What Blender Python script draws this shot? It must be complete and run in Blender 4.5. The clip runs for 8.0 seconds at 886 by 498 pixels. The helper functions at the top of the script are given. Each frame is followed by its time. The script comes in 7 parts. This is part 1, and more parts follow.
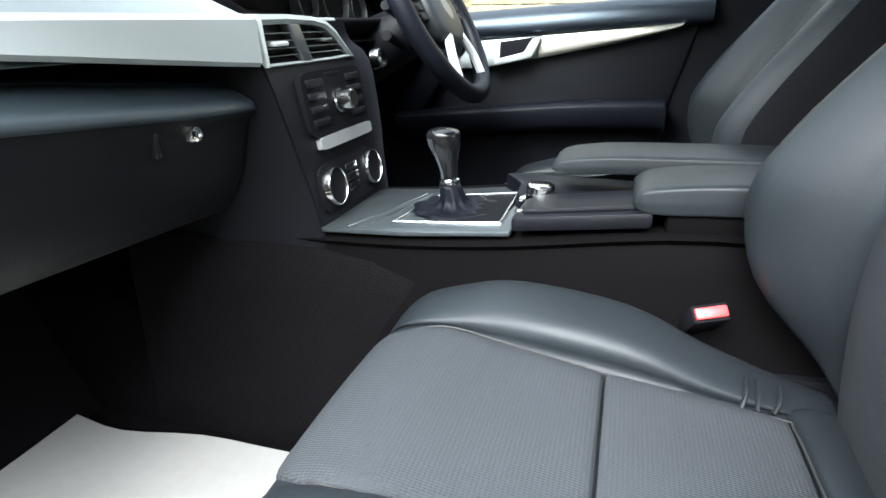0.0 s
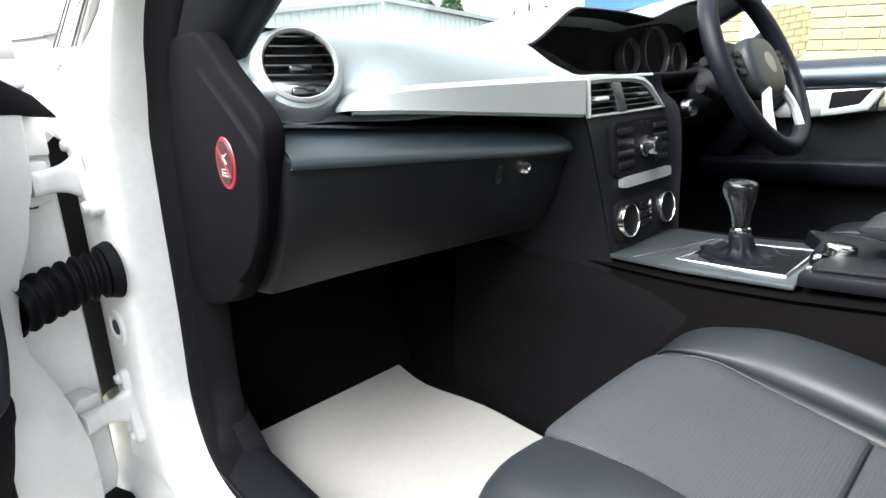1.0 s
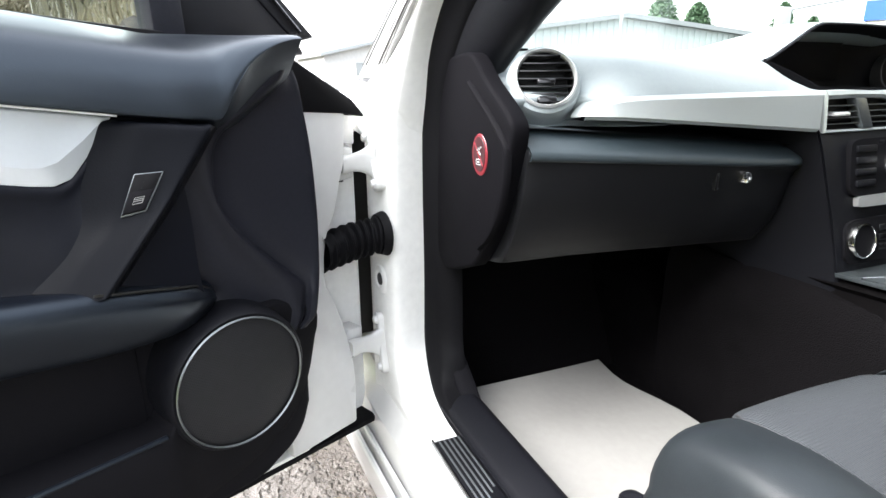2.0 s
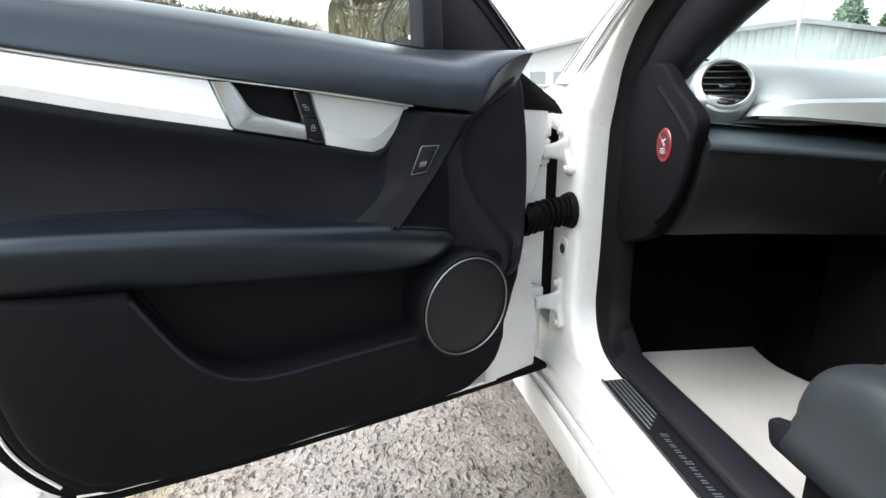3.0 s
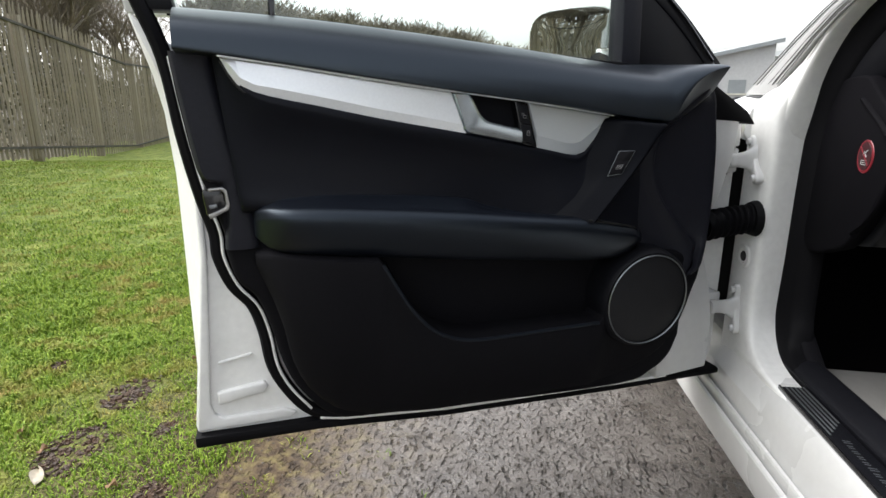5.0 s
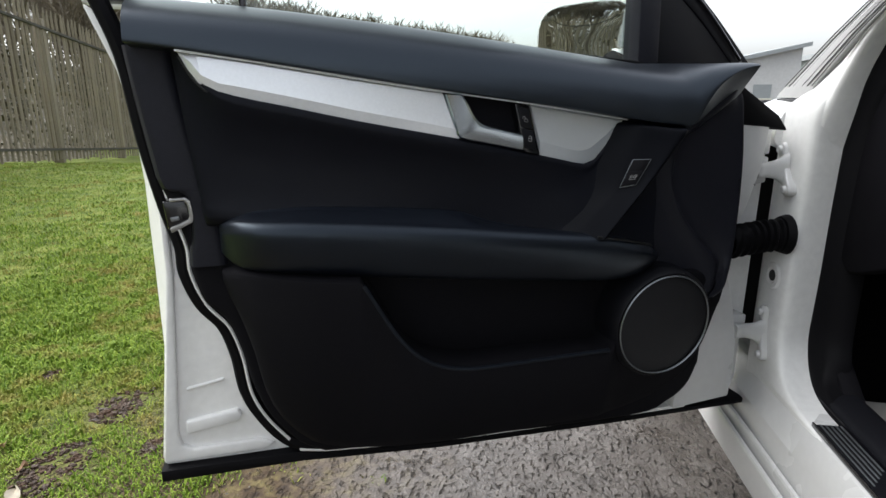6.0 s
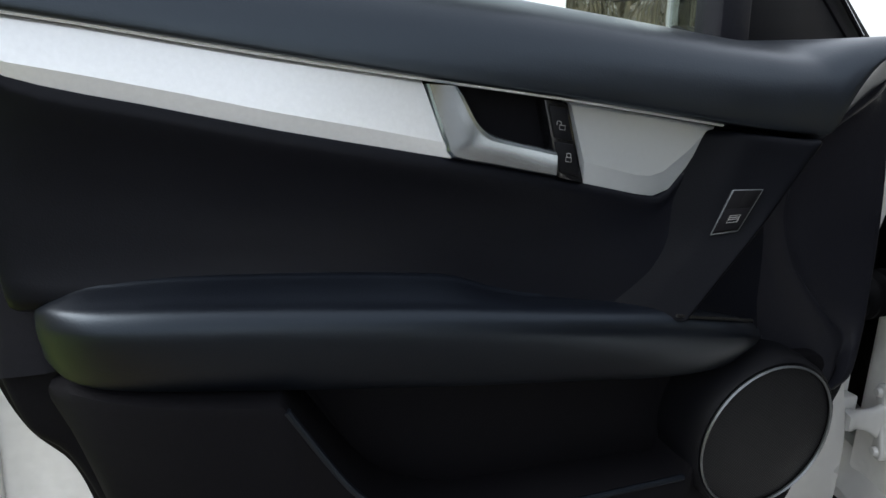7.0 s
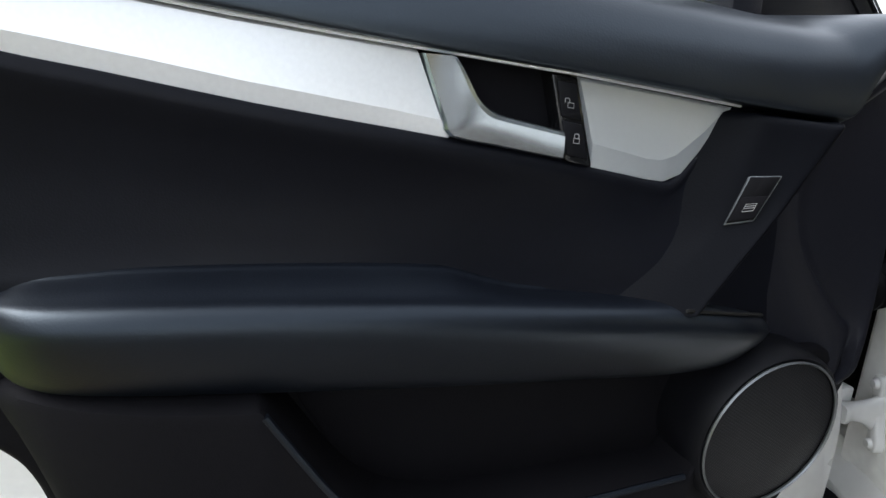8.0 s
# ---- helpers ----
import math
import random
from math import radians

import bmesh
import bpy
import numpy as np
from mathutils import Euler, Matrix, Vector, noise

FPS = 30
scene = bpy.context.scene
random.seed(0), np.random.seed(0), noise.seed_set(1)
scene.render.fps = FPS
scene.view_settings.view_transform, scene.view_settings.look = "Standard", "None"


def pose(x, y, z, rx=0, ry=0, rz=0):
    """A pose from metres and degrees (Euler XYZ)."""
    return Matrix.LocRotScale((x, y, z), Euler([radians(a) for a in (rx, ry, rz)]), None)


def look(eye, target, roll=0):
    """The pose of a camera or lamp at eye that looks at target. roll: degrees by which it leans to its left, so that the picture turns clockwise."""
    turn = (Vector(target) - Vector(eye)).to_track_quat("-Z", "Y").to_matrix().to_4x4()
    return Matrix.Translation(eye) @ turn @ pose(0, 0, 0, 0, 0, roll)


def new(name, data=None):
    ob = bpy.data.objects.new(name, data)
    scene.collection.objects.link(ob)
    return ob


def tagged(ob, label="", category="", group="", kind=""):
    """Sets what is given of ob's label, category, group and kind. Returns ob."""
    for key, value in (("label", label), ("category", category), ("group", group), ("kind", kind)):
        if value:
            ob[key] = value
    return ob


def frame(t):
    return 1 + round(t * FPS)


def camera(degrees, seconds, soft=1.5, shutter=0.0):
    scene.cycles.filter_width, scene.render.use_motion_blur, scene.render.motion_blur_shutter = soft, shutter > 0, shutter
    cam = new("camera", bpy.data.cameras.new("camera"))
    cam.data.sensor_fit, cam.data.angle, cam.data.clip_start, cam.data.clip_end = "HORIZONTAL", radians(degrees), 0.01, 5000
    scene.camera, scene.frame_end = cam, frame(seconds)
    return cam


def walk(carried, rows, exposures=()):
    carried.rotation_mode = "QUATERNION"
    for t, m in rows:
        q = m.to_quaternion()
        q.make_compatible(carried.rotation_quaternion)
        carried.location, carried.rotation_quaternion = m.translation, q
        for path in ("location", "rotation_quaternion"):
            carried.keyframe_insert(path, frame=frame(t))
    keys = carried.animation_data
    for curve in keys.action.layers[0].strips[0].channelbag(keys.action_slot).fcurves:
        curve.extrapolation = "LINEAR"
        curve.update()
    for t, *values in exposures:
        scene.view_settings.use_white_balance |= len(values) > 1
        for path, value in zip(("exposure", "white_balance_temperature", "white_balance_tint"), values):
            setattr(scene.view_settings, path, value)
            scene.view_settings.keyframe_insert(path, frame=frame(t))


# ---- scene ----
cam = camera(74.8, 8.0)
PATH = [
    (0, (0.884, -0.834, 0.928), (0.332, 0.943, 0.197), -0.4),
    (0.5, (0.933, -0.893, 0.949), (-0.102, 0.684, 0.284), -0.9),
    (1, (0.951, -0.968, 0.971), (-0.418, 0.344, 0.335), -0.5),
    (1.5, (0.998, -0.997, 0.973), (-0.637, -0.018, 0.366), -0.4),
    (2, (1.067, -1.062, 0.969), (-0.704, -0.336, 0.389), -0.5),
    (2.2, (1.111, -1.092, 0.966), (-0.711, -0.491, 0.402), -0.7),
    (3.3, (1.335, -1.282, 0.963), (-0.579, -1.09, 0.415), -0.1),
    (3.5, (1.359, -1.299, 0.963), (-0.562, -1.183, 0.421), -0.3),
    (4, (1.41, -1.328, 0.97), (-0.514, -1.378, 0.429), -0.2),
    (4.5, (1.441, -1.342, 0.971), (-0.478, -1.497, 0.431), -0.1),
    (6, (1.324, -1.302, 0.964), (-0.59, -1.577, 0.454), 0.1),
    (6.5, (1.138, -1.299, 0.968), (-0.764, -1.6, 0.431), 0.3),
    (7, (0.964, -1.332, 0.956), (-0.948, -1.624, 0.447), -0.0),
    (7.5, (0.844, -1.353, 0.934), (-1.056, -1.636, 0.375), 0.7),
    (8, (0.917, -1.352, 0.952), (-0.984, -1.572, 0.372), 1.1),
]
walk(cam, [(t, look(eye, target, roll)) for t, eye, target, roll in PATH],
     [(0.0, 3.33, 6000, 6), (0.5, 3.20, 6000, 6), (1.0, 3.18, 6300, 9), (1.5, 3.18, 6350, 10), (2.0, 3.13, 6350, 10), (3.5, 2.48, 6350, 9), (4.0, 2.18, 6400, 9), (4.5, 1.89, 6450, 10), (6.0, 1.43, 6300, 10), (7.0, 1.68, 6250, 9), (7.5, 1.88, 6250, 9), (8.0, 2.10, 6250, 9)])

# ---- world and light ----
world = bpy.data.worlds.new("overcast_sky")
scene.world = world
world.use_nodes = True
wn, wl = world.node_tree.nodes, world.node_tree.links
sky = wn.new("ShaderNodeTexSky")
sky.sky_type = "NISHITA"
sky.sun_disc = False
sky.sun_elevation, sky.sun_rotation = radians(48), radians(200)
sky.air_density, sky.dust_density, sky.ozone_density = 1.0, 4.0, 1.0
pale = wn.new("ShaderNodeHueSaturation")
pale.inputs["Saturation"].default_value = 0.22
wl.new(sky.outputs["Color"], pale.inputs["Color"])
wl.new(pale.outputs["Color"], wn["Background"].inputs["Color"])
wn["Background"].inputs["Strength"].default_value = 0.15

sun_lamp = new("sun", bpy.data.lights.new("sun", "SUN"))
sun_lamp.data.energy, sun_lamp.data.angle = 1.0, radians(40)
sun_lamp.data.color = (1.0, 0.98, 0.95)
sun_lamp.matrix_world = look((3, -9, 11), (0, 0, 0))

# ---- materials ----


def mat(name, base, rough=0.5, metal=0.0, vary=0.12, scale=(6, 90), bump=0.0, bump_scale=400, spec=0.5, coat=0.0, per=0.0, dist=0.001):
    """A surface with colour and gloss that vary at a coarse and a fine scale, and fine relief."""
    m = bpy.data.materials.new(name)
    m.use_nodes = True
    nd, lk = m.node_tree.nodes, m.node_tree.links
    p = nd["Principled BSDF"]
    p.inputs["Metallic"].default_value = metal
    p.inputs["Specular IOR Level"].default_value = spec
    p.inputs["Coat Weight"].default_value = coat
    p.inputs["Coat Roughness"].default_value = 0.08
    co = nd.new("ShaderNodeTexCoord")
    a, b = nd.new("ShaderNodeTexNoise"), nd.new("ShaderNodeTexNoise")
    a.inputs["Scale"].default_value, b.inputs["Scale"].default_value = scale
    a.inputs["Detail"].default_value, b.inputs["Detail"].default_value = 4, 3
    for n in (a, b):
        lk.new(co.outputs["Object"], n.inputs["Vector"])
    add = nd.new("ShaderNodeMath")
    add.operation = "ADD"
    lk.new(a.outputs["Fac"], add.inputs[0])
    lk.new(b.outputs["Fac"], add.inputs[1])
    src = add.outputs[0]
    if per:
        info = nd.new("ShaderNodeObjectInfo")
        pm = nd.new("ShaderNodeMath")
        pm.operation = "MULTIPLY_ADD"
        lk.new(info.outputs["Random"], pm.inputs[0])
        pm.inputs[1].default_value = per
        lk.new(src, pm.inputs[2])
        src = pm.outputs[0]
    ramp = nd.new("ShaderNodeMapRange")
    ramp.inputs["From Min"].default_value, ramp.inputs["From Max"].default_value = 0.6, 1.4 + per
    ramp.inputs["To Min"].default_value, ramp.inputs["To Max"].default_value = 1 - vary, 1 + vary
    lk.new(src, ramp.inputs["Value"])
    mul = nd.new("ShaderNodeVectorMath")
    mul.operation = "SCALE"
    mul.inputs[0].default_value = base
    lk.new(ramp.outputs["Result"], mul.inputs["Scale"])
    lk.new(mul.outputs["Vector"], p.inputs["Base Color"])
    rr = nd.new("ShaderNodeMapRange")
    rr.inputs["From Min"].default_value, rr.inputs["From Max"].default_value = 0.3, 0.7
    rr.inputs["To Min"].default_value, rr.inputs["To Max"].default_value = max(0.02, rough * (1 - vary)), min(1.0, rough * (1 + vary))
    lk.new(a.outputs["Fac"], rr.inputs["Value"])
    lk.new(rr.outputs["Result"], p.inputs["Roughness"])
    if bump:
        t = nd.new("ShaderNodeTexVoronoi")
        t.inputs["Scale"].default_value = bump_scale
        lk.new(co.outputs["Object"], t.inputs["Vector"])
        bp = nd.new("ShaderNodeBump")
        bp.inputs["Strength"].default_value, bp.inputs["Distance"].default_value = bump, dist
        lk.new(t.outputs["Distance"], bp.inputs["Height"])
        lk.new(bp.outputs["Normal"], p.inputs["Normal"])
    return m


def glass_mat(name, tint, rough=0.0):
    m = bpy.data.materials.new(name)
    m.use_nodes = True
    nd, lk = m.node_tree.nodes, m.node_tree.links
    nd.remove(nd["Principled BSDF"])
    tr, gl, mx = nd.new("ShaderNodeBsdfTransparent"), nd.new("ShaderNodeBsdfGlossy"), nd.new("ShaderNodeMixShader")
    tr.inputs["Color"].default_value = (*tint, 1)
    gl.inputs["Roughness"].default_value = rough
    lw = nd.new("ShaderNodeLayerWeight")
    pw, ma = nd.new("ShaderNodeMath"), nd.new("ShaderNodeMath")
    pw.operation, ma.operation = "POWER", "MULTIPLY_ADD"
    lk.new(lw.outputs["Facing"], pw.inputs[0])
    pw.inputs[1].default_value = 5.0
    lk.new(pw.outputs[0], ma.inputs[0])
    ma.inputs[1].default_value, ma.inputs[2].default_value = 0.6, 0.04
    lk.new(ma.outputs[0], mx.inputs["Fac"])
    lk.new(tr.outputs["BSDF"], mx.inputs[1])
    lk.new(gl.outputs["BSDF"], mx.inputs[2])
    lk.new(mx.outputs["Shader"], nd["Material Output"].inputs["Surface"])
    return m


def fabric_mat(name, base):
    """Woven seat cloth: fine diagonal ribs a couple of millimetres apart."""
    m = mat(name, base, 0.75, vary=0.1, scale=(5, 250), spec=0.3)
    nd, lk = m.node_tree.nodes, m.node_tree.links
    p = nd["Principled BSDF"]
    co = nd.new("ShaderNodeTexCoord")
    rot = nd.new("ShaderNodeMapping")
    rot.inputs["Rotation"].default_value = (0, 0, radians(90))
    lk.new(co.outputs["Object"], rot.inputs["Vector"])
    w1, w2 = nd.new("ShaderNodeTexWave"), nd.new("ShaderNodeTexWave")
    w1.inputs["Scale"].default_value, w2.inputs["Scale"].default_value = 75, 110
    w1.inputs["Distortion"].default_value, w2.inputs["Distortion"].default_value = 0.6, 0.6
    lk.new(co.outputs["Object"], w1.inputs["Vector"])
    lk.new(rot.outputs["Vector"], w2.inputs["Vector"])
    ad = nd.new("ShaderNodeMath")
    lk.new(w1.outputs["Fac"], ad.inputs[0])
    lk.new(w2.outputs["Fac"], ad.inputs[1])
    bp = nd.new("ShaderNodeBump")
    bp.inputs["Strength"].default_value, bp.inputs["Distance"].default_value = 0.4, 0.0010
    lk.new(ad.outputs[0], bp.inputs["Height"])
    lk.new(bp.outputs["Normal"], p.inputs["Normal"])
    return m


def grille_mat(name, base):
    """Speaker cloth: rows of tiny dimples."""
    m = mat(name, base, 0.6, vary=0.15, spec=0.3)
    nd, lk = m.node_tree.nodes, m.node_tree.links
    p = nd["Principled BSDF"]
    co = nd.new("ShaderNodeTexCoord")
    outs = []
    for turn in (35, 125):
        rot = nd.new("ShaderNodeMapping")
        rot.inputs["Rotation"].default_value = (0, radians(turn), 0)
        lk.new(co.outputs["Object"], rot.inputs["Vector"])
        w = nd.new("ShaderNodeTexWave")
        w.inputs["Scale"].default_value = 95
        lk.new(rot.outputs["Vector"], w.inputs["Vector"])
        outs.append(w.outputs["Fac"])
    mu = nd.new("ShaderNodeMath")
    mu.operation = "MULTIPLY"
    lk.new(outs[0], mu.inputs[0])
    lk.new(outs[1], mu.inputs[1])
    bp = nd.new("ShaderNodeBump")
    bp.inputs["Strength"].default_value, bp.inputs["Distance"].default_value = 0.4, 0.0008
    lk.new(mu.outputs[0], bp.inputs["Height"])
    lk.new(bp.outputs["Normal"], p.inputs["Normal"])
    return m


M_WHITE = mat("white_car_paint", (0.62, 0.62, 0.61), 0.28, vary=0.04, scale=(4, 60), coat=0.6)
M_WHITE_DIRTY = mat("white_inner_paint", (0.78, 0.78, 0.76), 0.38, vary=0.07, scale=(9, 70), coat=0.2)
M_LEATHER = mat("black_leatherette", (0.0044, 0.0050, 0.0080), 0.44, spec=0.12, vary=0.15, scale=(7, 120), bump=0.1, bump_scale=620, dist=0.0006)
M_ARM = mat("padded_black_leatherette", (0.0032, 0.0042, 0.0074), 0.40, vary=0.15, scale=(7, 120), bump=0.1, bump_scale=560, dist=0.0006, spec=0.52)
# Leatherette on the ledge, glossier to stand for sky sheen on its upward face.
M_PAD = mat("leatherette_sky_sheen", (0.0042, 0.0052, 0.0080), 0.36, vary=0.15, scale=(7, 120), bump=0.1, bump_scale=560, dist=0.0006, spec=0.72)
# sky's blue put into the tint of their reflections
for m in (M_ARM, M_PAD):
    m.node_tree.nodes["Principled BSDF"].inputs["Specular Tint"].default_value = (0.72, 0.86, 1.0, 1)
M_SEAT_LEATHER = mat("charcoal_seat_leather", (0.0120, 0.0148, 0.0172), 0.48, spec=0.32, vary=0.15, scale=(7, 120), bump=0.1, bump_scale=500, dist=0.0006)
M_PLASTIC = mat("black_grained_plastic", (0.0050, 0.0052, 0.0072), 0.52, spec=0.18, vary=0.15, scale=(8, 160), bump=0.3, bump_scale=900, dist=0.0005)
M_PLASTIC_FLAT = mat("matt_black_plastic", (0.0060, 0.0058, 0.0072), 0.75, vary=0.15, scale=(8, 160), bump=0.3, bump_scale=700, dist=0.0005, spec=0.08)
# Darker foam raised to pale grey, so the sky's sheen is in the colour.
M_DASH = mat("dashboard_foam_sky_sheen", (0.28, 0.315, 0.325), 0.50, vary=0.04, scale=(8, 160), bump=0.15, bump_scale=700, dist=0.0005)
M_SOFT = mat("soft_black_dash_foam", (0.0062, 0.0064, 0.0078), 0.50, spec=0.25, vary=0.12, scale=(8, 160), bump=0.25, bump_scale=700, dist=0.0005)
# Light caught on the lid's top, put into a paler, bluer foam colour.
M_BAND = mat("dash_skin_lit_top", (0.018, 0.026, 0.031), 0.45, spec=0.6, vary=0.10, scale=(8, 160), bump=0.2, bump_scale=700, dist=0.0005)
M_GUNMETAL = mat("dark_satin_metal", (0.20, 0.215, 0.225), 0.35, metal=0.7, vary=0.08, scale=(3, 200))
M_GLOSS = mat("gloss_black_plastic", (0.008, 0.008, 0.009), 0.18, vary=0.1)
M_RUBBER = mat("black_rubber", (0.0042, 0.0041, 0.005), 0.65, spec=0.09, vary=0.2, scale=(10, 140))
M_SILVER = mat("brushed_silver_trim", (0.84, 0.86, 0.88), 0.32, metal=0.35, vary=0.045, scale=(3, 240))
M_DASHSTRIP = mat("cool_satin_silver", (0.44, 0.475, 0.48), 0.36, metal=0.35, vary=0.015, scale=(3, 200))
# Brick and paper mirrored in the far strip, put in as warm colour.
M_FARSTRIP = mat("metal_warm_reflection", (0.50, 0.475, 0.42), 0.38, metal=0.75, vary=0.05, scale=(3, 200))
M_CAP = mat("dull_black_end_cover", (0.0038, 0.0036, 0.0046), 0.75, spec=0.04, vary=0.12, scale=(8, 160), bump=0.3, bump_scale=900, dist=0.0005)
M_HANDLE = mat("satin_metal_handle", (0.47, 0.53, 0.58), 0.20, metal=0.9, vary=0.03, scale=(3, 200))
# Same trim as M_SILVER; its dimmer reflection is put into a greyer colour.
M_SILVER_DIM = mat("silver_trim_dim_reflection", (0.58, 0.615, 0.64), 0.32, metal=0.45, vary=0.02, scale=(3, 200))
M_LATCH = mat("worn_latch_steel", (0.36, 0.36, 0.35), 0.35, metal=0.8, vary=0.2, scale=(30, 160))
M_DIALSILVER = mat("satin_switch_silver", (0.48, 0.49, 0.49), 0.35, metal=0.5, vary=0.06)
M_CHROME = mat("satin_chrome", (0.72, 0.72, 0.72), 0.16, metal=1.0, vary=0.08)
M_CARPET = mat("black_carpet", (0.0048, 0.0043, 0.0048), 0.95, vary=0.35, scale=(20, 300), bump=0.6, bump_scale=500, dist=0.002, spec=0.04)
M_FABRIC = fabric_mat("grey_seat_cloth", (0.027, 0.0300, 0.0335))
M_GRILLE = grille_mat("speaker_cloth", (0.008, 0.008, 0.0095))
M_PAPER = mat("protective_paper", (0.335, 0.325, 0.305), 0.8, vary=0.05, scale=(7, 60), bump=0.1, bump_scale=60, dist=0.002)
M_GLASS = glass_mat("clear_car_glass", (0.86, 0.90, 0.88))
M_MIRROR = mat("mirror_silver", (0.8, 0.82, 0.82), 0.02, metal=1.0, vary=0.01)
M_RED = mat("red_sticker", (0.17, 0.008, 0.016), 0.4, vary=0.08)
M_RED_DARK = mat("dark_red_print", (0.030, 0.005, 0.007), 0.4, vary=0.08)
M_RED_BUCKLE = mat("red_buckle_button", (0.75, 0.05, 0.05), 0.45, vary=0.08)
M_HEADLINER = mat("grey_headliner", (0.22, 0.22, 0.21), 0.9, vary=0.06, bump=0.2)
M_BLACKPAINT = mat("black_print", (0.01, 0.01, 0.01), 0.5)
M_PALEPRINT = mat("pale_grey_print", (0.34, 0.34, 0.34), 0.5, vary=0.05)
M_GREYPRINT = mat("grey_print", (0.16, 0.16, 0.16), 0.5, vary=0.05)
M_BELT = mat("black_webbing", (0.02, 0.02, 0.02), 0.7, bump=0.3, bump_scale=300)

# ---- mesh tools ----


def obj(name, bm, material, smooth=True, auto=0.6):
    me = bpy.data.meshes.new(name)
    bmesh.ops.recalc_face_normals(bm, faces=bm.faces)
    if smooth:
        for f in bm.faces:
            f.smooth = True
        for e in bm.edges:
            if len(e.link_faces) == 2 and e.calc_face_angle(0) > auto:
                e.smooth = False
    bm.to_mesh(me)
    bm.free()
    me.materials.append(material)
    return new(name, me)


def part(name, bm, material, parent=None, label="", smooth=True, auto=0.6):
    ob = obj(name, bm, material, smooth, auto)
    while parent is not None and parent.parent is not None and parent.parent.parent is not None:
        parent = parent.parent
    ob.parent = parent
    if label:
        ob["label"] = label
    return ob


def thing(name, label, category, m=None, group="", kind=""):
    ob = new(name)
    ob.empty_display_size = 0.05
    if m is not None:
        ob.matrix_world = m
    return tagged(ob, label, category, group, kind)


def bevel(bm, r, seg=2, angle=0.5):
    if r > 0:
        es = [e for e in bm.edges if len(e.link_faces) == 2 and e.calc_face_angle(0) > angle]
        bmesh.ops.bevel(bm, geom=es, offset=r, segments=seg, profile=0.5, affect="EDGES", clamp_overlap=True)
    return bm


def uwz(a, b, c):
    """Outline (u, z) with depth w, for upright panels of the door."""
    return Vector((a, c, b))


def yzx(a, b, c):
    return Vector((c, a, b))


def xzy(a, b, c):
    return Vector((a, c, b))


def xyz(a, b, c):
    return Vector((a, b, c))


def prism(outline, lo, hi, axes=uwz, r=0.0, seg=2):
    bm = bmesh.new()
    low = [bm.verts.new(axes(a, b, lo)) for a, b in outline]
    top = [bm.verts.new(axes(a, b, hi)) for a, b in outline]
    n = len(outline)
    bm.faces.new(low)
    bm.faces.new(top[::-1])
    for i in range(n):
        bm.faces.new((low[i], low[(i + 1) % n], top[(i + 1) % n], top[i]))
    bmesh.ops.recalc_face_normals(bm, faces=bm.faces)
    bevel(bm, r, seg)
    return bm


def box(x0, x1, y0, y1, z0, z1, r=0.0, seg=2):
    return prism([(x0, y0), (x1, y0), (x1, y1), (x0, y1)], z0, z1, xyz, r, seg)


def spline(pts, n, closed=False):
    """Points along a smooth curve through pts, n to each stretch."""
    pts = [Vector(p) for p in pts]
    m = len(pts)
    out = []
    for i in range(m if closed else m - 1):
        if closed:
            p0, p1, p2, p3 = (pts[(i + k) % m] for k in (-1, 0, 1, 2))
        else:
            p1, p2 = pts[i], pts[i + 1]
            p0 = pts[i - 1] if i else p1 * 2 - p2
            p3 = pts[i + 2] if i + 2 < m else p2 * 2 - p1
        for k in range(n):
            t = k / n
            out.append(0.5 * (2 * p1 + (p2 - p0) * t + (2 * p0 - 5 * p1 + 4 * p2 - p3) * t * t + (3 * p1 - p0 - 3 * p2 + p3) * t ** 3))
    if not closed:
        out.append(pts[-1])
    return out


def smooth2(outline, n=4):
    return [(p.x, p.y) for p in spline([(a, b, 0) for a, b in outline], n, True)]


def loft(secs, nu=4, nv=4, closed=False, caps=True):
    """A smooth skin through cross-sections of as many points each."""
    rows = [spline(s, nv, closed) if nv > 1 else [Vector(p) for p in s] for s in secs]
    cols = [spline(c, nu) if nu > 1 else c for c in zip(*rows)]
    bm = bmesh.new()
    grid = [[bm.verts.new(p) for p in col] for col in zip(*cols)]
    for a, b in zip(grid, grid[1:]):
        k = len(a)
        for i in range(k if closed else k - 1):
            j = (i + 1) % k
            bm.faces.new((a[i], a[j], b[j], b[i]))
    if caps and closed:
        bm.faces.new(grid[0])
        bm.faces.new(grid[-1][::-1])
    elif caps:
        for row in (grid[0], grid[-1]):
            if len(row) > 2:
                bm.faces.new(row)
    bmesh.ops.remove_doubles(bm, verts=bm.verts, dist=1e-5)
    return bm


def thick(bm, d):
    """Gives a sheet a thickness."""
    bmesh.ops.recalc_face_normals(bm, faces=bm.faces)
    bmesh.ops.solidify(bm, geom=bm.faces[:], thickness=d)
    return bm


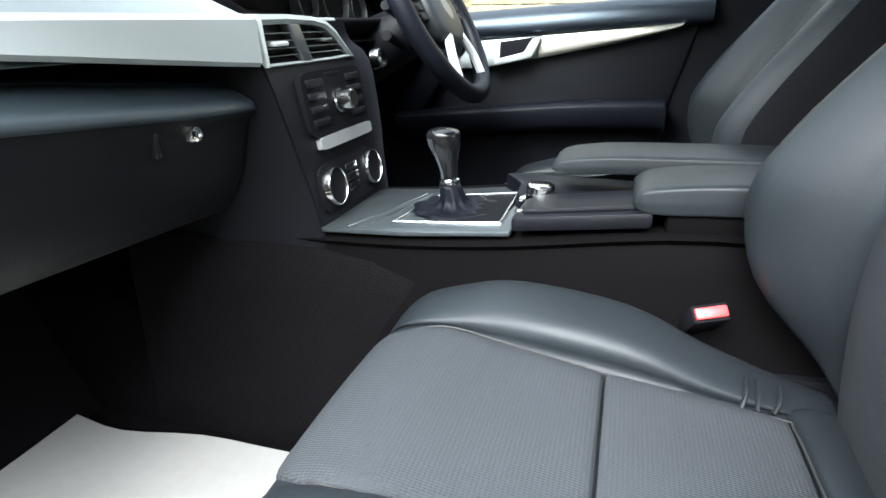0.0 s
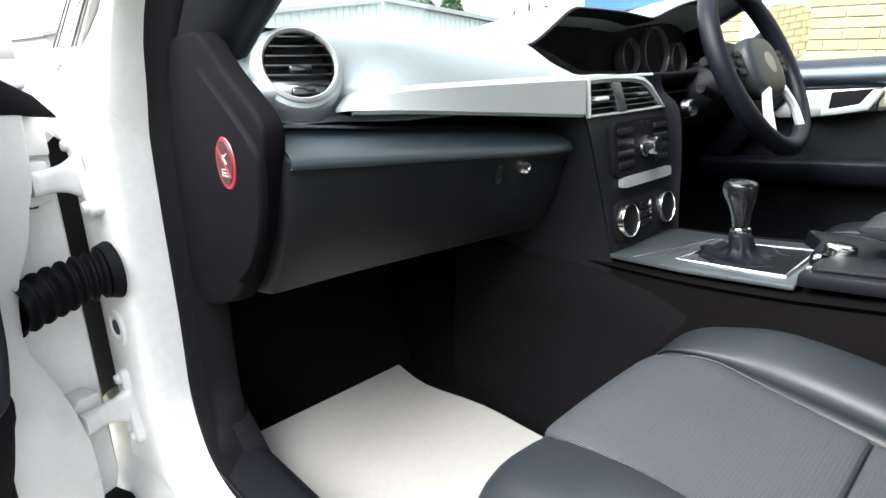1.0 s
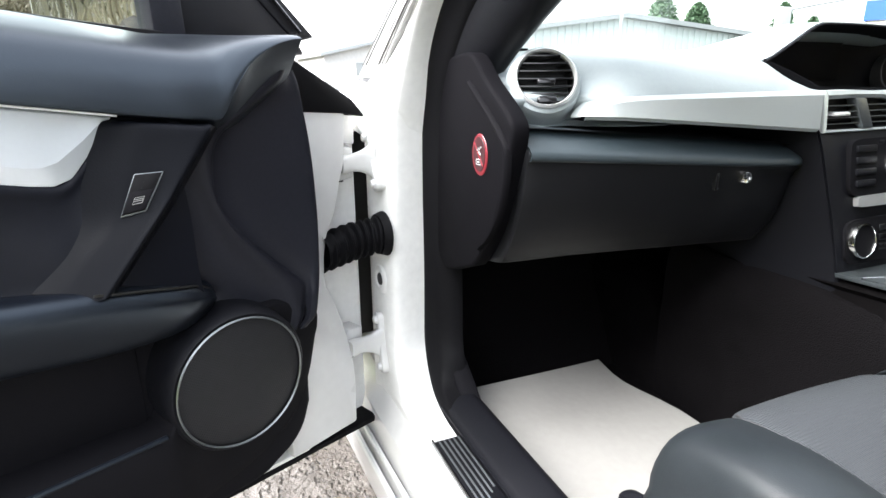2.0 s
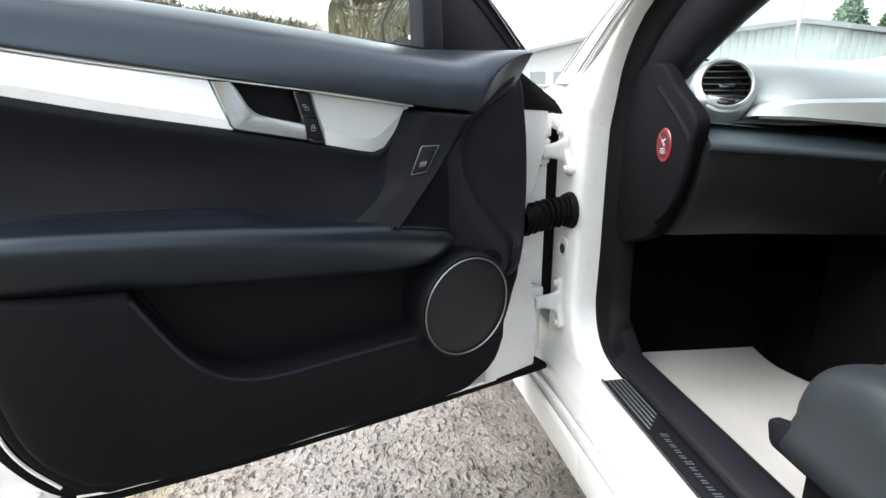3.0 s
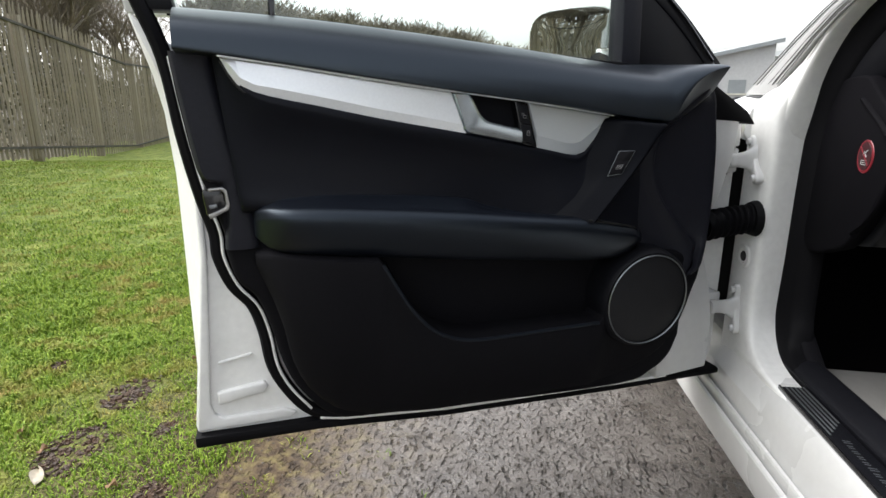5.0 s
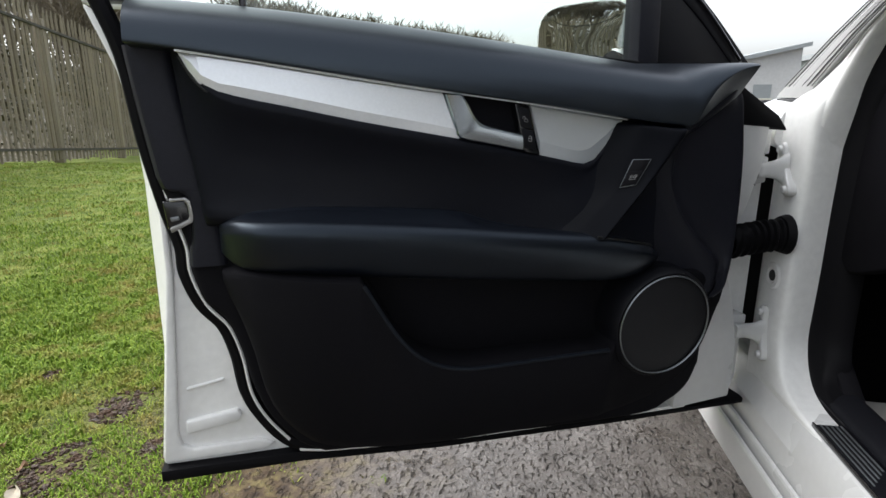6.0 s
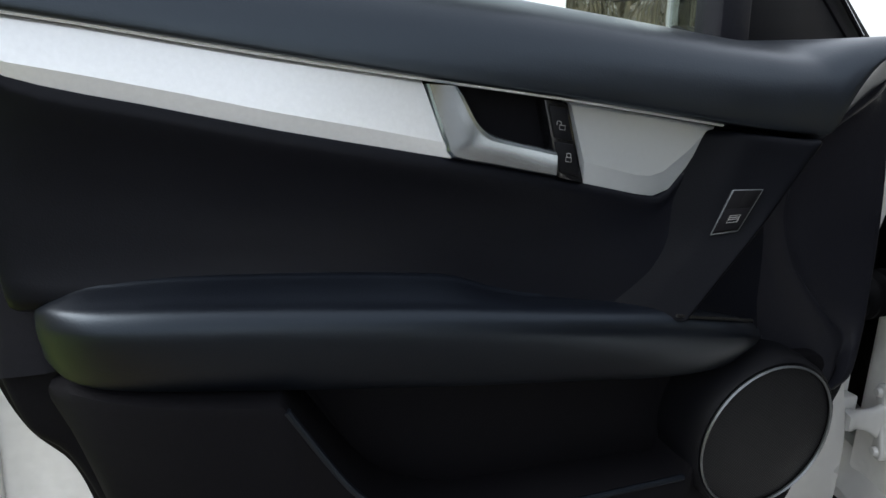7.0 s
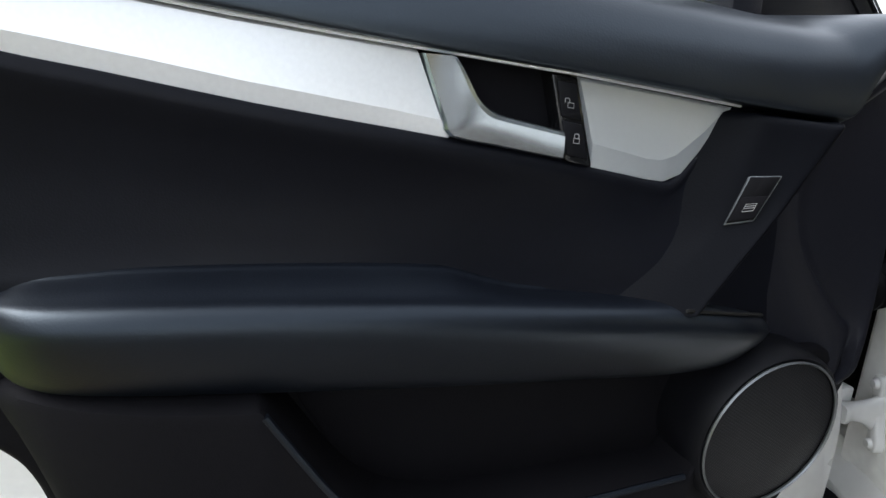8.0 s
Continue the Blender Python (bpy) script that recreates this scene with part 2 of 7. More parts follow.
def tube(pts, r, n=8, smooth=4, closed=False, rs=None):
    path = spline(pts, smooth, closed) if smooth > 1 else [Vector(p) for p in pts]
    bm = bmesh.new()
    rings = []
    m = len(path)
    side = None
    for i, p in enumerate(path):
        d = (path[(i + 1) % m] if closed or i + 1 < m else p) - (path[i - 1] if closed or i else p)
        d.normalize()
        if side is None:
            side = d.orthogonal().normalized()
        side = (side - d * side.dot(d)).normalized()
        up = d.cross(side)
        rad = r if rs is None else rs[min(len(rs) - 1, int(i * len(rs) / m))]
        rings.append([bm.verts.new(p + (side * math.cos(a) + up * math.sin(a)) * rad) for a in (2 * math.pi * k / n for k in range(n))])
    for i in range(m if closed else m - 1):
        a, b = rings[i], rings[(i + 1) % m]
        for k in range(n):
            bm.faces.new((a[k], a[(k + 1) % n], b[(k + 1) % n], b[k]))
    if not closed:
        bm.faces.new(rings[0])
        bm.faces.new(rings[-1][::-1])
    return bm


def lathe(profile, m, n=32):
    """A turned body: (radius, height) pairs round the z axis of the pose m."""
    bm = bmesh.new()
    rings = []
    for r, h in profile:
        if r < 1e-6:
            rings.append([bm.verts.new((0, 0, h))])
        else:
            rings.append([bm.verts.new((r * math.cos(2 * math.pi * k / n), r * math.sin(2 * math.pi * k / n), h)) for k in range(n)])
    for a, b in zip(rings, rings[1:]):
        for k in range(n):
            f = [a[k % len(a)], a[(k + 1) % len(a)], b[(k + 1) % len(b)], b[k % len(b)]]
            f = list(dict.fromkeys(f))
            if len(f) > 2:
                bm.faces.new(f)
    bmesh.ops.transform(bm, matrix=m, verts=bm.verts)
    return bm


def facing(at, normal, up=(0, 0, 1)):
    """A pose at a place, whose z axis points along normal."""
    z = Vector(normal).normalized()
    x = Vector(up).cross(z).normalized()
    y = z.cross(x)
    return Matrix.Translation(at) @ Matrix((x, y, z)).transposed().to_4x4()


def lerp(table, u):
    """Value at u by straight lines between (u, value) pairs."""
    t = sorted(table)
    return float(np.interp(u, [a for a, _ in t], [b for _, b in t]))


def merged(*bms):
    out = bmesh.new()
    for b in bms:
        me = bpy.data.meshes.new("tmp")
        b.to_mesh(me)
        b.free()
        out.from_mesh(me)
        bpy.data.meshes.remove(me)
    return out

# ---- the open front door of the car ----
DOOR = pose(0.03, -0.82, 0, 0, 0, -66)
car = thing("saloon_car", "white saloon car with its near front door wide open", "car")

REAR_EDGE = [(1.183, 0.345), (1.189, 0.368), (1.181, 0.526), (1.173, 0.694), (1.172, 0.823), (1.179, 0.934), (1.195, 1.0), (1.22, 1.09)]


def slant(bm):
    for v in bm.verts:
        if v.co.x > 1.0:
            f = lerp([(0.40, 0.0), (0.65, 1.0), (0.94, 1.0), (1.06, 0.3)], v.co.z)
            v.co.x += f * (-0.022 if v.co.y > -0.03 else 0.012)
    return bm


door = part("front_door", slant(prism([(0.13, 0.312), (0.30, 0.313), (0.71, 0.323), (0.96, 0.345)] + REAR_EDGE + [(1.15, 1.03), (0.17, 1.0), (0.13, 0.96)], -0.09, 0.03, r=0.007)), M_WHITE_DIRTY, car, "open white front door with black leatherette trim")
door.matrix_basis = DOOR
part("lower_rubber", prism([(0.0, 0.304), (0.30, 0.306), (0.71, 0.316), (0.96, 0.334), (1.19, 0.336), (1.19, 0.357), (0.97, 0.354), (0.92, 0.345), (0.71, 0.3275), (0.30, 0.3175), (0.0, 0.315)], -0.03, 0.050, r=0.003), M_RUBBER, door, "black rubber strip")
# pressed flange and ribs at the rear foot of the shell
part("pressed_edge", slant(prism([(1.186, 0.362), (1.178, 0.526), (1.170, 0.694), (1.169, 0.823), (1.176, 0.934), (1.168, 0.94), (1.158, 0.823), (1.159, 0.694), (1.161, 0.53), (1.160, 0.415), (1.154, 0.393), (1.138, 0.383), (1.03, 0.384), (1.005, 0.372), (1.02, 0.362)], 0.026, 0.0375, r=0.004, seg=3)), M_WHITE_DIRTY, door)
part("lower_flange", prism([(0.16, 0.318), (0.30, 0.3195), (0.71, 0.3295), (0.92, 0.3470), (0.965, 0.3560), (0.965, 0.3640), (0.92, 0.3560), (0.71, 0.3385), (0.30, 0.3275), (0.16, 0.326)], 0.02, 0.052, r=0.003), M_WHITE_DIRTY, door, "thin white flange under the trim")
part("pressed_rib", prism([(1.139, 0.4885), (1.078, 0.500), (1.078, 0.506), (1.139, 0.495)], 0.026, 0.0335, r=0.003, seg=3), M_WHITE_DIRTY, door)
part("pressed_rib", prism([(1.146, 0.410), (1.062, 0.423), (1.054, 0.434), (1.060, 0.447), (1.146, 0.436)], 0.026, 0.0380, r=0.005, seg=3), M_WHITE_DIRTY, door)


def ring_between(a, b, lo, hi, r):
    a, b = smooth_open(a), smooth_open(b)
    return prism(a + b[::-1], lo, hi, r=r)


def smooth_open(pts, n=4):
    return [(p.x, p.y) for p in spline([(x, y, 0) for x, y in pts], n)]


# window frame
FRAME_OUT = [(1.219, 1.09), (1.24, 1.25), (1.213, 1.385), (1.10, 1.42), (0.78, 1.405), (0.48, 1.325), (0.30, 1.235), (0.165, 1.142), (0.042, 1.028)]
FRAME_IN = [(1.143, 1.09), (1.162, 1.24), (1.14, 1.335), (1.06, 1.36), (0.80, 1.345), (0.54, 1.275), (0.40, 1.215), (0.31, 1.15), (0.295, 1.0)]
part("window_frame", ring_between(FRAME_OUT[:6], FRAME_IN[:6], -0.055, 0.0, 0.004), M_WHITE, door, "white painted window frame")
part("frame_trim", ring_between([(a - 0.022, b) for a, b in FRAME_OUT[:1]] + [(a * 0.985 + 0.006, b * 0.985 + 0.012) for a, b in FRAME_OUT[1:6]], FRAME_IN[:6], 0.0, 0.045, 0.006), M_PLASTIC, door, "black plastic window surround")
part("front_frame", ring_between(FRAME_OUT[4:], [(0.79, 1.375), (0.49, 1.295), (0.315, 1.208), (0.185, 1.118), (0.08, 1.02)], -0.075, -0.018, 0.005), M_PLASTIC, door, "black front bar of the window frame")
pane = part("window_pane", prism(smooth_open([(a, b + 0.01) for a, b in FRAME_IN]), -0.042, -0.038), M_GLASS, door, smooth=False)
pane.visible_shadow = False

SEAL = [(1.195, 1.11), (1.166, 1.02), (1.151, 0.90), (1.134, 0.804), (1.118, 0.739), (1.116, 0.695), (1.098, 0.643), (1.068, 0.602), (1.052, 0.548), (1.043, 0.482), (1.022, 0.432), (0.988, 0.384), (0.95, 0.362), (0.88, 0.351)]
part("door_seal", tube([(u, 0.040, z) for u, z in SEAL], 0.0130, 8, 5), M_RUBBER, door, "black rubber door seal")
part("seal_lip", tube([(u - 0.008, 0.058, z + 0.003) for u, z in SEAL[1:12]], 0.0028, 6, 5), M_WHITE_DIRTY, door, "thin pale bead along the seal")

M_PANEL = mat("fine_grained_black_panel", (0.0135, 0.0140, 0.0190), 0.48, spec=0.16, vary=0.15, scale=(8, 160), bump=0.3, bump_scale=900, dist=0.0005)
# Same leatherette as the insert, darkened: shade of the slanting face in its colour.
M_PILLAR = mat("grip_leatherette_shaded", (0.0028, 0.0032, 0.0050), 0.46, spec=0.08, vary=0.15, scale=(7, 120), bump=0.2, bump_scale=520, dist=0.0006)
# base panel behind everything
BASE = [(1.156, 1.03), (1.149, 0.959), (1.135, 0.862), (1.120, 0.815), (1.102, 0.748), (1.101, 0.714), (1.087, 0.663), (1.061, 0.633), (1.042, 0.580), (1.028, 0.514), (1.006, 0.458), (0.964, 0.403), (0.922, 0.377), (0.726, 0.363), (0.332, 0.349), (0.242, 0.370), (0.20, 0.402), (0.18, 0.448), (0.175, 0.60), (0.19, 0.81), (0.195, 0.94), (0.20, 1.0)]
part("base_panel", prism(BASE[:1] + smooth_open(BASE[1:13], 4) + smooth_open(BASE[13:18], 4) + BASE[18:], 0.028, 0.10, r=0.010, seg=3), M_PLASTIC_FLAT, door, "black plastic inner door panel")
# the plain band along the rear edge, and the joint under it
part("rear_band", loft([[(a, 0.09, z), (a - 0.003, 0.106, z), (a - 0.010, 0.109, z), (b + 0.012, 0.1085, z), (b, 0.1025, z), (b, 0.09, z)] for z, a, b in ((1.028, 1.152, 1.098), (0.99, 1.148, 1.095), (0.90, 1.136, 1.078), (0.84, 1.125, 1.062), (0.828, 1.098, 1.060), (0.77, 1.094, 1.052), (0.745, 1.098, 1.050), (0.722, 1.100, 1.050))], 3, 2, True), M_PANEL, door, "plain black rear band of the door panel", auto=1.0)

# lower panel: top and bottom edges and how far it stands out, along its length
LOW_TOP = [(1.056, 0.716), (1.03, 0.722), (0.861, 0.704), (0.846, 0.677), (0.812, 0.619), (0.785, 0.584), (0.765, 0.567), (0.745, 0.556), (0.715, 0.545), (0.687, 0.540), (0.60, 0.537), (0.425, 0.535), (0.40, 0.60), (0.36, 0.655), (0.25, 0.660), (0.20, 0.64), (0.172, 0.618)]
LOW_BOT = [(1.056, 0.690), (1.050, 0.668), (1.035, 0.632), (1.02, 0.577), (1.009, 0.514), (0.986, 0.461), (0.943, 0.418), (0.886, 0.396), (0.737, 0.389), (0.357, 0.375), (0.271, 0.394), (0.222, 0.425), (0.19, 0.470), (0.176, 0.558), (0.172, 0.612)]
LOW_OUT = [(0.17, 0.130), (0.25, 0.146), (0.43, 0.163), (0.70, 0.177), (0.86, 0.187), (0.95, 0.180), (1.0, 0.165), (1.03, 0.148), (1.056, 0.120)]
secs = []
for u in (1.056, 1.048, 1.035, 1.02, 1.009, 0.986, 0.943, 0.90, 0.872, 0.861, 0.846, 0.83, 0.812, 0.798, 0.785, 0.765, 0.745, 0.715, 0.687, 0.64, 0.56, 0.47, 0.425, 0.40, 0.36, 0.30, 0.25, 0.222, 0.20, 0.185, 0.176):
    t, b, w = lerp(LOW_TOP, u), lerp(LOW_BOT, u), lerp(LOW_OUT, u)
    h = t - b
    e = min(0.012, h * 0.2)
    secs.append([(u, 0.085, t), (u, w - 0.009, t), (u, w - 0.002, t - e * 0.35), (u, w, t - e), (u, w - 0.06 * h, b + 0.5 * h), (u, w - 0.12 * h - 0.002, b + 2.0 * e), (u, w - 0.12 * h - 0.013, b + 0.5 * e), (u, w - 0.12 * h - 0.035, b), (u, 0.085, b)])
part("lower_panel", loft(secs, 2, 1, True), M_PLASTIC_FLAT, door, "matt black lower panel with map pocket", auto=0.7)
POCKET = [(0.428, 0.535), (0.56, 0.537), (0.64, 0.538), (0.687, 0.540), (0.72, 0.546), (0.748, 0.557), (0.768, 0.569), (0.788, 0.587), (0.814, 0.620), (0.846, 0.676), (0.859, 0.700)]
part("pocket_lip", tube([(u, lerp(LOW_OUT, u) - 0.003, z - 0.003) for u, z in POCKET], 0.0036, 8, 4), M_ARM, door, "soft rounded lip of the map pocket")
part("pocket_floor", prism([(0.86, 0.72), (0.43, 0.69), (0.43, 0.50), (0.76, 0.52)], 0.09, 0.1035, r=0.002), M_PLASTIC_FLAT, door, "matt black back of the map pocket")

# silver strip, pad and insert share these edges
ZU = [(0.423, 0.9265), (0.585, 0.951), (0.724, 0.9685), (0.861, 0.987), (0.986, 1.006), (1.082, 1.0185)]
ZL = [(0.423, 0.925), (0.445, 0.897), (0.466, 0.869), (0.479, 0.860), (0.495, 0.858), (0.566, 0.8735), (0.698, 0.901), (0.822, 0.922), (0.938, 0.947), (1.013, 0.9615), (1.045, 0.969), (1.056, 0.975), (1.069, 0.991), (1.082, 1.0165)]
ZT = [(0.09, 1.024), (0.344, 1.019), (0.508, 1.039), (0.686, 1.060), (0.861, 1.077), (1.0, 1.088), (1.14, 1.094)]
ZB = [(0.30, 0.918), (0.345, 0.921), (0.423, 0.931), (0.585, 0.955), (0.724, 0.9725), (0.861, 0.991), (0.986, 1.010), (1.082, 1.0225), (1.14, 1.029)]

# upper pad under the window; towards the hinge its lower edge becomes a crest that climbs to the front end
CREST = [(0.190, 1.013), (0.205, 1.0115), (0.229, 1.005), (0.25, 0.995), (0.272, 0.979), (0.292, 0.955), (0.305, 0.934), (0.315, 0.922), (0.33, 0.9215)]
FOOT = [(0.185, 0.966), (0.23, 0.936), (0.285, 0.902), (0.315, 0.902), (0.345, 0.918)]
secs = []
for u in (0.190, 0.205, 0.228, 0.25, 0.272, 0.292, 0.305, 0.315, 0.33, 0.36, 0.42, 0.55, 0.75, 0.95, 1.08, 1.13, 1.142):
    t = lerp(ZT, u)
    c = lerp(CREST, u) if u < 0.33 else lerp(ZB, u) + 0.001
    e = lerp(FOOT, u) if u < 0.345 else c - 0.003
    h = t - c
    wf = lerp([(0.19, 0.166), (0.312, 0.178), (0.36, 0.174), (0.42, 0.167), (0.60, 0.160), (1.142, 0.150)], u)
    back = lerp([(0.19, 0.046), (0.30, 0.046), (0.345, 0.024), (1.2, 0.020)], u)
    secs.append([(u, 0.0, 0.96 if u < 0.35 else c), (u, 0.0, t - 0.002), (u, 0.04, t), (u, 0.085, t - 0.06 * h), (u, wf - 0.030, t - 0.27 * h), (u, wf - 0.010, t - 0.52 * h), (u, wf - 0.002, t - 0.80 * h), (u, wf, c + 0.03 * h), (u, wf - 0.002, c - 0.002), (u, wf - back * 0.5, (c + e) / 2 - 0.001), (u, wf - back, e), (u, 0.09, e - 0.003)])
part("upper_pad", loft(secs, 3, 3), M_PAD, door, "padded black leatherette window ledge", auto=0.8)
part("lock_pin", lathe([(0.0, 0.035), (0.004, 0.034), (0.0055, 0.030), (0.005, 0.0), (0.006, -0.02)], pose(1.0, 0.05, 1.080), 12), M_GLOSS, door, "black door lock pin")
part("window_weatherstrip", tube([(u, -0.006, lerp(ZT, u) + 0.001) for u in (0.30, 0.5, 0.8, 1.0, 1.16)], 0.007, 6, 3), M_RUBBER, door)

# leatherette insert: rolls out under the strip, hollows, and meets the armrest
secs = []
for u in (1.104, 1.098, 1.085, 1.06, 1.02, 0.95, 0.85, 0.75, 0.65, 0.58, 0.53, 0.495, 0.475, 0.45, 0.425, 0.40, 0.36):
    t = (lerp(ZL, u) if 0.423 < u < 1.082 else lerp(ZB, u)) - 0.0012
    lo = lerp([(0.36, 0.70), (0.63, 0.74), (0.70, 0.768), (0.93, 0.79), (1.104, 0.79)], u)
    k = lerp([(0.36, 0.0), (0.42, 0.6), (0.48, 1.0), (1.04, 1.0), (1.085, 0.45), (1.098, 0.1), (1.104, -0.4)], u)
    h = t - lo
    g = lerp([(0.36, 0.034), (0.45, 0.034), (0.50, 0.030), (0.56, 0.014), (0.62, 0.004), (0.68, 0.0)], u)
    secs.append([(u, 0.09, t + 0.010), (u, 0.128 + 0.008 * k, t + 0.004), (u, 0.130 + 0.015 * k, t - 0.004), (u, 0.130 + 0.014 * k, t - 0.014), (u, 0.129 + 0.006 * k + 0.4 * g, t - 0.20 * h - 0.008), (u, 0.126 + 0.003 * k + 0.9 * g, t - 0.5 * h), (u, 0.126 + 0.006 * k + g, lo + 0.18 * h), (u, 0.127 + 0.010 * k + g, lo), (u, 0.09, lo - 0.01)])
secs = [[(u - max(0.0, (u - 1.0) / 0.104) * (0.013 + 0.095 * (1.0 - z)), w, z) for u, w, z in sec] for sec in secs]
part("insert", loft(secs, 2, 3), M_LEATHER, door, "smooth black leatherette insert", auto=1.0)


def plate(outer, inner, tops, w_top, w_low, w_in, back=0.120):
    """A plate whose face leans back towards its top, with a sloping lower edge; the first `tops` points lie along the top."""
    bm = bmesh.new()
    n = len(outer)
    wo = [w_top if i < tops else w_low for i in range(n)]
    wi = [w_top + 0.0015 if i < tops else w_in for i in range(n)]
    near = [(a[0] * 0.97 + b[0] * 0.03, a[1] * 0.97 + b[1] * 0.03) for a, b in zip(outer, inner)]
    rings = [[bm.verts.new((u, w[i], z)) for i, (u, z) in enumerate(o)] for o, w in ((outer, [back] * n), (outer, [w - 0.0012 for w in wo]), (near, wo), (inner, wi))]
    for a, b in zip(rings, rings[1:]):
        for i in range(n):
            bm.faces.new((a[i], a[(i + 1) % n], b[(i + 1) % n], b[i]))
    for i in range(n // 2 - 1):
        k = n - 1 - i
        f = list(dict.fromkeys((rings[-1][i], rings[-1][i + 1], rings[-1][k - 1], rings[-1][k])))
        if len(f) > 2:
            bm.faces.new(f)
    return bm


US = (0.7285, 0.76, 0.80, 0.861, 0.92, 0.986, 1.060, 1.082)
LS = (1.0735, 1.060, 1.040, 0.99, 0.92, 0.86, 0.76, 0.7015)
outer = [(u, lerp(ZU, u)) for u in US] + [(u, lerp(ZL, u)) for u in LS]
inner = [(u, lerp(ZU, u) - 0.0022) for u in US[:-1]] + [(1.077, 1.0145)] + [(u * 0.992 + 0.0035, lerp(ZL, u) + lerp([(0.70, 0.015), (1.0, 0.014), (1.045, 0.012), (1.0735, 0.008)], u)) for u in LS]
inner[0], inner[-1] = (0.7275, inner[0][1]), (0.7095, inner[-1][1])
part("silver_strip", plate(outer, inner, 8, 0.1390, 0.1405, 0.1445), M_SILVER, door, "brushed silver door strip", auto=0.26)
US, LS = (0.424, 0.445, 0.47, 0.50, 0.545, 0.5895), (0.569, 0.535, 0.510, 0.490, 0.472, 0.445)
outer = [(u, lerp(ZU, u)) for u in US] + [(u, lerp(ZL, u)) for u in LS]
inner = [(0.432, 0.9255), (0.450, 0.9282), (0.475, 0.9320), (0.503, 0.9362), (0.546, 0.9425), (0.5865, 0.9485), (0.572, 0.8960), (0.540, 0.8880), (0.515, 0.8815), (0.499, 0.8800), (0.484, 0.8840), (0.456, 0.9050)]
part("silver_strip", plate(outer, inner, 6, 0.1405, 0.1415, 0.1465), M_SILVER_DIM, door, "brushed silver door strip", auto=0.26)
part("strip_joint", tube([(u, 0.1405, lerp(ZL, u) - 0.0014) for u in (1.081, 1.069, 1.056, 1.045, 1.013, 0.938, 0.822, 0.698, 0.566, 0.495, 0.479, 0.466, 0.445, 0.424)], 0.0016, 6, 3), M_BLACKPAINT, door)
part("chrome_line", tube([(u, 0.1465, lerp(ZU, u) + 0.0018) for u in (0.420, 0.585, 0.724, 0.861, 0.986, 1.084)], 0.0018, 8, 2), M_SILVER, door, "thin bright chrome line")
handle = part("handle_recess", prism([(0.732, 0.971), (0.588, 0.953), (0.566, 0.873), (0.70, 0.899)], 0.10, 0.128), M_PLASTIC_FLAT, door, "dark recess behind the handle", smooth=False)
HOLE = [(0.7005, 0.9645), (0.695, 0.957), (0.689, 0.947), (0.682, 0.935), (0.674, 0.927), (0.664, 0.9215), (0.645, 0.9165), (0.625, 0.9120), (0.606, 0.9075)]
RIM = [(0.7255, 0.9665), (0.7225, 0.957), (0.718, 0.943), (0.713, 0.929), (0.708, 0.915), (0.7025, 0.9035), (0.668, 0.8965), (0.635, 0.8897), (0.601, 0.8830)]
secs = []
for a, b in zip(HOLE, RIM):
    d = (b[0] - a[0], b[1] - a[1])
    at = lambda q: (a[0] + d[0] * q, a[1] + d[1] * q)
    secs.append([(x, w, z) for (x, z), w in ((at(0.02), 0.126), (at(0.0), 0.153), (at(0.05), 0.1562), (at(0.16), 0.1570), (at(0.28), 0.1560), (at(0.62), 0.1530), (at(0.94), 0.1490), (at(1.0), 0.1460), (at(1.0), 0.126))])
part("door_handle", loft(secs, 2, 1, True), M_HANDLE, door, "silver inner door release handle", auto=0.35)
locks = part("lock_switch", prism([(0.617, 0.9540), (0.5925, 0.9505), (0.5715, 0.8755), (0.5985, 0.8815)], 0.12, 0.1480, r=0.002), M_GLOSS, door, "black lock and unlock switch")
for a, b in ((0.0, 0.475), (0.525, 1.0)):
    q = [(0.6125, 0.9485), (0.5945, 0.9458), (0.5775, 0.8825), (0.5985, 0.8870)]
    def edge(p, r, t):
        return (p[0] + (r[0] - p[0]) * t, p[1] + (r[1] - p[1]) * t)
    part("lock_button", prism([edge(q[0], q[3], a), edge(q[1], q[2], a), edge(q[1], q[2], b), edge(q[0], q[3], b)], 0.14, 0.1500, r=0.0012), M_PLASTIC, locks)
for zc, uc, tilt in ((0.930, 0.5985, 0.0035), (0.9005, 0.5905, 0.0)):
    part("padlock_sign", merged(tube([(uc - 0.0028, 0.1504, zc - 0.0040), (uc + 0.0028, 0.1504, zc - 0.0032), (uc + 0.0028, 0.1504, zc + 0.0008), (uc - 0.0028, 0.1504, zc)], 0.0004, 4, 1, True), tube([(uc - 0.0019 + tilt, 0.1504, zc), (uc - 0.0019 + tilt, 0.1504, zc + 0.0036), (uc + 0.0019 + tilt, 0.1504, zc + 0.0042), (uc + 0.0019 + tilt, 0.1504, zc + 0.0008)], 0.0004, 4, 2)), M_PALEPRINT, locks, "small pale padlock sign")

# pull pillar: its face slants out to a sharp ridge; the window switch lies in the face
PIL_L = [(0.409, 0.166, 0.924), (0.453, 0.168, 0.818), (0.525, 0.170, 0.742)]
PIL_R = [(0.330, 0.187, 0.914), (0.396, 0.191, 0.830), (0.4735, 0.1955, 0.742)]


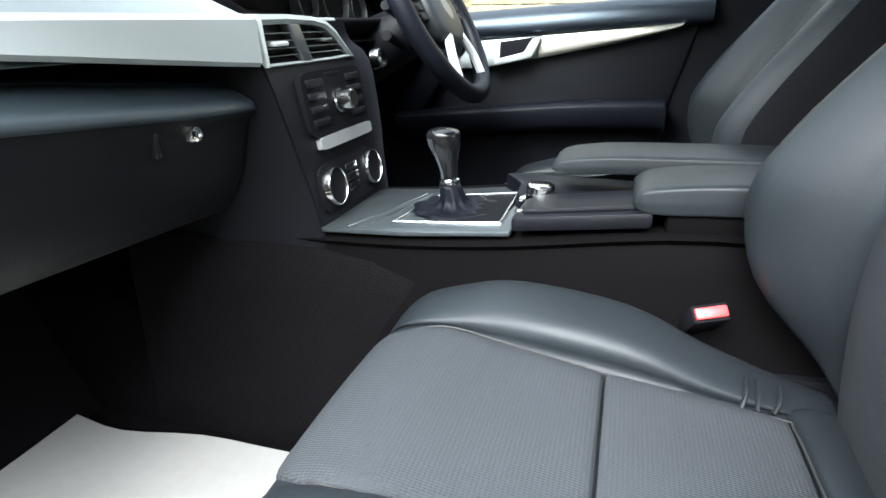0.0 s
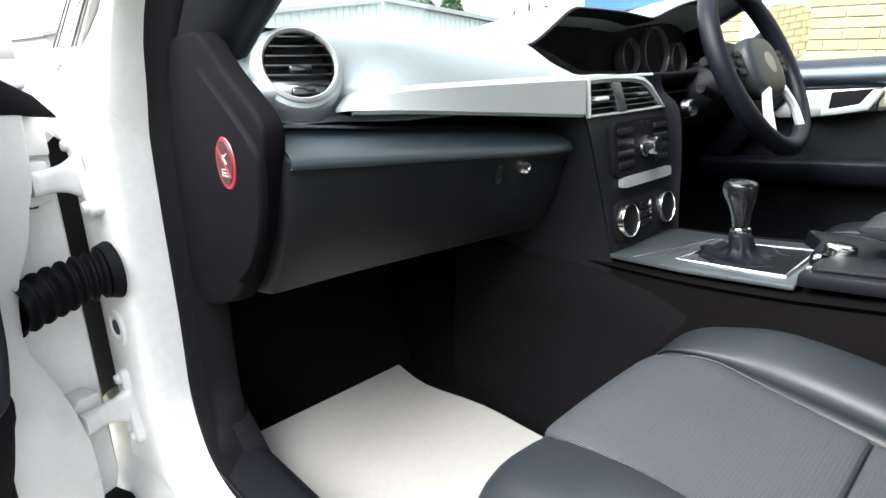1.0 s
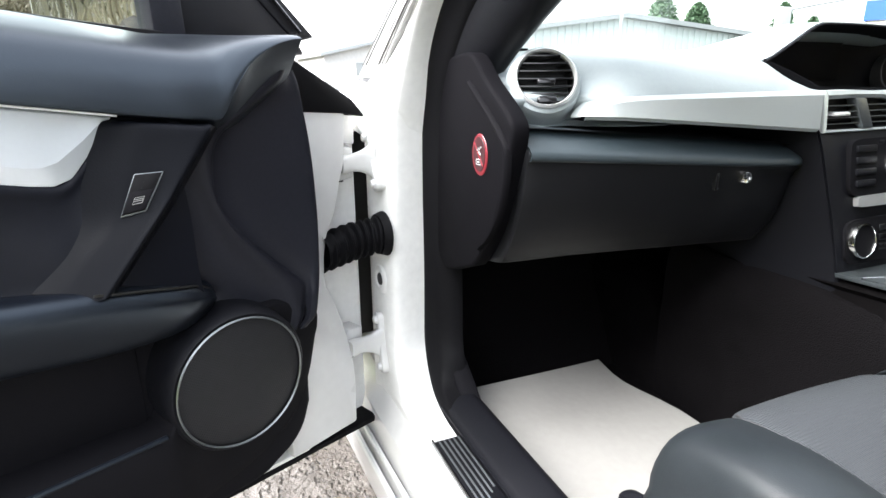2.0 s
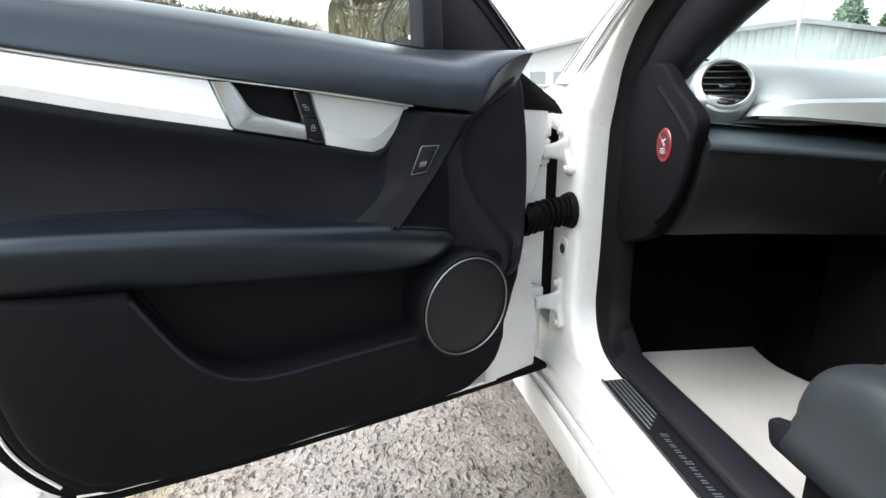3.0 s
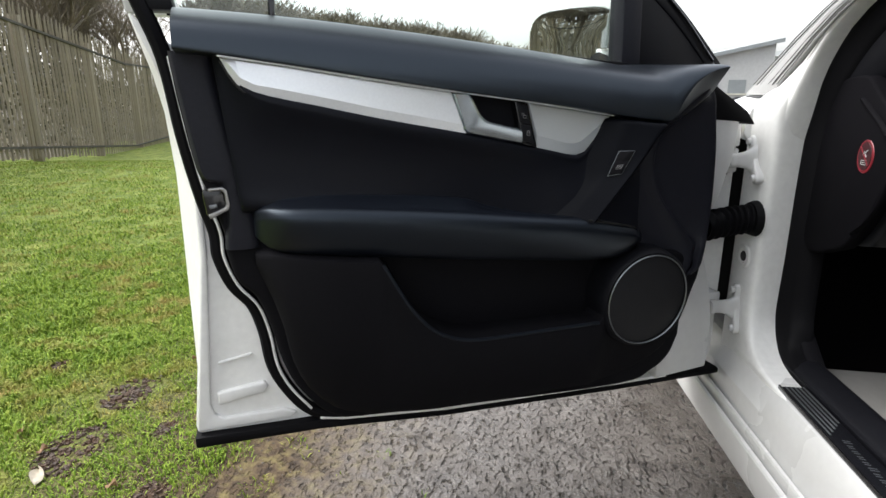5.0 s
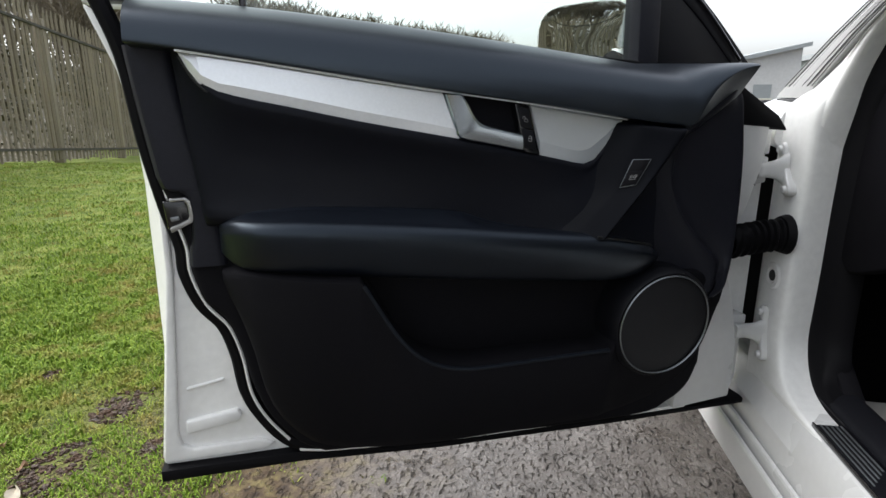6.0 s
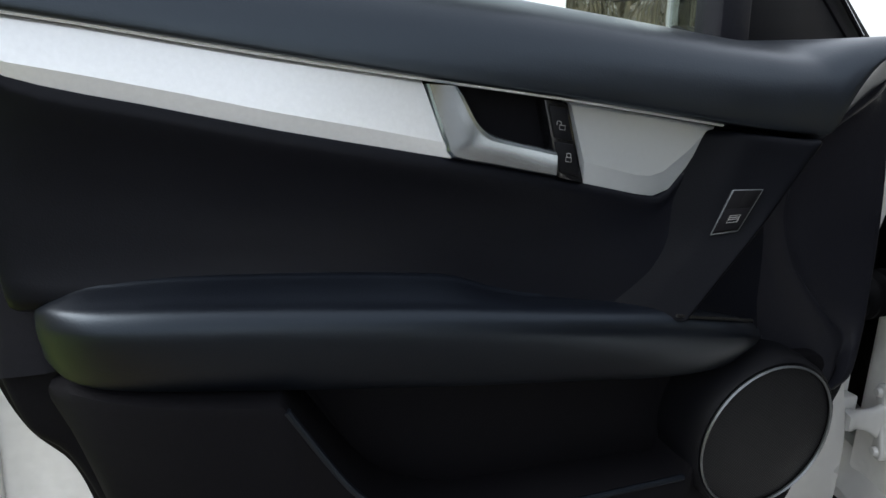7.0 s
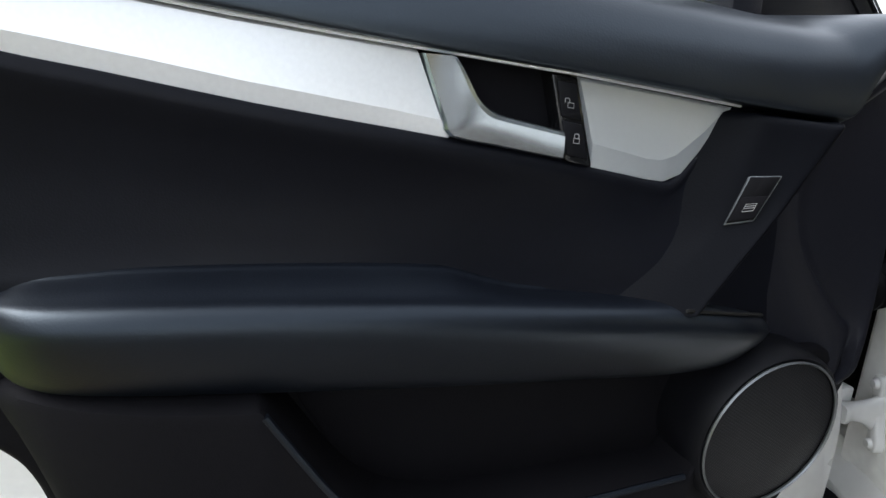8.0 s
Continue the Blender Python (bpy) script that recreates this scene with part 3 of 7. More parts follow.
def on_pillar(f, s, lift=0.0):
    """A point on the pillar's face: f down its length, s from its rear edge to the ridge."""
    i = min(1, int(f * 2))
    k = f * 2 - i
    a = Vector(PIL_L[i]).lerp(Vector(PIL_L[i + 1]), k)
    b = Vector(PIL_R[i]).lerp(Vector(PIL_R[i + 1]), k)
    side, down = (b - a).normalized(), (Vector(PIL_R[2]) - Vector(PIL_R[0])).normalized()
    n = down.cross(side)
    if n.y < 0:
        n = -n
    return a.lerp(b, s) + n * lift


secs = []
for f in (0.0, 0.02, 0.12, 0.3, 0.5, 0.7, 0.9, 1.0):
    d = -0.010 if f == 0 else 0.0
    r_ = on_pillar(f, 1.0)
    a_ = on_pillar(f, 0.0)
    secs.append([a_ + Vector((0.050, -0.040, 0.0)), a_ + Vector((0.016, -0.0150 + d, 0.0)), a_ + Vector((0.003, -0.0060 + d, 0.0)), on_pillar(f, 0.10, -0.0028 + d), on_pillar(f, 0.3, -0.002 + d), on_pillar(f, 0.60, -0.001 + d), on_pillar(f, 0.86, -0.0005 + d), r_ + Vector((0.002, -0.002 + d, 0.001)), r_ + Vector((-0.003, -0.006 + d, -0.001)), r_ + Vector((-0.009, -0.018, -0.004)), r_ + Vector((-0.024, -0.048, -0.010)), r_ + Vector((-0.034, -0.085, -0.014))])
part("pull_pillar", loft(secs, 3, 2), M_PILLAR, door, "black pull grip with a sharp front ridge", auto=1.2)


def on_face(f0, f1, s0, s1, lo, hi, r=0.0015):
    """A small block lying in the pillar's face."""
    bm = bmesh.new()
    low = [bm.verts.new(on_pillar(f, s, lo)) for f, s in ((f0, s0), (f0, s1), (f1, s1), (f1, s0))]
    top = [bm.verts.new(on_pillar(f, s, hi)) for f, s in ((f0, s0), (f0, s1), (f1, s1), (f1, s0))]
    bm.faces.new(low)
    bm.faces.new(top[::-1])
    for i in range(4):
        bm.faces.new((low[i], low[(i + 1) % 4], top[(i + 1) % 4], top[i]))
    bmesh.ops.recalc_face_normals(bm, faces=bm.faces)
    return bevel(bm, r, 2)


sw = part("window_switch", on_face(0.272, 0.494, 0.185, 0.612, -0.01, 0.0022), M_GUNMETAL, door, "window switch in a thin metal frame")
part("switch_well", on_face(0.277, 0.488, 0.198, 0.592, -0.005, 0.0028, 0.0008), M_RUBBER, sw)
part("switch_hollow", on_face(0.282, 0.375, 0.37, 0.580, -0.005, 0.0032, 0.0006), M_RUBBER, sw, "dark finger hollow")
part("switch_rocker", on_face(0.368, 0.483, 0.212, 0.584, -0.005, 0.0052, 0.0022), M_PLASTIC_FLAT, sw, "black rocker")
SIGN = [(0.405, 0.33), (0.405, 0.48), (0.440, 0.48), (0.440, 0.33)]
part("switch_sign", merged(tube([on_pillar(f, q, 0.0054) for f, q in SIGN], 0.00035, 4, 1, True), *[tube([on_pillar(f, 0.33, 0.0054), on_pillar(f, 0.48, 0.0054)], 0.00035, 4, 1) for f in (0.415, 0.425)]), M_PALEPRINT, sw, "small pale window sign")

# armrest: ridge, underside and the back of its shelf along the length
ARM_R = [(0.330, 0.690), (0.345, 0.703), (0.36, 0.713), (0.40, 0.727), (0.475, 0.744), (0.61, 0.7595), (0.71, 0.772), (0.84, 0.785), (0.95, 0.794), (1.01, 0.795), (1.035, 0.792), (1.054, 0.782)]
ARM_B = [(0.330, 0.684), (0.345, 0.680), (0.37, 0.670), (0.41, 0.666), (0.477, 0.6685), (0.70, 0.690), (0.75, 0.6955), (0.886, 0.7115), (1.01, 0.727), (1.035, 0.735), (1.054, 0.752)]
ARM_K = [(0.330, 0.706), (0.40, 0.735), (0.55, 0.757), (0.625, 0.766), (0.66, 0.775), (0.70, 0.7895), (0.80, 0.800), (0.93, 0.808), (1.02, 0.806), (1.054, 0.790)]
secs = []
for u in (0.330, 0.338, 0.352, 0.38, 0.42, 0.48, 0.55, 0.61, 0.635, 0.66, 0.685, 0.71, 0.78, 0.86, 0.94, 0.99, 1.015, 1.032, 1.044, 1.051, 1.054):
    zr, zb, zk = lerp(ARM_R, u), lerp(ARM_B, u), lerp(ARM_K, u)
    k = lerp([(0.330, 0.15), (0.338, 0.40), (0.352, 0.62), (0.38, 0.82), (0.44, 1.0), (0.955, 1.0), (0.99, 0.92), (1.015, 0.78), (1.032, 0.60), (1.044, 0.40), (1.051, 0.22), (1.054, 0.08)], u)
    out = lambda w: 0.118 + (w - 0.118) * k if w > 0.118 else w
    secs.append([(u, out(w), z) for w, z in ((0.10, zk + 0.004), (0.134, zk + 0.001), (0.142, zk - 0.002), (0.160, zk * 0.4 + zr * 0.6 + 0.002), (0.173, zr + 0.004), (0.184, zr + 0.001), (0.1915, zr - 0.007), (0.1935, zr * 0.74 + zb * 0.26), (0.1860, zr * 0.42 + zb * 0.58), (0.1720, zb + 0.006), (0.160, zb - 0.004), (0.145, zb - 0.006), (0.10, zb - 0.006))])
part("armrest", loft(secs, 3, 3), M_ARM, door, "padded black leatherette armrest", auto=1.2)
part("armrest_joint", tube([on_pillar(1.0, 1.0) + Vector((0.012, -0.004, 0.006)), (0.455, 0.187, 0.7415), (0.40, 0.178, 0.730), (0.36, 0.160, 0.717), (0.338, 0.140, 0.700)], 0.0018, 6, 3), M_BLACKPAINT, door)

# speaker
SPK = facing((0.3245, 0.154, 0.571), (0.0, 1.0, -0.06)) @ Matrix.Diagonal((0.965, 1.012, 1, 1))
spk = part("speaker_pod", lathe([(0.104, -0.07), (0.103, -0.012), (0.101, 0.008), (0.097, 0.0135), (0.093, 0.012)], SPK, 48), M_PLASTIC, door, "black speaker pod")
part("speaker_ring", lathe([(0.0925, 0.012), (0.0940, 0.0150), (0.0925, 0.0168), (0.0910, 0.0150), (0.0925, 0.012)], SPK, 64), M_GUNMETAL, spk, "thin bright speaker ring")
part("speaker_grille", lathe([(0.0, 0.0165), (0.045, 0.016), (0.08, 0.014), (0.0915, 0.0115)], SPK, 48), M_GRILLE, spk, "black perforated speaker cover")

# corner cover behind the mirror
part("corner_cover", prism([(0.266, 1.0), (0.272, 1.16), (0.272, 1.205), (0.17, 1.125), (0.09, 1.045), (0.06, 1.0)], -0.05, -0.022, r=0.006), M_PLASTIC, door, "black triangular corner cover")
part("corner_bar", prism([(0.308, 1.0), (0.316, 1.25), (0.270, 1.225), (0.262, 1.0)], -0.06, -0.006, r=0.006), M_PANEL, door)
part("cover_bead", tube([(0.075, -0.012, 1.035), (0.155, -0.014, 1.118), (0.235, -0.016, 1.185)], 0.003, 6, 4), M_GLOSS, door)
part("cover_base", tube([(0.30, 0.0, 1.018), (0.21, 0.012, 1.012), (0.13, 0.03, 1.020), (0.115, 0.04, 1.024)], 0.004, 6, 4), M_GLOSS, door)

# front of the panel towards the hinges: a shallow dish inside a curved ridge, ending in a free edge
secs = []
for z, ue, we, ui, uo in ((0.975, 0.172, 0.112, 0.200, 0.235), (0.955, 0.168, 0.117, 0.215, 0.262), (0.925, 0.165, 0.119, 0.262, 0.300), (0.895, 0.162, 0.121, 0.302, 0.330), (0.86, 0.160, 0.124, 0.314, 0.337), (0.81, 0.160, 0.128, 0.313, 0.324), (0.76, 0.162, 0.132, 0.284, 0.302), (0.70, 0.169, 0.139, 0.228, 0.262), (0.672, 0.174, 0.143, 0.203, 0.243), (0.645, 0.181, 0.147, 0.203, 0.232), (0.620, 0.189, 0.149, 0.206, 0.228), (0.605, 0.205, 0.146, 0.216, 0.232)):
    dip = 0.010 if z > 0.68 else 0.002
    secs.append([(0.44 if z > 0.73 else 0.35, 0.09, z), (0.43 if z > 0.73 else 0.34, 0.122, z), (uo + 0.035, 0.130, z), (uo + 0.010, 0.1335, z), (uo * 0.6 + ui * 0.4, 0.1435, z), (ui + 0.003, 0.140, z), (ui - 0.006, 0.135 - dip, z), (ui * 0.6 + ue * 0.4, we * 0.5 + 0.0625, z), (ue + 0.012, we - 0.001, z), (ue + 0.002, we - 0.001, z), (ue, we - 0.006, z), (ue + 0.004, we - 0.03, z), (ue + 0.02, 0.05, z)])
part("front_panel", loft(secs, 3, 2), M_PANEL, door, "curved front of the door panel by the hinges", auto=1.0)

# latch at the rear edge
latch = part("door_latch", prism([(1.128, 0.820), (1.096, 0.821), (1.092, 0.786), (1.124, 0.778)], 0.04, 0.104, r=0.003), M_GLOSS, door, "black door latch in a steel surround")
part("latch_plate", prism([(1.118, 0.8235), (1.097, 0.8250), (1.0900, 0.8200), (1.0880, 0.798), (1.0900, 0.7885), (1.108, 0.7800), (1.119, 0.7745), (1.121, 0.7820), (1.108, 0.7870), (1.0960, 0.7925), (1.0935, 0.798), (1.0950, 0.8155), (1.0990, 0.8205), (1.118, 0.8190)], 0.096, 0.1090, r=0.0012), M_LATCH, latch, "bright steel surround of the latch")
part("latch_claw", prism([(1.120, 0.7965), (1.108, 0.7985), (1.107, 0.793), (1.118, 0.790)], 0.09, 0.1065, r=0.001), M_GUNMETAL, latch, "steel latch claw")

# white end of the door by the hinges
WAVE = [(0.050, 0.905), (0.056, 0.83), (0.066, 0.80), (0.080, 0.75), (0.098, 0.715), (0.108, 0.67), (0.108, 0.625), (0.096, 0.595), (0.076, 0.535), (0.060, 0.46), (0.058, 0.39), (0.060, 0.335)]
part("end_plate", prism([(0.20, 0.915), (0.038, 0.925)] + smooth_open(WAVE, 3) + [(0.20, 0.325)], 0.028, 0.062, r=0.005), M_WHITE, door, "white painted door end with a wavy edge")
part("end_web", loft([[(a + d, w, z) for a, z in ((0.14, 0.305), (0.0, 0.302), (-0.012, 0.34), (-0.012, 0.90), (0.0, 0.925), (0.14, 0.94))] for w, d in ((-0.09, 0.004), (-0.02, 0.0), (-0.004, 0.0), (0.0, 0.005))], 1, 1, True), M_WHITE_DIRTY, door, "white painted door end")
for zc in (0.822, 0.486):
    leaf_ = part("hinge_leaf", prism([(0.020, zc - 0.026), (0.052, zc - 0.030), (0.062, zc - 0.018), (0.062, zc + 0.018), (0.052, zc + 0.028), (0.020, zc + 0.026)], 0.0, 0.040, r=0.004), M_WHITE, door, "white painted hinge leaf")
    part("hinge_pin", lathe([(0.0, 0.008), (0.0065, 0.007), (0.0065, 0.0)], pose(0.046, 0.032, zc - 0.024, 180), 12), M_BLACKPAINT, leaf_, "dark end of the hinge pin")
part("end_bracket", prism([(0.055, 0.855), (0.0, 0.85), (0.0, 0.905), (0.05, 0.905)], 0.0, 0.02, r=0.004), M_WHITE_DIRTY, door)
part("end_cap", prism([(0.175, 1.012), (0.10, 0.968), (0.035, 0.930), (0.008, 0.900), (0.06, 0.908), (0.155, 0.915)], -0.035, 0.066, r=0.005), M_RUBBER, door, "black rubber corner under the window frame")

# outer mirror
MIR = facing((0.318, -0.200, 1.068), (0.894, 0.447, -0.02))


def rounded(hw, hh, h, m, e=4.0, n=24, dx=0.0):
    """A rounded rectangle at height h of the pose m."""
    out = []
    for k in range(n):
        a = 2 * math.pi * k / n
        c, s_ = math.cos(a), math.sin(a)
        out.append(m @ Vector((dx + hw * math.copysign(abs(c) ** (2 / e), c), hh * math.copysign(abs(s_) ** (2 / e), s_), h)))
    return out


mir = part("mirror_housing", loft([rounded(w, h, d, MIR) for w, h, d in ((0.124, 0.090, 0.0), (0.134, 0.100, -0.012), (0.132, 0.099, -0.04), (0.11, 0.08, -0.075), (0.07, 0.05, -0.098), (0.01, 0.01, -0.105))], 2, 1, True), M_WHITE, door, "white outer mirror housing")
part("mirror_glass", loft([rounded(0.121, 0.087, -0.004, MIR)] + [rounded(0.121 * q, 0.087 * q, 0.002 + 0.007 * (1 - q * q), MIR) for q in (1.0, 0.8, 0.6, 0.4, 0.2, 0.02)], 2, 1, True), M_MIRROR, mir, "slightly domed mirror glass", auto=0.8)
part("mirror_foot", tube([(0.30, -0.02, 1.0), (0.285, -0.09, 1.01), (0.28, -0.14, 1.03)], 0.03, 10, 3), M_RUBBER, mir)

# ---- the car's body round the opening ----

# hinge pillar, white, from the sill to the windscreen foot
secs = []
for z, dx in ((0.30, 0.20), (0.37, 0.22), (0.3835, 0.20), (0.389, 0.125), (0.397, 0.078), (0.412, 0.046), (0.435, 0.022), (0.465, 0.007), (0.50, 0.0), (0.60, 0.0), (0.75, 0.0), (0.88, 0.004), (0.935, 0.012), (0.965, 0.014), (0.985, 0.015)):
    xf, q = lerp([(0.93, -0.19), (0.945, 0.02), (0.965, 0.06), (1.02, 0.125)], z), lerp([(0.935, 0.0), (0.965, 0.008), (0.985, 0.03)], z)
    secs.append([(max(x, xf + 0.004 * i if z > 0.94 else x), y + q, z) for i, (x, y) in enumerate(((0.014, -0.70), (0.014, -0.765), (0.019, -0.782), (0.032, -0.788), (0.085, -0.783), (0.11 + dx, -0.776), (0.122 + dx, -0.764), (0.117 + dx, -0.735), (0.103 + dx, -0.69), (0.08, -0.66), (0.014, -0.66)))])
part("hinge_pillar", loft(secs, 2, 3, True), M_WHITE_DIRTY, car, "white painted hinge pillar", auto=1.2)
# Black block added to keep the gap ahead of the pillar dark.
part("wing_gap_block", box(-0.60, -0.205, -0.80, -0.60, 0.25, 0.93, 0.01), M_BLACKPAINT, car, "black block that darkens the gap inside the wing")
part("pillar_boss", lathe([(0.03, 0.0), (0.026, 0.004), (0.018, 0.0045), (0.013, 0.001)], facing((0.079, -0.7825, 0.603), (0.1, -0.99, 0)), 24), M_WHITE_DIRTY, car)
part("pillar_hole", lathe([(0.0, 0.0015), (0.011, 0.0015), (0.012, 0.0)], facing((0.079, -0.7845, 0.603), (0.1, -0.99, 0)), 16), M_BLACKPAINT, car, smooth=False)

# sill
SILL = [(-0.78, 0.14), (-0.805, 0.155), (-0.822, 0.18), (-0.829, 0.215), (-0.8285, 0.254), (-0.8265, 0.2585), (-0.8200, 0.2600), (-0.8190, 0.2400), (-0.8145, 0.2400), (-0.8140, 0.2625), (-0.8150, 0.2770), (-0.8135, 0.2815), (-0.8080, 0.2830), (-0.8070, 0.2630), (-0.8025, 0.2630), (-0.8020, 0.2860), (-0.796, 0.325), (-0.785, 0.360), (-0.775, 0.380), (-0.762, 0.3865), (-0.74, 0.388), (-0.66, 0.388), (-0.66, 0.14)]
part("sill", loft([[(x, y + 0.04 * (x - 0.3) * (1 if z < 0.33 else 0.3 if z < 0.37 else 0), z) for y, z in SILL] for x in (-0.16, 0.3, 0.8, 1.4, 2.3)], 1, 1, True), M_WHITE, car, "white painted door sill", auto=0.3)
# sill plate with its ribs and lettering
plate = part("sill_plate", prism([(0.305, -0.768), (1.35, -0.768), (1.35, -0.722), (0.305, -0.722)], 0.384, 0.3925, xyz, r=0.003), M_PLASTIC, car, "black sill plate with raised ribs")
for k in range(5):
    part("plate_rib", box(0.308, 0.480 - 0.010 * k, -0.7625 + 0.0085 * k, -0.7595 + 0.0085 * k, 0.392, 0.3940, 0.0008), M_GUNMETAL, plate, "thin bright rib")
part("plate_edge", box(0.30, 1.35, -0.7715, -0.768, 0.384, 0.3935, 0.001), M_GLOSS, plate)
# a maker's name stands here: drawn as plain bars in its colour
for k in range(12):
    for d in (0.0, 0.0058):
        part("name_bar", prism([(0.495 + 0.0150 * k + d, -0.751), (0.4968 + 0.0150 * k + d, -0.751), (0.4990 + 0.0150 * k + d, -0.7385 - 0.004 * (k % 5 != 0)), (0.4972 + 0.0150 * k + d, -0.7385 - 0.004 * (k % 5 != 0))], 0.3915, 0.3930, xyz), M_GUNMETAL, plate)

# rubber and trim band round the opening
BAND = [(0.62, -0.605, 1.29), (0.40, -0.655, 1.205), (0.245, -0.69, 1.112), (0.160, -0.70, 1.015), (0.112, -0.70, 0.91), (0.100, -0.70, 0.75), (0.099, -0.70, 0.60), (0.107, -0.702, 0.49), (0.135, -0.706, 0.425), (0.19, -0.712, 0.393), (0.26, -0.716, 0.385), (0.36, -0.718, 0.383)]
secs = []
for i, (x, y, z) in enumerate(BAND):
    d = Vector(BAND[min(i + 1, len(BAND) - 1)]) - Vector(BAND[max(i - 1, 0)])
    d.y = 0
    inn = Vector((-d.z, 0, d.x)).normalized()
    p = Vector((x, y, z))
    out = Vector((0, -1, 0))
    k = 1.0 if i < 9 else (0.75, 0.5, 0.35)[i - 9]
    secs.append([p - inn * 0.012 + out * -0.03, p - inn * 0.006 + out * 0.003, p + inn * 0.010 * k + out * 0.008, p + inn * 0.030 * k, p + inn * (0.048 if i < 9 else 0.036) * k + out * -0.012, p + inn * (0.056 if i < 9 else 0.034) * k + out * -0.05])
part("door_opening_trim", loft(secs, 4, 3, True), M_RUBBER, car, "black rubber trim round the door opening", auto=1.2)
# inner sill trim, black plastic
part("sill_trim", loft([[(x, y, z) for y, z in ((-0.721, 0.385), (-0.719, 0.398), (-0.708, 0.406), (-0.675, 0.412), (-0.655, 0.408), (-0.642, 0.38), (-0.635, 0.26), (-0.70, 0.26))] for x in (0.21, 0.5, 1.0, 1.5)], 1, 3, True), M_PLASTIC, car, "black plastic sill cover")
# kick panel by the feet
part("kick_panel", prism([(-0.2, 0.24), (0.24, 0.24), (0.24, 0.40), (0.16, 0.46), (0.135, 0.60), (0.135, 0.95), (-0.2, 0.95)], -0.685, -0.645, xzy, r=0.01), M_PLASTIC_FLAT, car, "dark kick panel")

# screen pillar: white outside, a ribbed strip, dark inside
PIL = [((0.0, -0.768, 0.93), (0.112, -0.70, 0.87)), ((0.055, -0.766, 0.963), (0.128, -0.70, 0.925)), ((0.145, -0.751, 1.022), (0.166, -0.70, 1.022)), ((0.235, -0.736, 1.105), (0.245, -0.692, 1.114)), ((0.42, -0.69, 1.213), (0.42, -0.652, 1.217)), ((0.70, -0.615, 1.355), (0.70, -0.58, 1.345)), ((1.0, -0.60, 1.42), (1.0, -0.565, 1.40)), ((1.6, -0.60, 1.43), (1.6, -0.565, 1.41)), ((2.25, -0.61, 1.345), (2.25, -0.575, 1.33))]
secs = []
for a, b in PIL:
    a, b = Vector(a), Vector(b)
    secs.append([a + Vector((-0.03, 0.03, 0.03)), a, Vector((b.x - 0.004, a.y + 0.001, a.z * 0.4 + b.z * 0.6)), Vector((b.x + 0.007, a.y * 0.8 + b.y * 0.2, b.z)), b, b + Vector((-0.01, 0.03, 0.01)), b + Vector((-0.05, 0.03, 0.05))])
part("screen_pillar", loft(secs, 3, 3, True), M_WHITE_DIRTY, car, "white painted screen pillar", auto=1.2)
M_STRIP_RIB = mat("dark_grey_rubber", (0.13, 0.13, 0.128), 0.6, vary=0.1)
M_STRIP = mat("grey_ribbed_rubber", (0.30, 0.30, 0.295), 0.6, vary=0.1)
STRIP = [((-0.085, -0.764, 0.962), (0.055, -0.768, 0.962)), ((-0.05, -0.762, 0.985), (0.088, -0.763, 0.985)), ((0.185, -0.744, 1.118), (0.240, -0.740, 1.108)), ((0.385, -0.70, 1.222), (0.42, -0.695, 1.214)), ((0.68, -0.625, 1.362), (0.71, -0.62, 1.354))]
strip = part("pillar_strip", loft([[a, Vector(a) * 0.5 + Vector(b) * 0.5 + Vector((0, -0.006, 0)), b, Vector(b) + Vector((0, 0.02, 0)), Vector(a) + Vector((0, 0.02, 0))] for a, b in STRIP], 3, 1, True), M_STRIP, car, "grey rubber strip along the pillar", auto=0.5)
for k in range(7):
    f = 0.05 + 0.15 * k
    part("strip_rib", tube([Vector(a) * (1 - f) + Vector(b) * f + Vector((0, -0.0035, 0)) for a, b in STRIP[1:]], 0.0013, 5, 3), M_STRIP_RIB, strip)
part("pillar_gap", tube([Vector(STRIP[0][0]) + Vector((0.02, -0.004, -0.004)), Vector(STRIP[0][1]) + Vector((0, -0.003, -0.004))], 0.0025, 5, 1), M_BLACKPAINT, strip)
secs = []
for x, y, z in ((0.13, -0.675, 0.90), (0.17, -0.67, 0.985), (0.28, -0.655, 1.075), (0.45, -0.63, 1.175), (0.70, -0.575, 1.31), (0.95, -0.55, 1.385)):
    secs.append([(x - 0.07, y - 0.02, z + 0.05), (x + 0.01, y - 0.02, z - 0.02), (x + 0.05, y + 0.015, z - 0.05), (x + 0.035, y + 0.055, z - 0.03), (x - 0.05, y + 0.05, z + 0.05)])
part("pillar_trim", loft(secs, 3, 3, True), M_PLASTIC, car, "black inner screen pillar trim", auto=1.2)
secs = []
for x, y, z in ((0.05, 0.665, 0.95), (0.17, 0.66, 1.03), (0.45, 0.62, 1.19), (0.70, 0.575, 1.31), (0.95, 0.55, 1.385)):
    secs.append([(x - 0.05, y + 0.06, z + 0.04), (x + 0.03, y + 0.05, z - 0.02), (x + 0.05, y - 0.015, z - 0.04), (x + 0.0, y - 0.045, z + 0.0), (x - 0.05, y - 0.02, z + 0.05)])
part("pillar_trim", loft(secs, 3, 3, True), M_PLASTIC, car, "black inner screen pillar trim", auto=1.2)

# windscreen
scr = loft([[(-0.32, y, 0.985 - 0.25 * y * y), (0.05, y * 0.96, 1.165 - 0.12 * y * y), (0.42, y * 0.9, 1.32 - 0.08 * y * y), (0.72, y * 0.86, 1.405 - 0.06 * y * y)] for y in (-0.68, -0.4, 0.0, 0.4, 0.68)], 3, 3, False, False)
wind = part("windscreen", scr, M_GLASS, car, "clear windscreen")
wind.visible_shadow = False
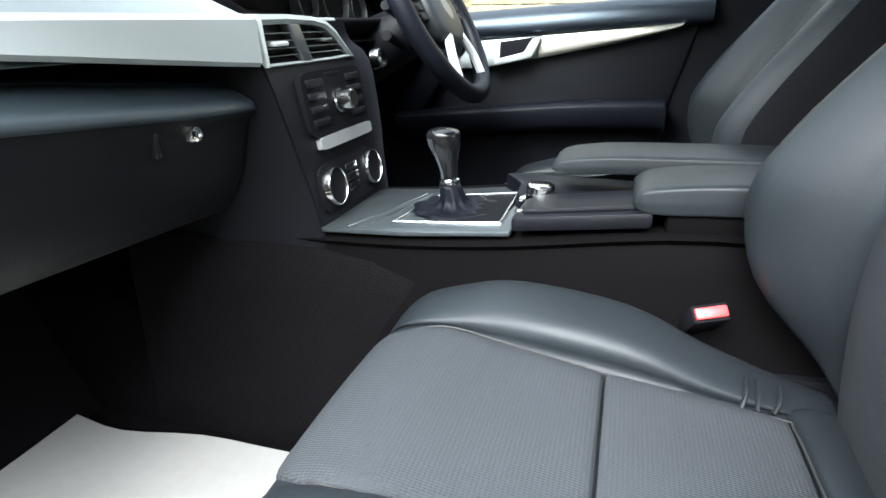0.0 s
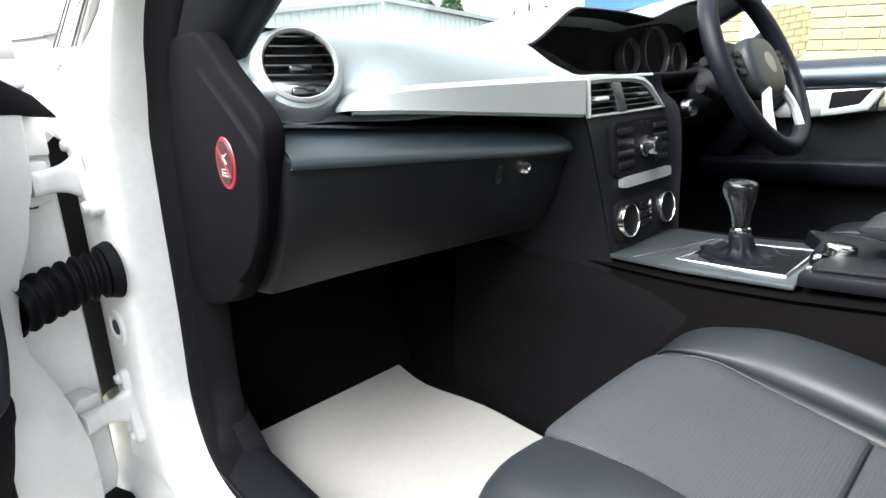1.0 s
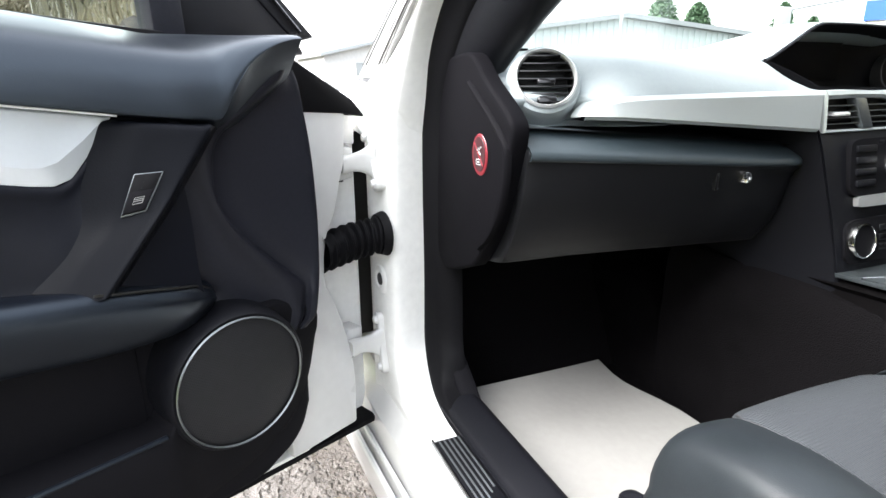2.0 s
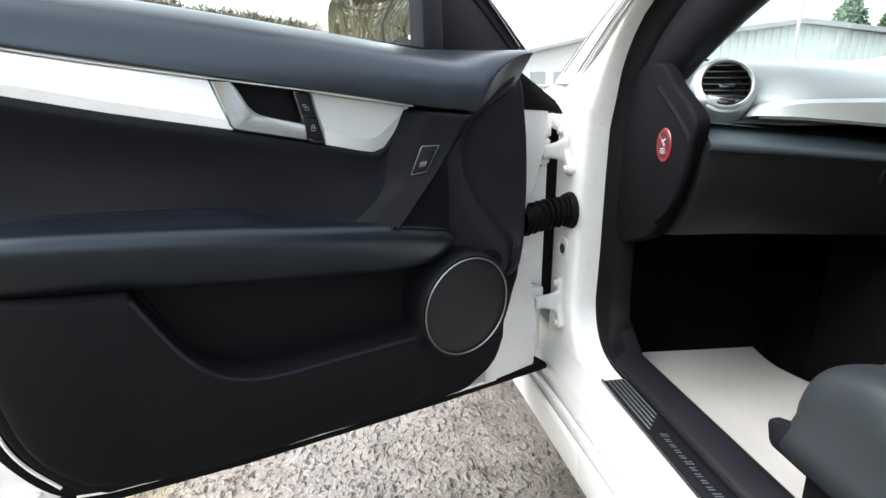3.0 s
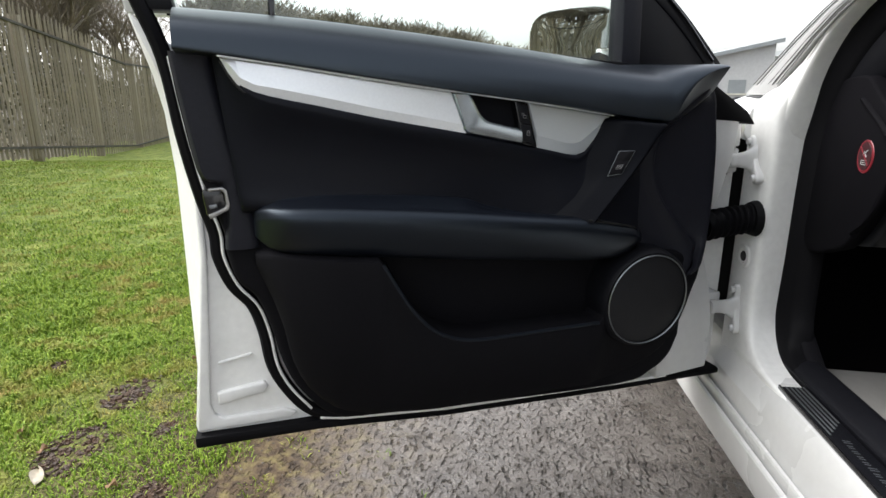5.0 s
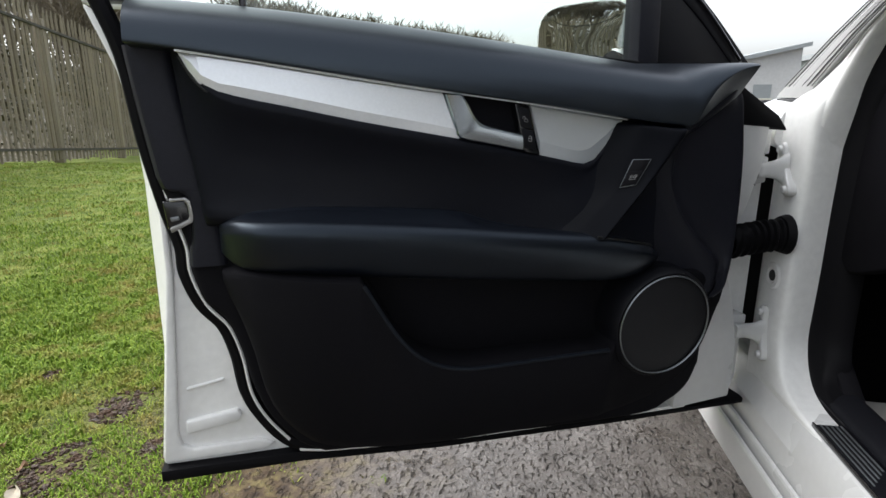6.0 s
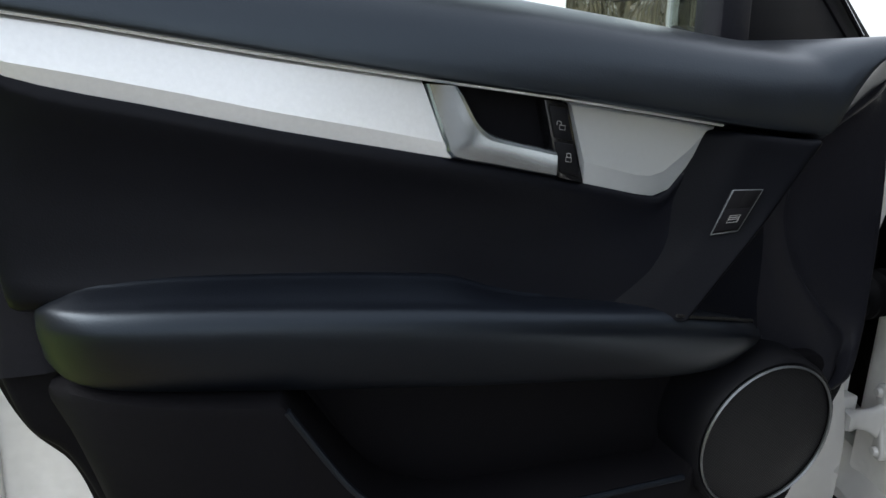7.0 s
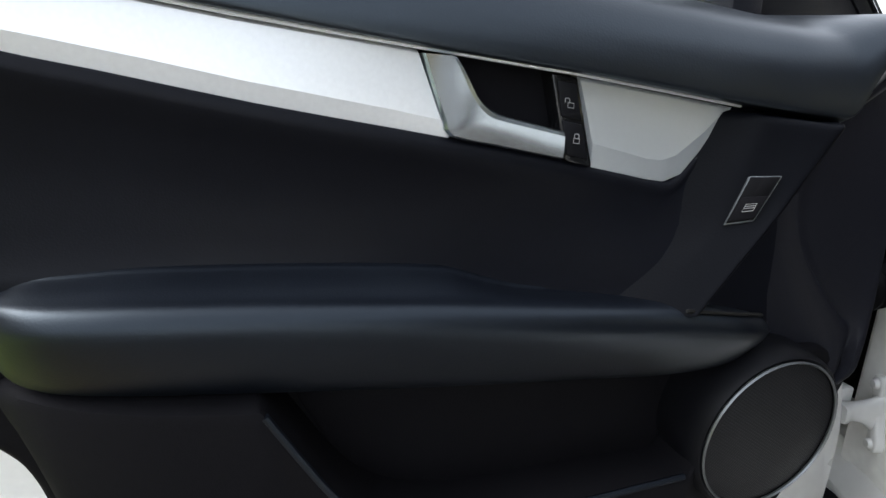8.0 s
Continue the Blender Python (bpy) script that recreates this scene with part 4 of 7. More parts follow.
# bonnet and near wing
part("bonnet", thick(loft([[(-1.45, y, 0.72 - 0.1 * y * y), (-1.1, y, 0.84 - 0.1 * y * y), (-0.7, y, 0.905 - 0.09 * y * y), (-0.36, y, 0.945 - 0.09 * y * y)] for y in (-0.74, -0.5, -0.2, 0.2, 0.5, 0.74)], 3, 3, False, False), 0.02), M_WHITE, car, "white painted bonnet")
part("front_wing", thick(loft([[(x, -0.70, 0.90 + 0.10 * min(0, x + 0.45)), (x, -0.76, 0.895 + 0.10 * min(0, x + 0.45)), (x, -0.83, 0.83 + 0.08 * min(0, x + 0.45)), (x, -0.875, 0.68), (x, -0.88, 0.52), (x, -0.85, 0.40 + 0.25 * max(0, 1 - abs(x + 0.75) / 0.35) ** 0.5)] for x in (-1.3, -1.1, -0.95, -0.75, -0.55, -0.4, -0.15, -0.055)], 2, 3, False, False), 0.012), M_WHITE, car, "white painted front wing")
part("scuttle", box(-0.40, -0.25, -0.70, 0.70, 0.86, 0.955, 0.02), M_PLASTIC_FLAT, car, "black scuttle panel")
part("wing_top", loft([[(x, -0.70, z - 0.05), (x, -0.72, z), (x, -0.775, z - 0.012), (x, -0.80, z - 0.05), (x, -0.79, z - 0.10)] for x, z in ((-0.48, 0.905), (-0.25, 0.94), (-0.08, 0.966), (0.035, 0.960))], 3, 2, True), M_WHITE, car, "white painted wing top", auto=0.9)
part("front_end", loft([[(x, -0.84 * w, 0.25), (x - 0.04, -0.86 * w, 0.45), (x - 0.01, -0.84 * w, 0.62), (x + 0.1, -0.74 * w, 0.70), (x + 0.1, 0.74 * w, 0.70), (x - 0.01, 0.84 * w, 0.62), (x - 0.04, 0.86 * w, 0.45), (x, 0.84 * w, 0.25)] for x, w in ((-1.62, 0.80), (-1.56, 0.94), (-1.42, 1.0), (-1.28, 1.0))], 2, 2, True), M_WHITE, car, "white front end of the body", auto=0.9)
part("far_wing", thick(loft([[(x, 0.70, 0.90 + 0.10 * min(0, x + 0.45)), (x, 0.76, 0.895 + 0.10 * min(0, x + 0.45)), (x, 0.83, 0.83), (x, 0.875, 0.68), (x, 0.88, 0.52), (x, 0.85, 0.40 + 0.25 * max(0, 1 - abs(x + 0.75) / 0.35) ** 0.5)] for x in (-1.3, -1.1, -0.95, -0.75, -0.55, -0.4, -0.15, 0.05)], 2, 3, False, False), 0.012), M_WHITE, car, "white painted front wing")
part("far_rear_side", loft([[(x, 0.80, 0.30), (x, 0.855, 0.42), (x, 0.872, 0.62), (x, 0.862, 0.80), (x, 0.82, 0.94), (x, 0.78, 0.945), (x, 0.76, 0.90), (x, 0.76, 0.30)] for x in (1.33, 1.7, 2.1, 2.54)], 1, 3, True), M_WHITE, car, "white rear side of the body", auto=0.9)
for wx, wy in ((-0.76, 0.76), (2.0, 0.78), (2.0, -0.78)):
    part("wheel", lathe([(0.0, -0.10), (0.20, -0.10), (0.215, -0.11), (0.30, -0.11), (0.318, -0.09), (0.318, 0.09), (0.30, 0.11), (0.0, 0.11)], facing((wx, wy, 0.318), (0, -1, 0)), 40), M_RUBBER, car, "black tyre on a wheel")
tyre = part("wheel", lathe([(0.0, -0.10), (0.20, -0.10), (0.215, -0.11), (0.30, -0.11), (0.318, -0.09), (0.318, 0.09), (0.30, 0.11), (0.0, 0.11)], facing((-0.76, -0.76, 0.318), (0, -1, 0)), 40), M_RUBBER, car, "black tyre on a front wheel")

# roof, floor, bulkhead, rear and far side that close the cabin
part("roof", thick(loft([[(0.72, y, 1.405 - 0.06 * y * y), (1.2, y, 1.45 - 0.07 * y * y), (1.8, y, 1.44 - 0.08 * y * y), (2.35, y, 1.33 - 0.08 * y * y)] for y in (-0.60, -0.3, 0.0, 0.3, 0.60)], 3, 3, False, False), 0.03), M_HEADLINER, car, "pale headliner under the roof")
part("roof_skin", thick(loft([[(0.70, y, 1.432 - 0.06 * y * y), (1.2, y, 1.477 - 0.07 * y * y), (1.8, y, 1.467 - 0.08 * y * y), (2.35, y, 1.357 - 0.08 * y * y)] for y in (-0.62, -0.3, 0.0, 0.3, 0.62)], 3, 3, False, False), 0.012), M_WHITE, car, "white painted roof")
reard = part("rear_door", loft([[(x, -0.80, 0.30), (x, -0.855, 0.42), (x, -0.872, 0.62), (x, -0.862, 0.80), (x, -0.82, 0.94), (x, -0.78, 0.945), (x, -0.76, 0.90), (x, -0.76, 0.30)] for x in (1.42, 1.7, 2.1, 2.5)], 1, 3, True), M_WHITE, car, "closed white rear door", auto=0.9)
part("rear_window", loft([[(1.50, -0.785, 0.94), (1.52, -0.62, 1.38)], [(2.0, -0.785, 0.95), (2.0, -0.62, 1.38)], [(2.45, -0.785, 0.96), (2.25, -0.64, 1.32)]], 1, 1, False, False), M_GLASS, reard, "rear side window", smooth=False).visible_shadow = False
part("rear_wing", loft([[(x, -0.80, 0.30), (x, -0.86, 0.45), (x, -0.872, 0.65), (x, -0.85, 0.84), (x, -0.78, 0.955), (x, -0.60, 0.97), (x, 0.60, 0.97), (x, 0.78, 0.955), (x, 0.87, 0.7), (x, 0.80, 0.30)] for x in (2.52, 3.0, 3.4)], 1, 2, True), M_WHITE, car, "white rear body and boot", auto=0.9)
for sy in (-1, 1):
    part("rear_pillar", loft([[(2.30, sy * 0.63, 1.34), (2.36, sy * 0.60, 1.36), (2.36, sy * 0.63, 1.30)], [(2.55, sy * 0.74, 0.96), (2.95, sy * 0.70, 0.97), (2.75, sy * 0.76, 0.95)]], 1, 1, True), M_WHITE, car, "white rear roof pillar", auto=0.5)
part("floor_pan", box(-0.40, 2.5, -0.72, 0.74, 0.20, 0.262, 0.01), M_CARPET, car, "black carpeted floor")
part("toe_board", prism([(-0.40, 0.25), (0.02, 0.25), (-0.24, 0.55), (-0.30, 0.95), (-0.40, 0.95)], -0.70, 0.72, xzy, r=0.02), M_CARPET, car, "black carpeted toe board")
part("tunnel", prism([(-0.17, 0.25), (-0.125, 0.46), (-0.08, 0.50), (0.08, 0.50), (0.125, 0.46), (0.17, 0.25)], -0.25, 2.0, yzx, r=0.02), M_CARPET, car, "black carpeted tunnel")
part("rear_bulkhead", prism([(2.05, 0.25), (2.6, 0.25), (2.6, 0.95), (2.25, 0.95)], -0.72, 0.72, xzy, r=0.03), M_SEAT_LEATHER, car, "black rear bench")
part("rear_side", prism([(1.35, 0.2), (2.6, 0.2), (2.6, 0.95), (1.40, 0.95)], -0.74, -0.70, xzy, r=0.01), M_PLASTIC, car)
part("centre_pillar", prism([(1.30, 0.38), (1.46, 0.38), (1.50, 0.95), (1.44, 0.95), (1.34, 0.90)], -0.74, -0.69, xzy, r=0.01), M_WHITE_DIRTY, car, "white painted centre pillar")
part("centre_pillar", loft([[(x0, y, z), (x0 + 0.11, y, z), (x0 + 0.11, y + 0.05, z), (x0, y + 0.05, z)] for x0, y, z in ((1.36, -0.73, 0.92), (1.38, -0.66, 1.2), (1.42, -0.58, 1.41))], 1, 1, True), M_PLASTIC, car)
part("centre_pillar", loft([[(x0, y, z), (x0 + 0.11, y, z), (x0 + 0.11, y + 0.05, z), (x0, y + 0.05, z)] for x0, y, z in ((1.30, 0.68, 0.30), (1.32, 0.68, 0.92), (1.36, 0.61, 1.2), (1.42, 0.54, 1.41))], 1, 1, True), M_PLASTIC, car, "black centre pillar trim")

# hinges, check strap bellows
def body_hinge(top, low, far):
    """A slanting plate with two bolted lobes on the pillar, and an arm that flares from the door to the plate."""
    a, b = Vector(top), Vector(low)
    d = (b - a).normalized()
    n = Vector((-d.z, 0, d.x))
    if n.x < 0:
        n = -n
    length = (b - a).length
    side = [(0.004, 0.0075), (0.011, 0.0125), (0.022, 0.0130), (0.036, 0.0095), (length * 0.5, 0.0080), (length - 0.036, 0.0095), (length - 0.022, 0.0130), (length - 0.011, 0.0125), (length - 0.004, 0.0075)]
    out = [a + d * q + n * w for q, w in side] + [a + d * q - n * w for q, w in reversed(side)]
    y = (a.y + b.y) / 2
    hinge = part("door_hinge", prism([(p.x, p.z) for p in out], y - 0.004, y + 0.020, xzy, r=0.004, seg=3), M_WHITE, car, "white painted door hinge")
    for q in (0.017, length - 0.017):
        p = a + d * q
        part("hinge_bolt", lathe([(0.0, 0.0065), (0.0060, 0.0060), (0.0072, 0.004), (0.0088, 0.0)], facing((p.x, y - 0.004, p.z), (0.1, -1, 0)), 16), M_WHITE, hinge)
    mid, end = a.lerp(b, 0.5), Vector(far)
    mid.y = y + 0.002
    cuts = []
    for q, up, wide in ((0.0, 0.034, 0.007), (0.14, 0.026, 0.0065), (0.35, 0.0185, 0.006), (0.65, 0.0155, 0.0065), (0.88, 0.0160, 0.010), (1.0, 0.0145, 0.010)):
        p = mid.lerp(end, q) + Vector((-0.006 * math.sin(math.pi * q), 0, 0))
        cuts.append([p + Vector((x, 0.3 * x, z)) for x, z in ((-wide, up * 0.8), (0.0, up), (wide, up * 0.8), (wide + 0.001, 0.0), (wide, -up * 0.8), (0.0, -up), (-wide, -up * 0.8), (-wide - 0.001, 0.0))])
    part("hinge_arm", loft(cuts, 3, 2, True), M_WHITE, hinge, "flared white hinge arm", auto=1.0)


body_hinge((0.045, -0.790, 0.876), (0.106, -0.790, 0.771), (0.091, -0.850, 0.822))
body_hinge((0.071, -0.790, 0.537), (0.095, -0.790, 0.413), (0.107, -0.855, 0.486))
BEL = [Vector((0.100, -0.778, 0.696)), Vector((0.103, -0.835, 0.689)), Vector((0.124, -0.90, 0.679))]
bel_path = spline(BEL, 16)
bm = bmesh.new()
rings = []
for i, p in enumerate(bel_path):
    d = (bel_path[min(i + 1, len(bel_path) - 1)] - bel_path[max(i - 1, 0)]).normalized()
    s_ = d.cross(Vector((0, 0, 1))).normalized()
    r = 0.034 if i % 4 in (0, 1) else 0.0275
    rings.append([bm.verts.new(p + (s_ * math.cos(a) + Vector((0, 0, 1)) * math.sin(a)) * r) for a in (2 * math.pi * k / 16 for k in range(16))])
for a, b in zip(rings, rings[1:]):
    for k in range(16):
        bm.faces.new((a[k], a[(k + 1) % 16], b[(k + 1) % 16], b[k]))
part("cable_bellows", bm, M_RUBBER, car, "black rubber cable bellows between pillar and door", auto=0.9)
part("bellows_foot", lathe([(0.0, 0.014), (0.036, 0.014), (0.041, 0.0)], facing((0.100, -0.779, 0.696), (0.12, -0.99, 0)), 20), M_RUBBER, car)

# ---- dashboard ----
dash = thing("dashboard", "grey and black car dashboard with silver trim and round air vents", "dashboard")
TOP = [(-0.33, 0.955), (-0.20, 0.985), (0.0, 1.003), (0.16, 1.006), (0.25, 1.001), (0.315, 0.994), (0.362, 0.981), (0.397, 0.939), (0.394, 0.920), (0.3615, 0.900), (0.34, 0.890), (-0.33, 0.86)]
secs = []
for y, k, dip in ((-0.668, 0.93, 0), (-0.662, 0.985, 0), (-0.64, 1.0, 0), (-0.59, 1.0, 0), (-0.56, 1.0, 0), (-0.545, 1.0, 0), (-0.49, 1.0, 0), (-0.30, 1.0, 0), (-0.235, 1.0, 0), (-0.205, 1.0, 0.05), (-0.10, 1.0, 1), (-0.07, 1.0, 1), (0.0, 1.0, 1), (0.12, 1.0, 1), (0.2, 1.01, 1), (0.5, 1.0, 1), (0.60, 1.0, 0.8), (0.66, 0.98, 0), (0.69, 0.9, 0)):
    low = {0.25: 0.085, 0.315: 0.075, 0.362: 0.052, 0.397: 0.004}
    near = {x: v * (1.0 if y < -0.555 else 0.75) for x, v in {0.16: 0.03, 0.25: 0.06, 0.315: 0.078, 0.362: 0.074, 0.397: 0.060, 0.394: 0.062, 0.3615: 0.06, 0.34: 0.05}.items()} if y < -0.52 else {}
    sunk = {0.25: 0.003, 0.315: 0.019, 0.362: 0.031} if y < -0.51 else {}
    secs.append([(x if x < 0 else x * k - near.get(x, 0.0), y, 0.93 + (z - sunk.get(x, 0.0) - 0.93) * (0.6 + 0.4 * k) - dip * low.get(x, 0.0)) for x, z in TOP])
part("dash_top", loft(secs[:-5], 3, 3, True), M_DASH, dash, "soft dashboard top, sky sheen put into its grey", auto=1.0)
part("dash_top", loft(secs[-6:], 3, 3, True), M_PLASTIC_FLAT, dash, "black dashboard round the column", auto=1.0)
# a slanting band along the top of the lid, lower towards the door, over a plain upright face
secs = []
for y in (-0.668, -0.655, -0.55, -0.4, -0.28, -0.17, -0.15):
    dz = 0.0 if y < -0.55 else -0.02 * (y + 0.55) / 0.4
    k = 0.955 if y == -0.668 else 0.98 if y in (-0.655, -0.15) else 1.0
    zt, zb = lerp([(-0.66, 0.897), (-0.48, 0.881), (-0.17, 0.851)], y), lerp([(-0.67, 0.866), (-0.50, 0.853), (-0.21, 0.828)], y)
    low = [(-0.25, zt), (0.34, zt + 0.002), (0.366, zt + 0.001), (0.375, zt - 0.002), (0.411, zb + 0.004), (0.415, zb - 0.003), (0.412, zb - 0.012), (0.402, 0.805), (0.391, 0.775), (0.378, 0.745), (0.352, 0.706), (0.316, 0.689), (0.10, 0.660), (-0.25, 0.65)]
    secs.append([(x * k if x > 0 else x, y, z + (dz if z < 0.75 else dz * 0.5 if z < 0.79 else 0.0)) for x, z in low])
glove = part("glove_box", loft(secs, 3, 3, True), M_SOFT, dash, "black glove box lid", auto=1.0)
# skin over the band in the lighter colour that stands for caught light
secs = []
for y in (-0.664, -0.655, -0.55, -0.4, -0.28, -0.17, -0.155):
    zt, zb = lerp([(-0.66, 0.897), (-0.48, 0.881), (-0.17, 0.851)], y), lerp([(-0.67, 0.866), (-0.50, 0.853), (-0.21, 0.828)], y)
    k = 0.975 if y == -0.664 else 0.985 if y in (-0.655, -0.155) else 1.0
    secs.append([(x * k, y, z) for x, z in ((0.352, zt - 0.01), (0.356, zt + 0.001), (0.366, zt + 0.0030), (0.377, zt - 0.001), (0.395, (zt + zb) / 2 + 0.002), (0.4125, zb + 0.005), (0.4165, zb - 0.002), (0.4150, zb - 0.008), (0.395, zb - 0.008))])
part("lid_band", loft(secs, 3, 2, True), M_BAND, glove, "top band of the lid, coloured paler for caught light", auto=1.0)
part("glove_lock", lathe([(0.0, 0.006), (0.007, 0.006), (0.0085, 0.007), (0.0095, 0.005), (0.010, -0.01)], facing((0.404, -0.272, 0.807), (1, -0.05, 0.1)), 20), M_CHROME, glove, "round chrome lock")
part("glove_latch", box(0.398, 0.408, -0.335, -0.326, 0.790, 0.824, 0.003), M_GLOSS, glove, "black latch handle")
# end cover by the door with its red warning sticker
CAP = [(0.165, 0.985), (0.235, 0.997), (0.278, 0.994), (0.333, 0.962), (0.378, 0.934), (0.404, 0.916), (0.416, 0.897), (0.408, 0.86), (0.372, 0.769), (0.326, 0.704), (0.259, 0.668), (0.14, 0.66), (0.14, 0.95)]
cap = part("end_cover", prism(smooth2([(a - (0.014 if a > 0.3 else 0.0), b) for a, b in CAP], 3), -0.692, -0.664, xzy, r=0.006, seg=3), M_CAP, dash, "black plastic dashboard end cover")
part("cover_ridge", loft([[(x - 0.012, -0.690, z - 0.004), (x - 0.004, -0.6965, z), (x, -0.698, z + 0.002), (x + 0.004, -0.694, z + 0.004), (x + 0.005, -0.688, z + 0.005)] for x, z in ((0.272, 0.955), (0.312, 0.930), (0.350, 0.905), (0.384, 0.878), (0.391, 0.858), (0.388, 0.82), (0.372, 0.775), (0.345, 0.738), (0.315, 0.714))], 3, 2), M_CAP, cap, "raised ridge of the end cover", auto=1.2)
stk = part("warning_sticker", lathe([(0.0, 0.0012), (0.0250, 0.0012), (0.0260, 0.0)], facing((0.310, -0.6925, 0.856), (0, -1, 0)) @ Matrix.Diagonal((0.94, 1.16, 1, 1)), 32), M_RED, dash, "red oval airbag warning sticker")
part("sticker_field", lathe([(0.0, 0.002), (0.0215, 0.002), (0.022, 0.001)], facing((0.310, -0.6925, 0.857), (0, -1, 0)) @ Matrix.Diagonal((0.88, 1.16, 1, 1)), 28), M_RED_DARK, stk)
part("sticker_sign", merged(tube([(0.303, -0.6950, 0.842), (0.317, -0.6950, 0.842), (0.317, -0.6950, 0.850), (0.303, -0.6950, 0.849)], 0.0009, 4, 1, True), tube([(0.306, -0.6950, 0.8455), (0.314, -0.6950, 0.8458)], 0.0011, 4, 1), tube([(0.318, -0.6950, 0.868), (0.311, -0.6950, 0.862), (0.316, -0.6950, 0.856)], 0.0012, 4, 2), tube([(0.305, -0.6950, 0.858), (0.309, -0.6950, 0.866)], 0.0009, 4, 1)), M_PALEPRINT, stk, "small pale child seat warning sign")
part("sticker_slash", tube([(0.295, -0.6950, 0.873), (0.324, -0.6950, 0.841)], 0.0013, 4, 1), M_RED, stk)
# silver trim along the dashboard
ZTU = [(-0.568, 0.909), (-0.562, 0.918), (-0.545, 0.929), (-0.52, 0.935), (-0.48, 0.937), (-0.15, 0.938)]
secs = []
for y in (-0.568, -0.565, -0.558, -0.54, -0.50, -0.40, -0.25, -0.165, -0.158):
    t = lerp(ZTU, y)
    b = lerp([(-0.568, 0.906), (-0.485, 0.902), (-0.32, 0.888), (-0.155, 0.8745)], y)
    x = lerp([(-0.568, 0.376), (-0.53, 0.393), (-0.48, 0.402), (-0.25, 0.412), (-0.158, 0.424)], y)
    secs.append([(0.35, y, t), (x + 0.001, y, t), (x + 0.006, y, t - 0.006), (x + 0.009, y, b + 0.005), (x + 0.004, y, b), (0.35, y, b)])
part("dash_strip", loft(secs, 3, 1, True), M_DASHSTRIP, dash, "brushed silver dashboard strip", auto=0.35)


def vent(m, r, parent, slats, label):
    ring = part("air_vent", lathe([(r * 0.88, -0.012), (r * 0.89, 0.003), (r * 0.94, 0.006), (r * 1.0, 0.003), (r * 1.01, -0.004)], m, 48), M_DIALSILVER, parent, label)
    part("vent_back", lathe([(0.0, -0.03), (r * 0.87, -0.03), (r * 0.87, 0.0)], m, 32), M_BLACKPAINT, ring, smooth=False)
    for k in range(slats):
        v = r * 0.82 * (2 * (k + 0.5) / slats - 1)
        h = math.sqrt(max(0.0, (r * 0.85) ** 2 - v * v))
        bm = prism([(-h, v - 0.0012), (h, v - 0.0012), (h, v + 0.0012), (-h, v + 0.0012)], -0.02, 0.0, xyz, r=0.0005)
        bmesh.ops.transform(bm, matrix=m @ pose(0, 0, 0, 14, 0, 0), verts=bm.verts)
        part("vent_slat", bm, M_GLOSS, ring)
    bm = box(-r * 0.28, r * 0.28, -0.004, 0.004, -0.012, 0.006, 0.002)
    bmesh.ops.transform(bm, matrix=m @ pose(0, -r * 0.12, 0), verts=bm.verts)
    part("vent_tab", bm, M_GLOSS, ring, "gloss black tab")
    bm = box(-r * 0.3, r * 0.3, -0.005, 0.005, -0.012, 0.004, 0.003)
    bmesh.ops.transform(bm, matrix=m @ pose(0, -r * 0.70, 0), verts=bm.verts)
    part("vent_wheel", bm, M_GLOSS, ring)


VENT = facing((0.335, -0.603, 0.9610), (0.84, -0.30, 0.46))
vent(VENT, 0.0455, dash, 7, "round air vent with silver ring")
part("vent_pod", lathe([(0.054, -0.06), (0.054, -0.016), (0.0505, -0.004), (0.045, 0.0)], VENT, 40), M_DASH, dash)
part("demister_vent", loft([rounded(0.035, 0.008, d, facing((0.17, -0.57, 1.004), (0, 0, 1), (0, 1, 0)) @ pose(0, 0, 0, 0, 0, 100)) for d in (0.0, 0.004)], 1, 1, True), M_PLASTIC_FLAT, dash, "slim black demister vent")
part("airbag_mark", box(0.352, 0.356, -0.505, -0.465, 0.953, 0.9555, 0.0005), M_PLASTIC_FLAT, dash)

# ---- centre stack ----
stack = thing("centre_stack", "black centre stack with radio, air vents and climate knobs", "car console")


def stack_x(z):
    return 0.436 + (0.89 - z) * 0.16


def on_stack(y, z, d=0.0):
    return facing((stack_x(z) + d, y, z), (1, 0, 0.16))


secs = []
for z, hw in ((0.930, 0.13), (0.90, 0.142), (0.868, 0.148), (0.78, 0.135), (0.70, 0.118), (0.64, 0.110), (0.60, 0.110)):
    x = stack_x(z) - (0.03 if z > 0.88 else 0.006 if z > 0.86 else 0)
    secs.append([(0.20, -hw - 0.02, z), (x - 0.03, -hw - 0.006, z), (x - 0.006, -hw, z), (x, -hw + 0.012, z), (x, 0, z), (x, hw - 0.012, z), (x - 0.006, hw, z), (0.20, hw + 0.02, z)])
part("stack_body", loft(secs, 3, 2, True), M_PLASTIC, stack, "black centre stack body", auto=0.9)
# twin centre vents in a silver frame
VX = 0.430
OUTER = [(-0.157, 0.938), (-0.09, 0.9385), (-0.02, 0.936), (0.022, 0.930), (0.052, 0.917), (0.086, 0.893), (0.114, 0.8735), (0.05, 0.8725), (-0.05, 0.872), (-0.147, 0.8725)]
INNER = [(-0.151, 0.925), (-0.09, 0.9265), (-0.02, 0.925), (0.014, 0.920), (0.042, 0.908), (0.074, 0.888), (0.092, 0.8785), (0.04, 0.877), (-0.05, 0.8765), (-0.1425, 0.877)]
secs = []
for a, b in zip(OUTER + OUTER[:1], INNER + INNER[:1]):
    secs.append([(VX - 0.02, *a), (VX + 0.003, *a), (VX + 0.006, (a[0] + b[0]) / 2, (a[1] + b[1]) / 2), (VX + 0.003, *b), (VX - 0.02, *b)])
